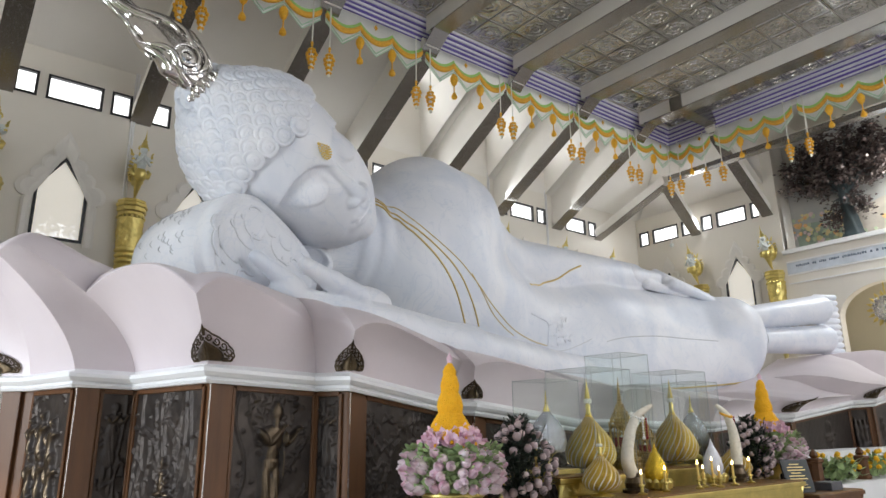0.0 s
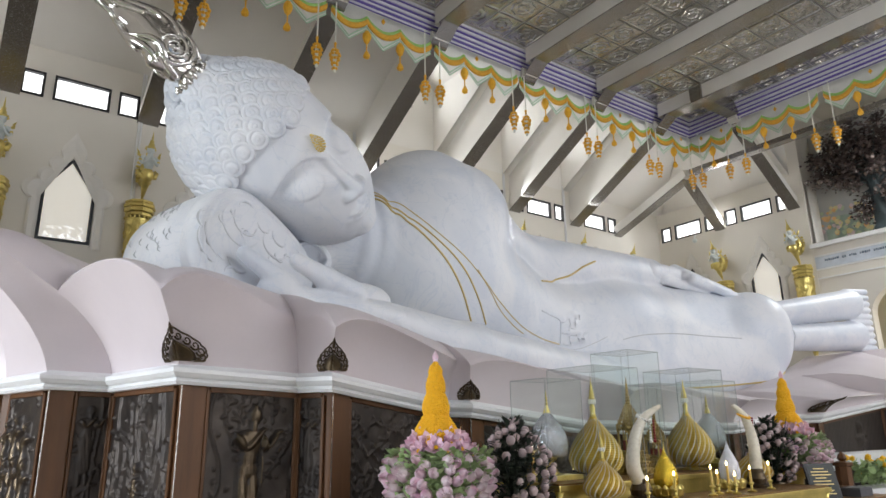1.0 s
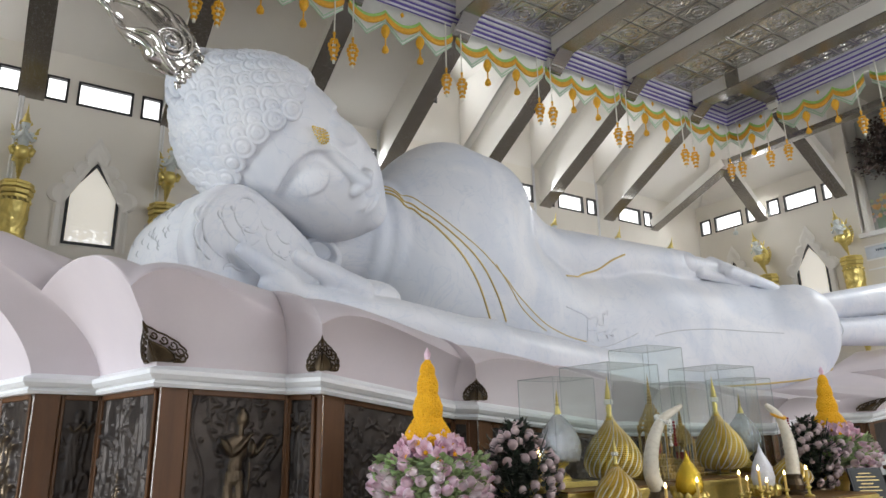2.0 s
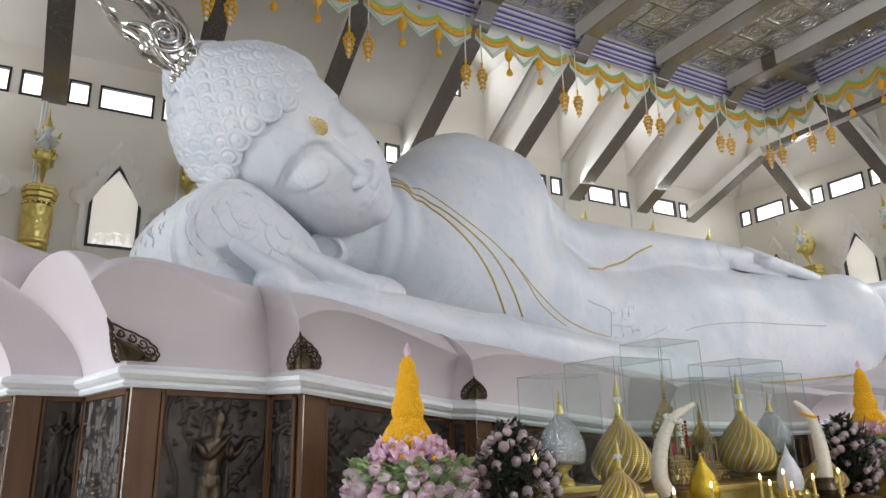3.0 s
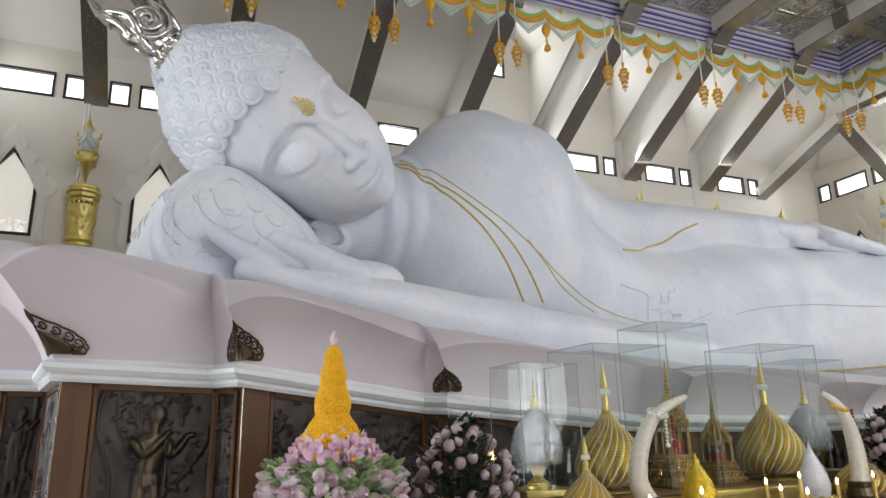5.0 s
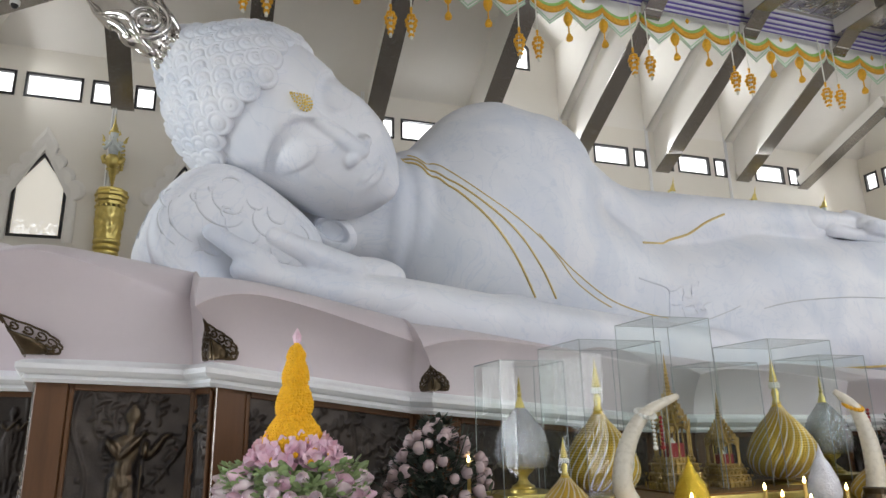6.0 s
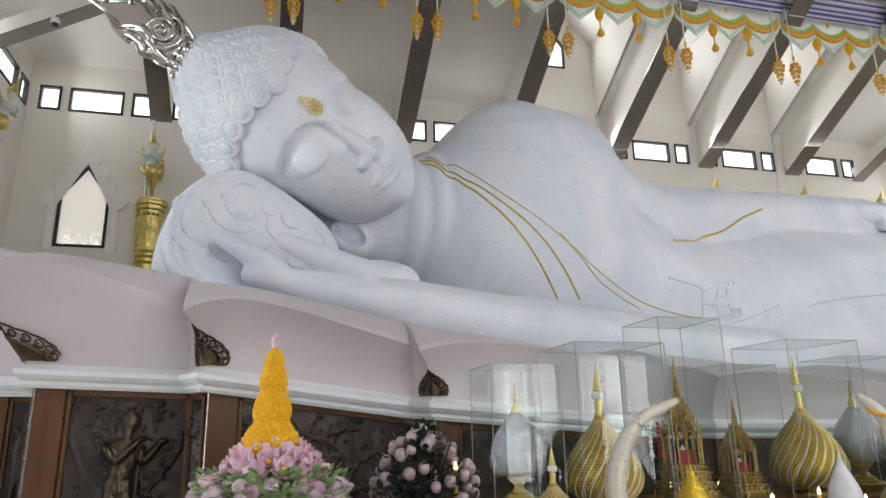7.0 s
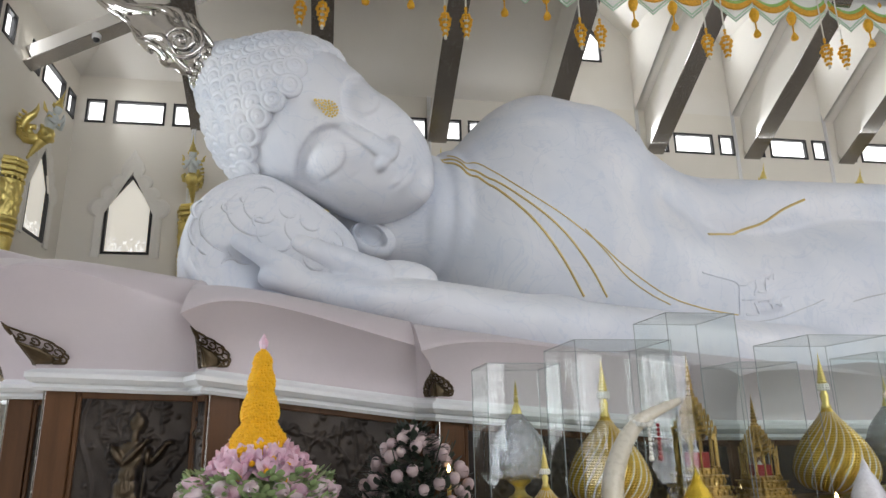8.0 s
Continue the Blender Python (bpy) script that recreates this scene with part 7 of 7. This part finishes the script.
# ---------------------------------------------------------------- gilt corbels with praying guardian figures on the walls
def corbel():
    th = thing("gilt_corbel", "carved gold wall corbel with crowded figures under a stepped cornice", "corbel", group="gilt corbels")
    bm = bmesh.new()
    lathe(bm, [(0, 4.2), (.08, 4.2), (.24, 5.0), (.30, 5.6), (.335, 5.84), (.30, 5.88), (.345, 5.93), (.345, 5.99), (.31, 6.02), (.36, 6.08), (.36, 6.13), (.325, 6.16), (.375, 6.22), (.375, 6.27), (.33, 6.30)], 24)
    part("stem", bm, M_GOLD, th)
    # drum crowded with small carved forms
    bm = bmesh.new()
    rows = []
    for i in range(27):
        f = i / 26
        r = .335 + .055 * f
        row = []
        for k in range(56):
            a = 2 * math.pi * k / 56
            q = math.sin(8 * a + 1.3 * math.sin(9 * f)) * math.sin(11 * f + 2 * math.sin(4 * a)) + .6 * math.sin(17 * a + 23 * f) * math.sin(19 * f - 5 * a)
            rr = r + .030 * q * math.sin(math.pi * f) ** .4
            row.append((rr * math.cos(a), rr * math.sin(a), 6.28 + .82 * f))
        rows.append(row)
    quad_grid(bm, rows, True)
    part("drum", bm, M_GOLD, th, "gold drum of carved figures", smooth=True)
    for k in range(18):
        a = 2 * math.pi * k / 18
        bm = bmesh.new()
        bmesh.ops.create_icosphere(bm, subdivisions=1, radius=.042, matrix=Matrix.Translation((.39 * math.cos(a), .39 * math.sin(a), 7.13)))
        part("bead", bm, M_GOLD, th)
    for r0, z0, z1 in ((.40, 7.16, 7.27), (.44, 7.275, 7.40), (.47, 7.405, 7.50), (.43, 7.505, 7.60)):
        bm = bmesh.new()
        lathe(bm, [(0, z0), (r0 - .025, z0), (r0, z0 + .02), (r0, z1 - .02), (r0 - .025, z1), (0, z1 + .001)], 8)
        part("cornice_step", bm, M_GOLD, th)
    for ob in th.children:
        ob.data.transform(Matrix.Diagonal((.84, .84, 1, 1)))
    return th


M_FIGURE = mat("pale_painted_figure", (.66, .70, .69), .40, 0, .12, 5, .1, 40, .08)


def guardian():
    """One plain mesh: ringed gold drop, scrolled tail back to the wall, pale praying torso leaning out, pointed crown."""
    bm = bmesh.new()
    n = 15
    tube(bm, [(0, -.30 * i / (n - 1), 7.66 + .50 * i / (n - 1)) for i in range(n)], [.02 + .115 * i / (n - 1) + (.014 if i % 2 else -.006) for i in range(n)], 12, 0)
    # hips and the broad tail that rolls up behind
    tube(bm, [(0, -.28, 8.14), (0, -.36, 8.24), (0, -.40, 8.36), (0, -.42, 8.46)], [.13, .20, .19, .13], 14, 0)
    tube(bm, [(0, -.30, 8.22), (0, -.12, 8.16), (0, .06, 8.20), (0, .20, 8.34), (0, .23, 8.54), (0, .13, 8.72), (0, -.01, 8.84), (0, -.08, 8.98), (0, -.09, 9.14)], [.13, .14, .15, .14, .125, .11, .085, .05, .008], 14, 0)
    tube(bm, [(0, -.02, 8.26), (0, .06, 8.38), (0, .02, 8.50), (0, -.08, 8.50), (0, -.10, 8.42)], [.10, .10, .09, .07, .02], 10, 0)
    for k in range(7):
        f = k / 6
        for sg in (-1, 1):
            y, z = .02 + .20 * math.sin(f * 2.6), 8.18 + .62 * f
            tube(bm, [(sg * .13, y - .02, z), (sg * .19, y + .04, z + .03), (sg * .17, y + .09, z + .10)], [.03, .045, .006], 6, 0)
    for sg in (-1, 1):
        # curled thigh, scroll at its side
        tube(bm, [(sg * .10, -.36, 8.28), (sg * .22, -.42, 8.26), (sg * .27, -.38, 8.38), (sg * .22, -.33, 8.46), (sg * .17, -.34, 8.40)], [.10, .085, .06, .04, .015], 8, 0)
        # shoulder, arm to the joined palms
        tube(bm, [(sg * .05, -.48, 8.80), (sg * .19, -.46, 8.79), (sg * .25, -.50, 8.64), (sg * .20, -.62, 8.55), (sg * .06, -.72, 8.66), (sg * .015, -.74, 8.78), (0, -.74, 8.88)], [.06, .068, .052, .046, .038, .032, .010], 9, 1)
        # gold shoulder flame, armlet, ear flame
        tube(bm, [(sg * .20, -.42, 8.82), (sg * .29, -.38, 8.88), (sg * .30, -.36, 8.98), (sg * .35, -.35, 9.06)], [.03, .045, .03, .004], 7, 0)
        tube(bm, [(sg * .245, -.45, 8.67), (sg * .25, -.50, 8.69), (sg * .25, -.55, 8.67)], [.03, .06, .03], 7, 0)
        tube(bm, [(sg * .10, -.52, 9.0), (sg * .14, -.50, 9.05), (sg * .13, -.50, 9.15)], [.015, .03, .004], 6, 0)
    tube(bm, [(0, -.40, 8.42), (0, -.42, 8.50), (0, -.45, 8.64), (0, -.48, 8.76), (0, -.49, 8.84), (0, -.51, 8.90)], [.12, .115, .15, .165, .11, .055], 14, 1)
    tube(bm, [(0, -.46, 8.80), (0, -.47, 8.83), (0, -.475, 8.86)], [.13, .14, .10], 12, 0)
    tube(bm, [(0, -.51, 8.88), (0, -.54, 8.92), (0, -.56, 9.00), (0, -.57, 9.07), (0, -.57, 9.11)], [.05, .095, .112, .10, .06], 12, 1)
    tube(bm, [(0, -.56, 9.05), (0, -.565, 9.08), (0, -.575, 9.12), (0, -.58, 9.14), (0, -.595, 9.19), (0, -.60, 9.21), (0, -.62, 9.27), (0, -.63, 9.29), (0, -.66, 9.40), (0, -.70, 9.56)], [.112, .122, .115, .085, .09, .06, .065, .035, .02, .003], 12, 0)
    bmesh.ops.recalc_face_normals(bm, faces=bm.faces)
    bmesh.ops.scale(bm, vec=(.86, .86, .90), verts=bm.verts, space=Matrix.Translation((0, -.12, -7.62)))
    ob = part("guardian_figure", bm, [M_GOLD, M_FIGURE], smooth=True)
    return tagged(ob, "pale praying guardian figure with a gold scrolled tail and pointed crown", "figure", "guardian figures")


cb, gd = corbel(), guardian()
places = [(x, WALL_Y - .20, 0) for x in RIBS[:7]] + [(23.4, WALL_Y - .2, 0), (RIGHT_X - .2, 16.5, 90), (RIGHT_X - .2, 13.3, 90), (LEFT_X + .2, 16.62, -90), (LEFT_X + .2, 13.3, -90)]
for x, y, r in places[1:]:
    copy_thing(cb, pose(x - (.22 if r == -90 else 0), y, 0, 0, 0, -r))
    copy_thing(gd, pose(x + {0: 0, 90: -.12, -90: .12}[r], y - (.12 if r == 0 else 0), .0, 0, 0, -r))
cb.matrix_basis = pose(*places[0][:2], 0)
gd.matrix_basis = pose(places[0][0], places[0][1] - .12, 0)


# ---------------------------------------------------------------- alcove at the far end: arch below, ledge with a tree and a painted wall above
M_MURAL = mat("painted_landscape_mural", (.50, .53, .53), .7, 0, .2, .7, .05, 30, .08, colour2=(.60, .58, .53))
A0, A1 = Vector((RIGHT_X - .05, 12.9, 0)), Vector((26.05, 3.0, 0))
ad = (A1 - A0).normalized()
an = Vector((ad.y, -ad.x, 0))
if an.x > 0:
    an = -an
AL = (A1 - A0).length


def ap(s, z, o=0.0):
    return A0 + ad * s + an * o + Vector((0, 0, z))


bm = bmesh.new()
arch_c, arch_w, arch_top = 3.3, 1.63, 6.58
seg = 20
sp = arch_top - 1.12
arc = [(arch_c - arch_w * math.cos(math.pi * k / seg), sp + 1.12 * math.sin(math.pi * k / seg)) for k in range(seg + 1)]
for (s0, z0), (s1, z1) in zip(arc, arc[1:]):
    extrude_poly(bm, [ap(s0, z0), ap(s1, z1), ap(s1, 8.2), ap(s0, 8.2)], -an * .4)
extrude_poly(bm, [ap(0, 0), ap(arch_c - arch_w, 0), ap(arch_c - arch_w, 8.2), ap(0, 8.2)], -an * .4)
extrude_poly(bm, [ap(arch_c + arch_w, 0), ap(AL, 0), ap(AL, 8.2), ap(arch_c + arch_w, 8.2)], -an * .4)
bmesh.ops.recalc_face_normals(bm, faces=bm.faces)
tagged(part("wall_alcove", bm, M_WALL), "cream wall with a wide arch under a ledge", "wall", kind="structure")
bm = bmesh.new()
extrude_poly(bm, [ap(0, 8.19), ap(AL, 8.19), ap(AL, 8.34), ap(0, 8.34)], an * .16)
extrude_poly(bm, [ap(0, 8.335), ap(AL, 8.335), ap(AL, 8.385), ap(0, 8.385)], -an * 3.2)
bmesh.ops.recalc_face_normals(bm, faces=bm.faces)
tagged(part("ledge", bm, M_TRIM), "white ledge over the alcove arch", "ledge", kind="structure")
for nm, z0, z1, o, mm in (("band", 7.40, 7.84, .012, mat("pale_blue_band", (.60, .65, .72), .6, 0, .15, 3, 0, 30, .06)), ("fillet", 7.34, 7.39, .03, M_TRIM), ("fillet", 7.85, 7.90, .03, M_TRIM), ("fillet", 7.00, 7.05, .03, M_TRIM)):
    bm = bmesh.new()
    extrude_poly(bm, [ap(.05, z0), ap(AL, z0), ap(AL, z1), ap(.05, z1)], an * o)
    bmesh.ops.recalc_face_normals(bm, faces=bm.faces)
    tagged(part("inscription_" + nm, bm, mm), "pale blue inscription band with mouldings", "wall band", kind="structure")
# the inscription, too small to read: short dark bars
bm = bmesh.new()
rnd = random.Random(21)
s = .4
while s < 8:
    w = rnd.uniform(.03, .075)
    zc = 7.68 + rnd.uniform(-.01, .01)
    extrude_poly(bm, [ap(s, zc - .04, .013), ap(s + w, zc - .04, .013), ap(s + w, zc + .04, .013), ap(s, zc + .04, .013)], an * .004)
    s += w + (.022 if rnd.random() < .86 else .12)
bmesh.ops.recalc_face_normals(bm, faces=bm.faces)
tagged(part("inscription", bm, mat("dark_inscription", (.10, .14, .20), .6)), "row of dark inscription strokes on the band", "inscription", kind="structure")
# painted wall behind the ledge, room behind the arch
bm = bmesh.new()
extrude_poly(bm, [ap(-.5, 8.34, -.95), ap(AL, 8.34, -.95), ap(AL, 13.0, -.95), ap(-.5, 13.0, -.95)], -an * .2)
bmesh.ops.recalc_face_normals(bm, faces=bm.faces)
tagged(part("mural_wall", bm, M_MURAL), "painted landscape mural behind the ledge", "mural", kind="structure")
bm = bmesh.new()
for k in range(5):
    pts = []
    s0 = .2 + k * 1.7
    for i in range(13):
        f = i / 12
        pts.append(ap(s0 + 2.4 * f, 9.15 + .35 * math.sin(f * math.pi) * (1 + .4 * math.sin(k * 2.1)) + .12 * math.sin(f * 9 + k) + .2 * (k % 3), -.94))
    low = [Vector((p.x, p.y, 8.4)) for p in (pts[-1], pts[0])]
    extrude_poly(bm, pts + low, an * (.006 + .003 * k), k % 3)
bmesh.ops.recalc_face_normals(bm, faces=bm.faces)
tagged(part("painted_hills", bm, [mat("mural_green", (.34, .42, .34), .7, 0, .2, 2), mat("mural_sand", (.56, .50, .42), .7, 0, .2, 2), mat("mural_blue", (.40, .48, .56), .7, 0, .2, 2)]), "hills painted on the mural", "mural", kind="structure")
bm = bmesh.new()
rows = []
for k in range(11):
    f = k / 10
    e = 1 - (1 - f) ** 2.2
    rows.append([ap(.16 - .1 * f, z, -.05 - .88 * e) for z in (8.34, 9, 11, 13)])
quad_grid(bm, rows)
tagged(part("wall_alcove_side", bm, M_WALL, smooth=True), "curved pale wall beside the mural", "wall", kind="structure")
rnd = random.Random(14)
M_BLOOMS = [mat("mural_" + n_, c_, .7, 0, .15, 5) for n_, c_ in (("orange", (.80, .50, .22)), ("yellow", (.78, .68, .36)), ("pink", (.72, .58, .58)), ("leaf", (.52, .60, .40)))]
bm = bmesh.new()
for k in range(110):
    s = rnd.uniform(0, 5) if k % 3 else rnd.uniform(.2, 1.7)
    z, r = 8.75 + 1.2 * rnd.random() ** 1.3 - .12 * s, rnd.uniform(.035, .10)
    extrude_poly(bm, [ap(s + r * math.cos(q) * (1 + .2 * math.sin(3 * q)), z + r * 1.1 * math.sin(q), -.925) for q in [k2 * .5236 for k2 in range(12)]], an * (.004 + .0004 * k), k % 4)
bmesh.ops.recalc_face_normals(bm, faces=bm.faces)
tagged(part("painted_blossoms", bm, M_BLOOMS), "orange and yellow blossoms painted on the mural", "mural", kind="structure")
bm = bmesh.new()
extrude_poly(bm, [ap(-1, 0, -3.2), ap(AL, 0, -3.2), ap(AL, 8.3, -3.2), ap(-1, 8.3, -3.2)], -an * .2)
bmesh.ops.recalc_face_normals(bm, faces=bm.faces)
tagged(part("wall_room", bm, mat("warm_room_paint", (.60, .56, .45), .7, 0, .06, .5)), "warm cream wall of the room behind the arch", "wall", kind="structure")
bm = bmesh.new()
extrude_poly(bm, [ap(-.3, 12.95, -.1), ap(AL, 12.95, -.1), ap(AL, 12.95, -3.4), ap(-.3, 12.95, -3.4)], (0, 0, .1))
bmesh.ops.recalc_face_normals(bm, faces=bm.faces)
tagged(part("ceiling_alcove", bm, M_CEIL), "white alcove ceiling", "ceiling", kind="structure")
_room = new("room_lamp", bpy.data.lights.new("room_lamp", "POINT"))
_room.data.energy, _room.data.color, _room.data.shadow_soft_size = 95, (1.0, .91, .74), .5
_room.location = ap(3.9, 5.6, -1.5)


def chandelier(s, z, o):
    th = thing("chandelier", "round crystal and gold chandelier hanging in the arch", "chandelier")
    c = ap(s, z, o)
    bm = bmesh.new()
    tube(bm, [c + Vector((0, 0, 1.9)), c + Vector((0, 0, .5))], .02, 6)
    part("chain", bm, M_GOLD, th)
    bm = bmesh.new()
    rnd = random.Random(2)
    for i in range(420):
        zc = rnd.uniform(-1, 1)
        r = math.sqrt(1 - zc * zc)
        a = rnd.uniform(0, 6.283)
        q = c + Vector((.46 * r * math.cos(a), .46 * r * math.sin(a), .50 * zc)) * rnd.uniform(.75, 1)
        bmesh.ops.create_icosphere(bm, subdivisions=1, radius=.035, matrix=Matrix.Translation(q))
    tagged(part("crystal_drops", bm, M_CRYSTAL, th), kind="stuff")
    for k in range(18):
        a = 2 * math.pi * k / 18
        e = ad * math.cos(a) + Vector((0, 0, 1)) * math.sin(a)
        bm = bmesh.new()
        tube(bm, [c + e * .44, c + e * .56, c + e * .68], [.05, .06, .004], 6)
        part("gold_leaf", bm, M_GOLD, th)
    return th


chandelier(3.12, 5.64, -.3)

M_COPPERLEAF = mat("dark_metal_leaf", (.24, .19, .175), .24, .6, .4, 6, .2, 30, .3)
M_TRUNK = mat("dark_teal_bark", (.030, .045, .048), .6, .1, .3, 4, .5, 20, .3)


def metal_tree(s, o, z):
    th = thing("metal_tree", "dark bronze-leaved ornamental tree standing on the ledge", "tree")
    c = ap(s, z, o)
    rnd = random.Random(6)
    bm = bmesh.new()
    rows = []
    for i in range(25):
        f = i / 24
        r = .17 + .16 * (1 - f) ** 1.5 + .14 * max(0, 1 - f * 9)
        rows.append([c + Vector((r * (1 + .10 * math.sin(5 * a + 9 * f)) * math.cos(a) - .05 * f, r * (1 + .10 * math.sin(5 * a + 9 * f)) * math.sin(a) + .16 * f * f, 2.2 * f)) for a in [6.2832 * k / 20 for k in range(20)]])
    quad_grid(bm, rows, True)
    part("trunk", bm, M_TRUNK, th, smooth=True)
    tips = []
    mid = c + Vector((0, 0, 2.95))
    for k in range(34):
        a, e = 2.4 * k, math.asin(-.75 + 1.7 * (k + .5) / 34)
        v = Vector((math.cos(a) * math.cos(e) * .75 - .15, math.sin(a) * math.cos(e) * 2.0, math.sin(e) * 1.45)) * rnd.uniform(.82, 1.08)
        p = c + Vector((0, .1, rnd.uniform(1.5, 2.2)))
        q = mid + v
        bm = bmesh.new()
        tube(bm, [p, p.lerp(q, .5) + Vector((0, 0, .16)), q], [.06, .04, .012], 6)
        part("limb", bm, M_TRUNK, th)
        tips += [p.lerp(q, f) + Vector((0, 0, .3 * f * (1 - f))) for f in (.55, .75, .9, 1.0)]
    # sprays hanging low beside the trunk
    for y, z in ((.42, .95), (.55, .75), (.34, .6), (-.45, 1.1), (-.62, .95), (-.3, 1.3)):
        p = c + Vector((-.2, y, z))
        bm = bmesh.new()
        tube(bm, [c + Vector((0, .1 * y, 1.7)), c + Vector((-.15, y * .8, 1.5)), p], [.03, .022, .008], 5)
        part("limb", bm, M_TRUNK, th)
        tips += [p, p + Vector((0, 0, .18))]
    bm = bmesh.new()
    for i in range(7200):
        t = rnd.choice(tips)
        q = t + Vector((rnd.gauss(0, .15), rnd.gauss(0, .17), rnd.gauss(.02, .17)))
        petal_mesh(bm, q, Vector((rnd.uniform(-1, 1), rnd.uniform(-1, 1), rnd.uniform(-1.2, .3))), Vector((rnd.uniform(-.5, .5), rnd.uniform(-.5, .5), 1)), .12 * rnd.uniform(.7, 1.3), .12, .2)
    tagged(part("leaves", bm, M_COPPERLEAF, th), kind="stuff")
    return th


metal_tree(2.46, -.42, 8.385)


# ---------------------------------------------------------------- right of the altar: framed notice, planters on a low wall
def notice(x, y, z):
    th = thing("notice_board", "dark framed notice leaning on a stand beside the altar", "sign", x, y, z)
    th.rotation_euler = (radians(-14), radians(0), radians(-28))
    bm = bmesh.new()
    box(bm, -.20, .20, -.012, .012, 0, .42, .005)
    part("frame", bm, M_FRAME, th)
    bm = bmesh.new()
    box(bm, -.175, .175, -.0165, -.0125, .025, .395)
    part("sheet", bm, mat("dark_grey_sheet", (.05, .055, .055), .25), th)
    for k in range(9):
        bm = bmesh.new()
        w = .13 if k % 3 else .09
        box(bm, -w, w * (.6 + .4 * ((k * 7) % 3) / 2), -.0185, -.0168, .35 - k * .037, .362 - k * .037)
        part("text_line", bm, M_GOLDPAINT, th)
    bm = bmesh.new()
    bar(bm, (0, .02, .3), (0, .22, -.02), .03, .02, (1, 0, 0))
    part("prop", bm, M_FRAME, th)
    return th


altar_table(9.3, 10.7, 5.35, 5.95, .80, "dark wooden side table by the altar with a brocade cloth", M_WOOD)
notice(9.42, 5.62, .805)
bm = bmesh.new()
box(bm, 11.5, 19.5, 6.35, 6.85, 0, .72, .02)
tagged(part("low_wall", bm, M_TRIM), "white stone balustrade before the far end", "balustrade", kind="structure")


def planter(x, y, z, seed):
    th = thing("planter", "brown wooden post with a yellow-green flowering plant on the balustrade", "plant", group="planters")
    rnd = random.Random(seed)
    bm = bmesh.new()
    lathe(bm, [(0, 0), (.14, 0), (.15, .05), (.12, .07), (.12, .34), (.15, .36), (.15, .40), (.07, .42), (0, .42)], 8, (x, y, z))
    lathe(bm, [(.04, .42), (.075, .46), (.05, .52), (.02, .55), (0, .57)], 8, (x, y, z))
    part("post", bm, M_WOOD, th)
    bm = bmesh.new()
    for i in range(260):
        a, q = rnd.uniform(0, 6.283), rnd.uniform(.1, .55)
        p = Vector((x + .85 + q * 1.3 * math.cos(a), y + q * .5 * math.sin(a), z + .12 + rnd.uniform(-.1, .22)))
        petal_mesh(bm, p, Vector((rnd.uniform(-1, 1), rnd.uniform(-1, 1), rnd.uniform(-.3, 1))), Vector((0, 0, 1)), .13, .08, .2)
    tagged(part("leaves", bm, M_LEAF, th), kind="stuff")
    for i in range(18):
        a, q = rnd.uniform(0, 6.283), rnd.uniform(.2, .55)
        bm = bmesh.new()
        bmesh.ops.create_icosphere(bm, subdivisions=1, radius=.05, matrix=Matrix.Translation((x + .85 + q * 1.3 * math.cos(a), y + q * .5 * math.sin(a), z + .25 + rnd.uniform(-.1, .22))))
        part("flower", bm, M_YELLOW, th)
    return th


for i, x in enumerate((12.1, 13.95, 15.8, 17.6)):
    planter(x, 6.6, .72, 30 + i)
bm = bmesh.new()
box(bm, 12.2, 21.5, 7.05, 7.75, .95, 1.2, .02)
part("plinth_ledge", bm, M_TRIM, pedestal)
th = thing("storage_box", "dark grey cardboard box on the side table", "box", 10.15, 5.6, .802)
bm = bmesh.new()
box(bm, -.17, .17, -.12, .12, 0, .09, .004)
part("carton", bm, mat("dark_grey_card", (.09, .09, .10), .6), th)
bm = bmesh.new()
box(bm, -.168, .168, -.118, .118, .091, .105, .003)
part("lid", bm, mat("dark_card_lid", (.12, .12, .13), .5), th)

# small security camera on a roof rib and on the far wall
for c in ((-.5, 16.7, 11.25), (RIGHT_X - .12, 17.7, 9.7)):
    th = thing("security_camera", "small white dome security camera on a bracket", "camera", *c)
    bm = bmesh.new()
    tube(bm, [(.14, 0, .25) if c[0] > 5 else (0, 0, .6), (0, 0, .2), (0, 0, .02)], .03, 8)
    part("bracket", bm, M_TRIM, th)
    bm = bmesh.new()
    lathe(bm, [(0, .06), (.08, .06), (.10, .02), (.10, -.03), (.07, -.09), (0, -.11)], 14)
    part("dome", bm, M_FIGURE, th, smooth=True)
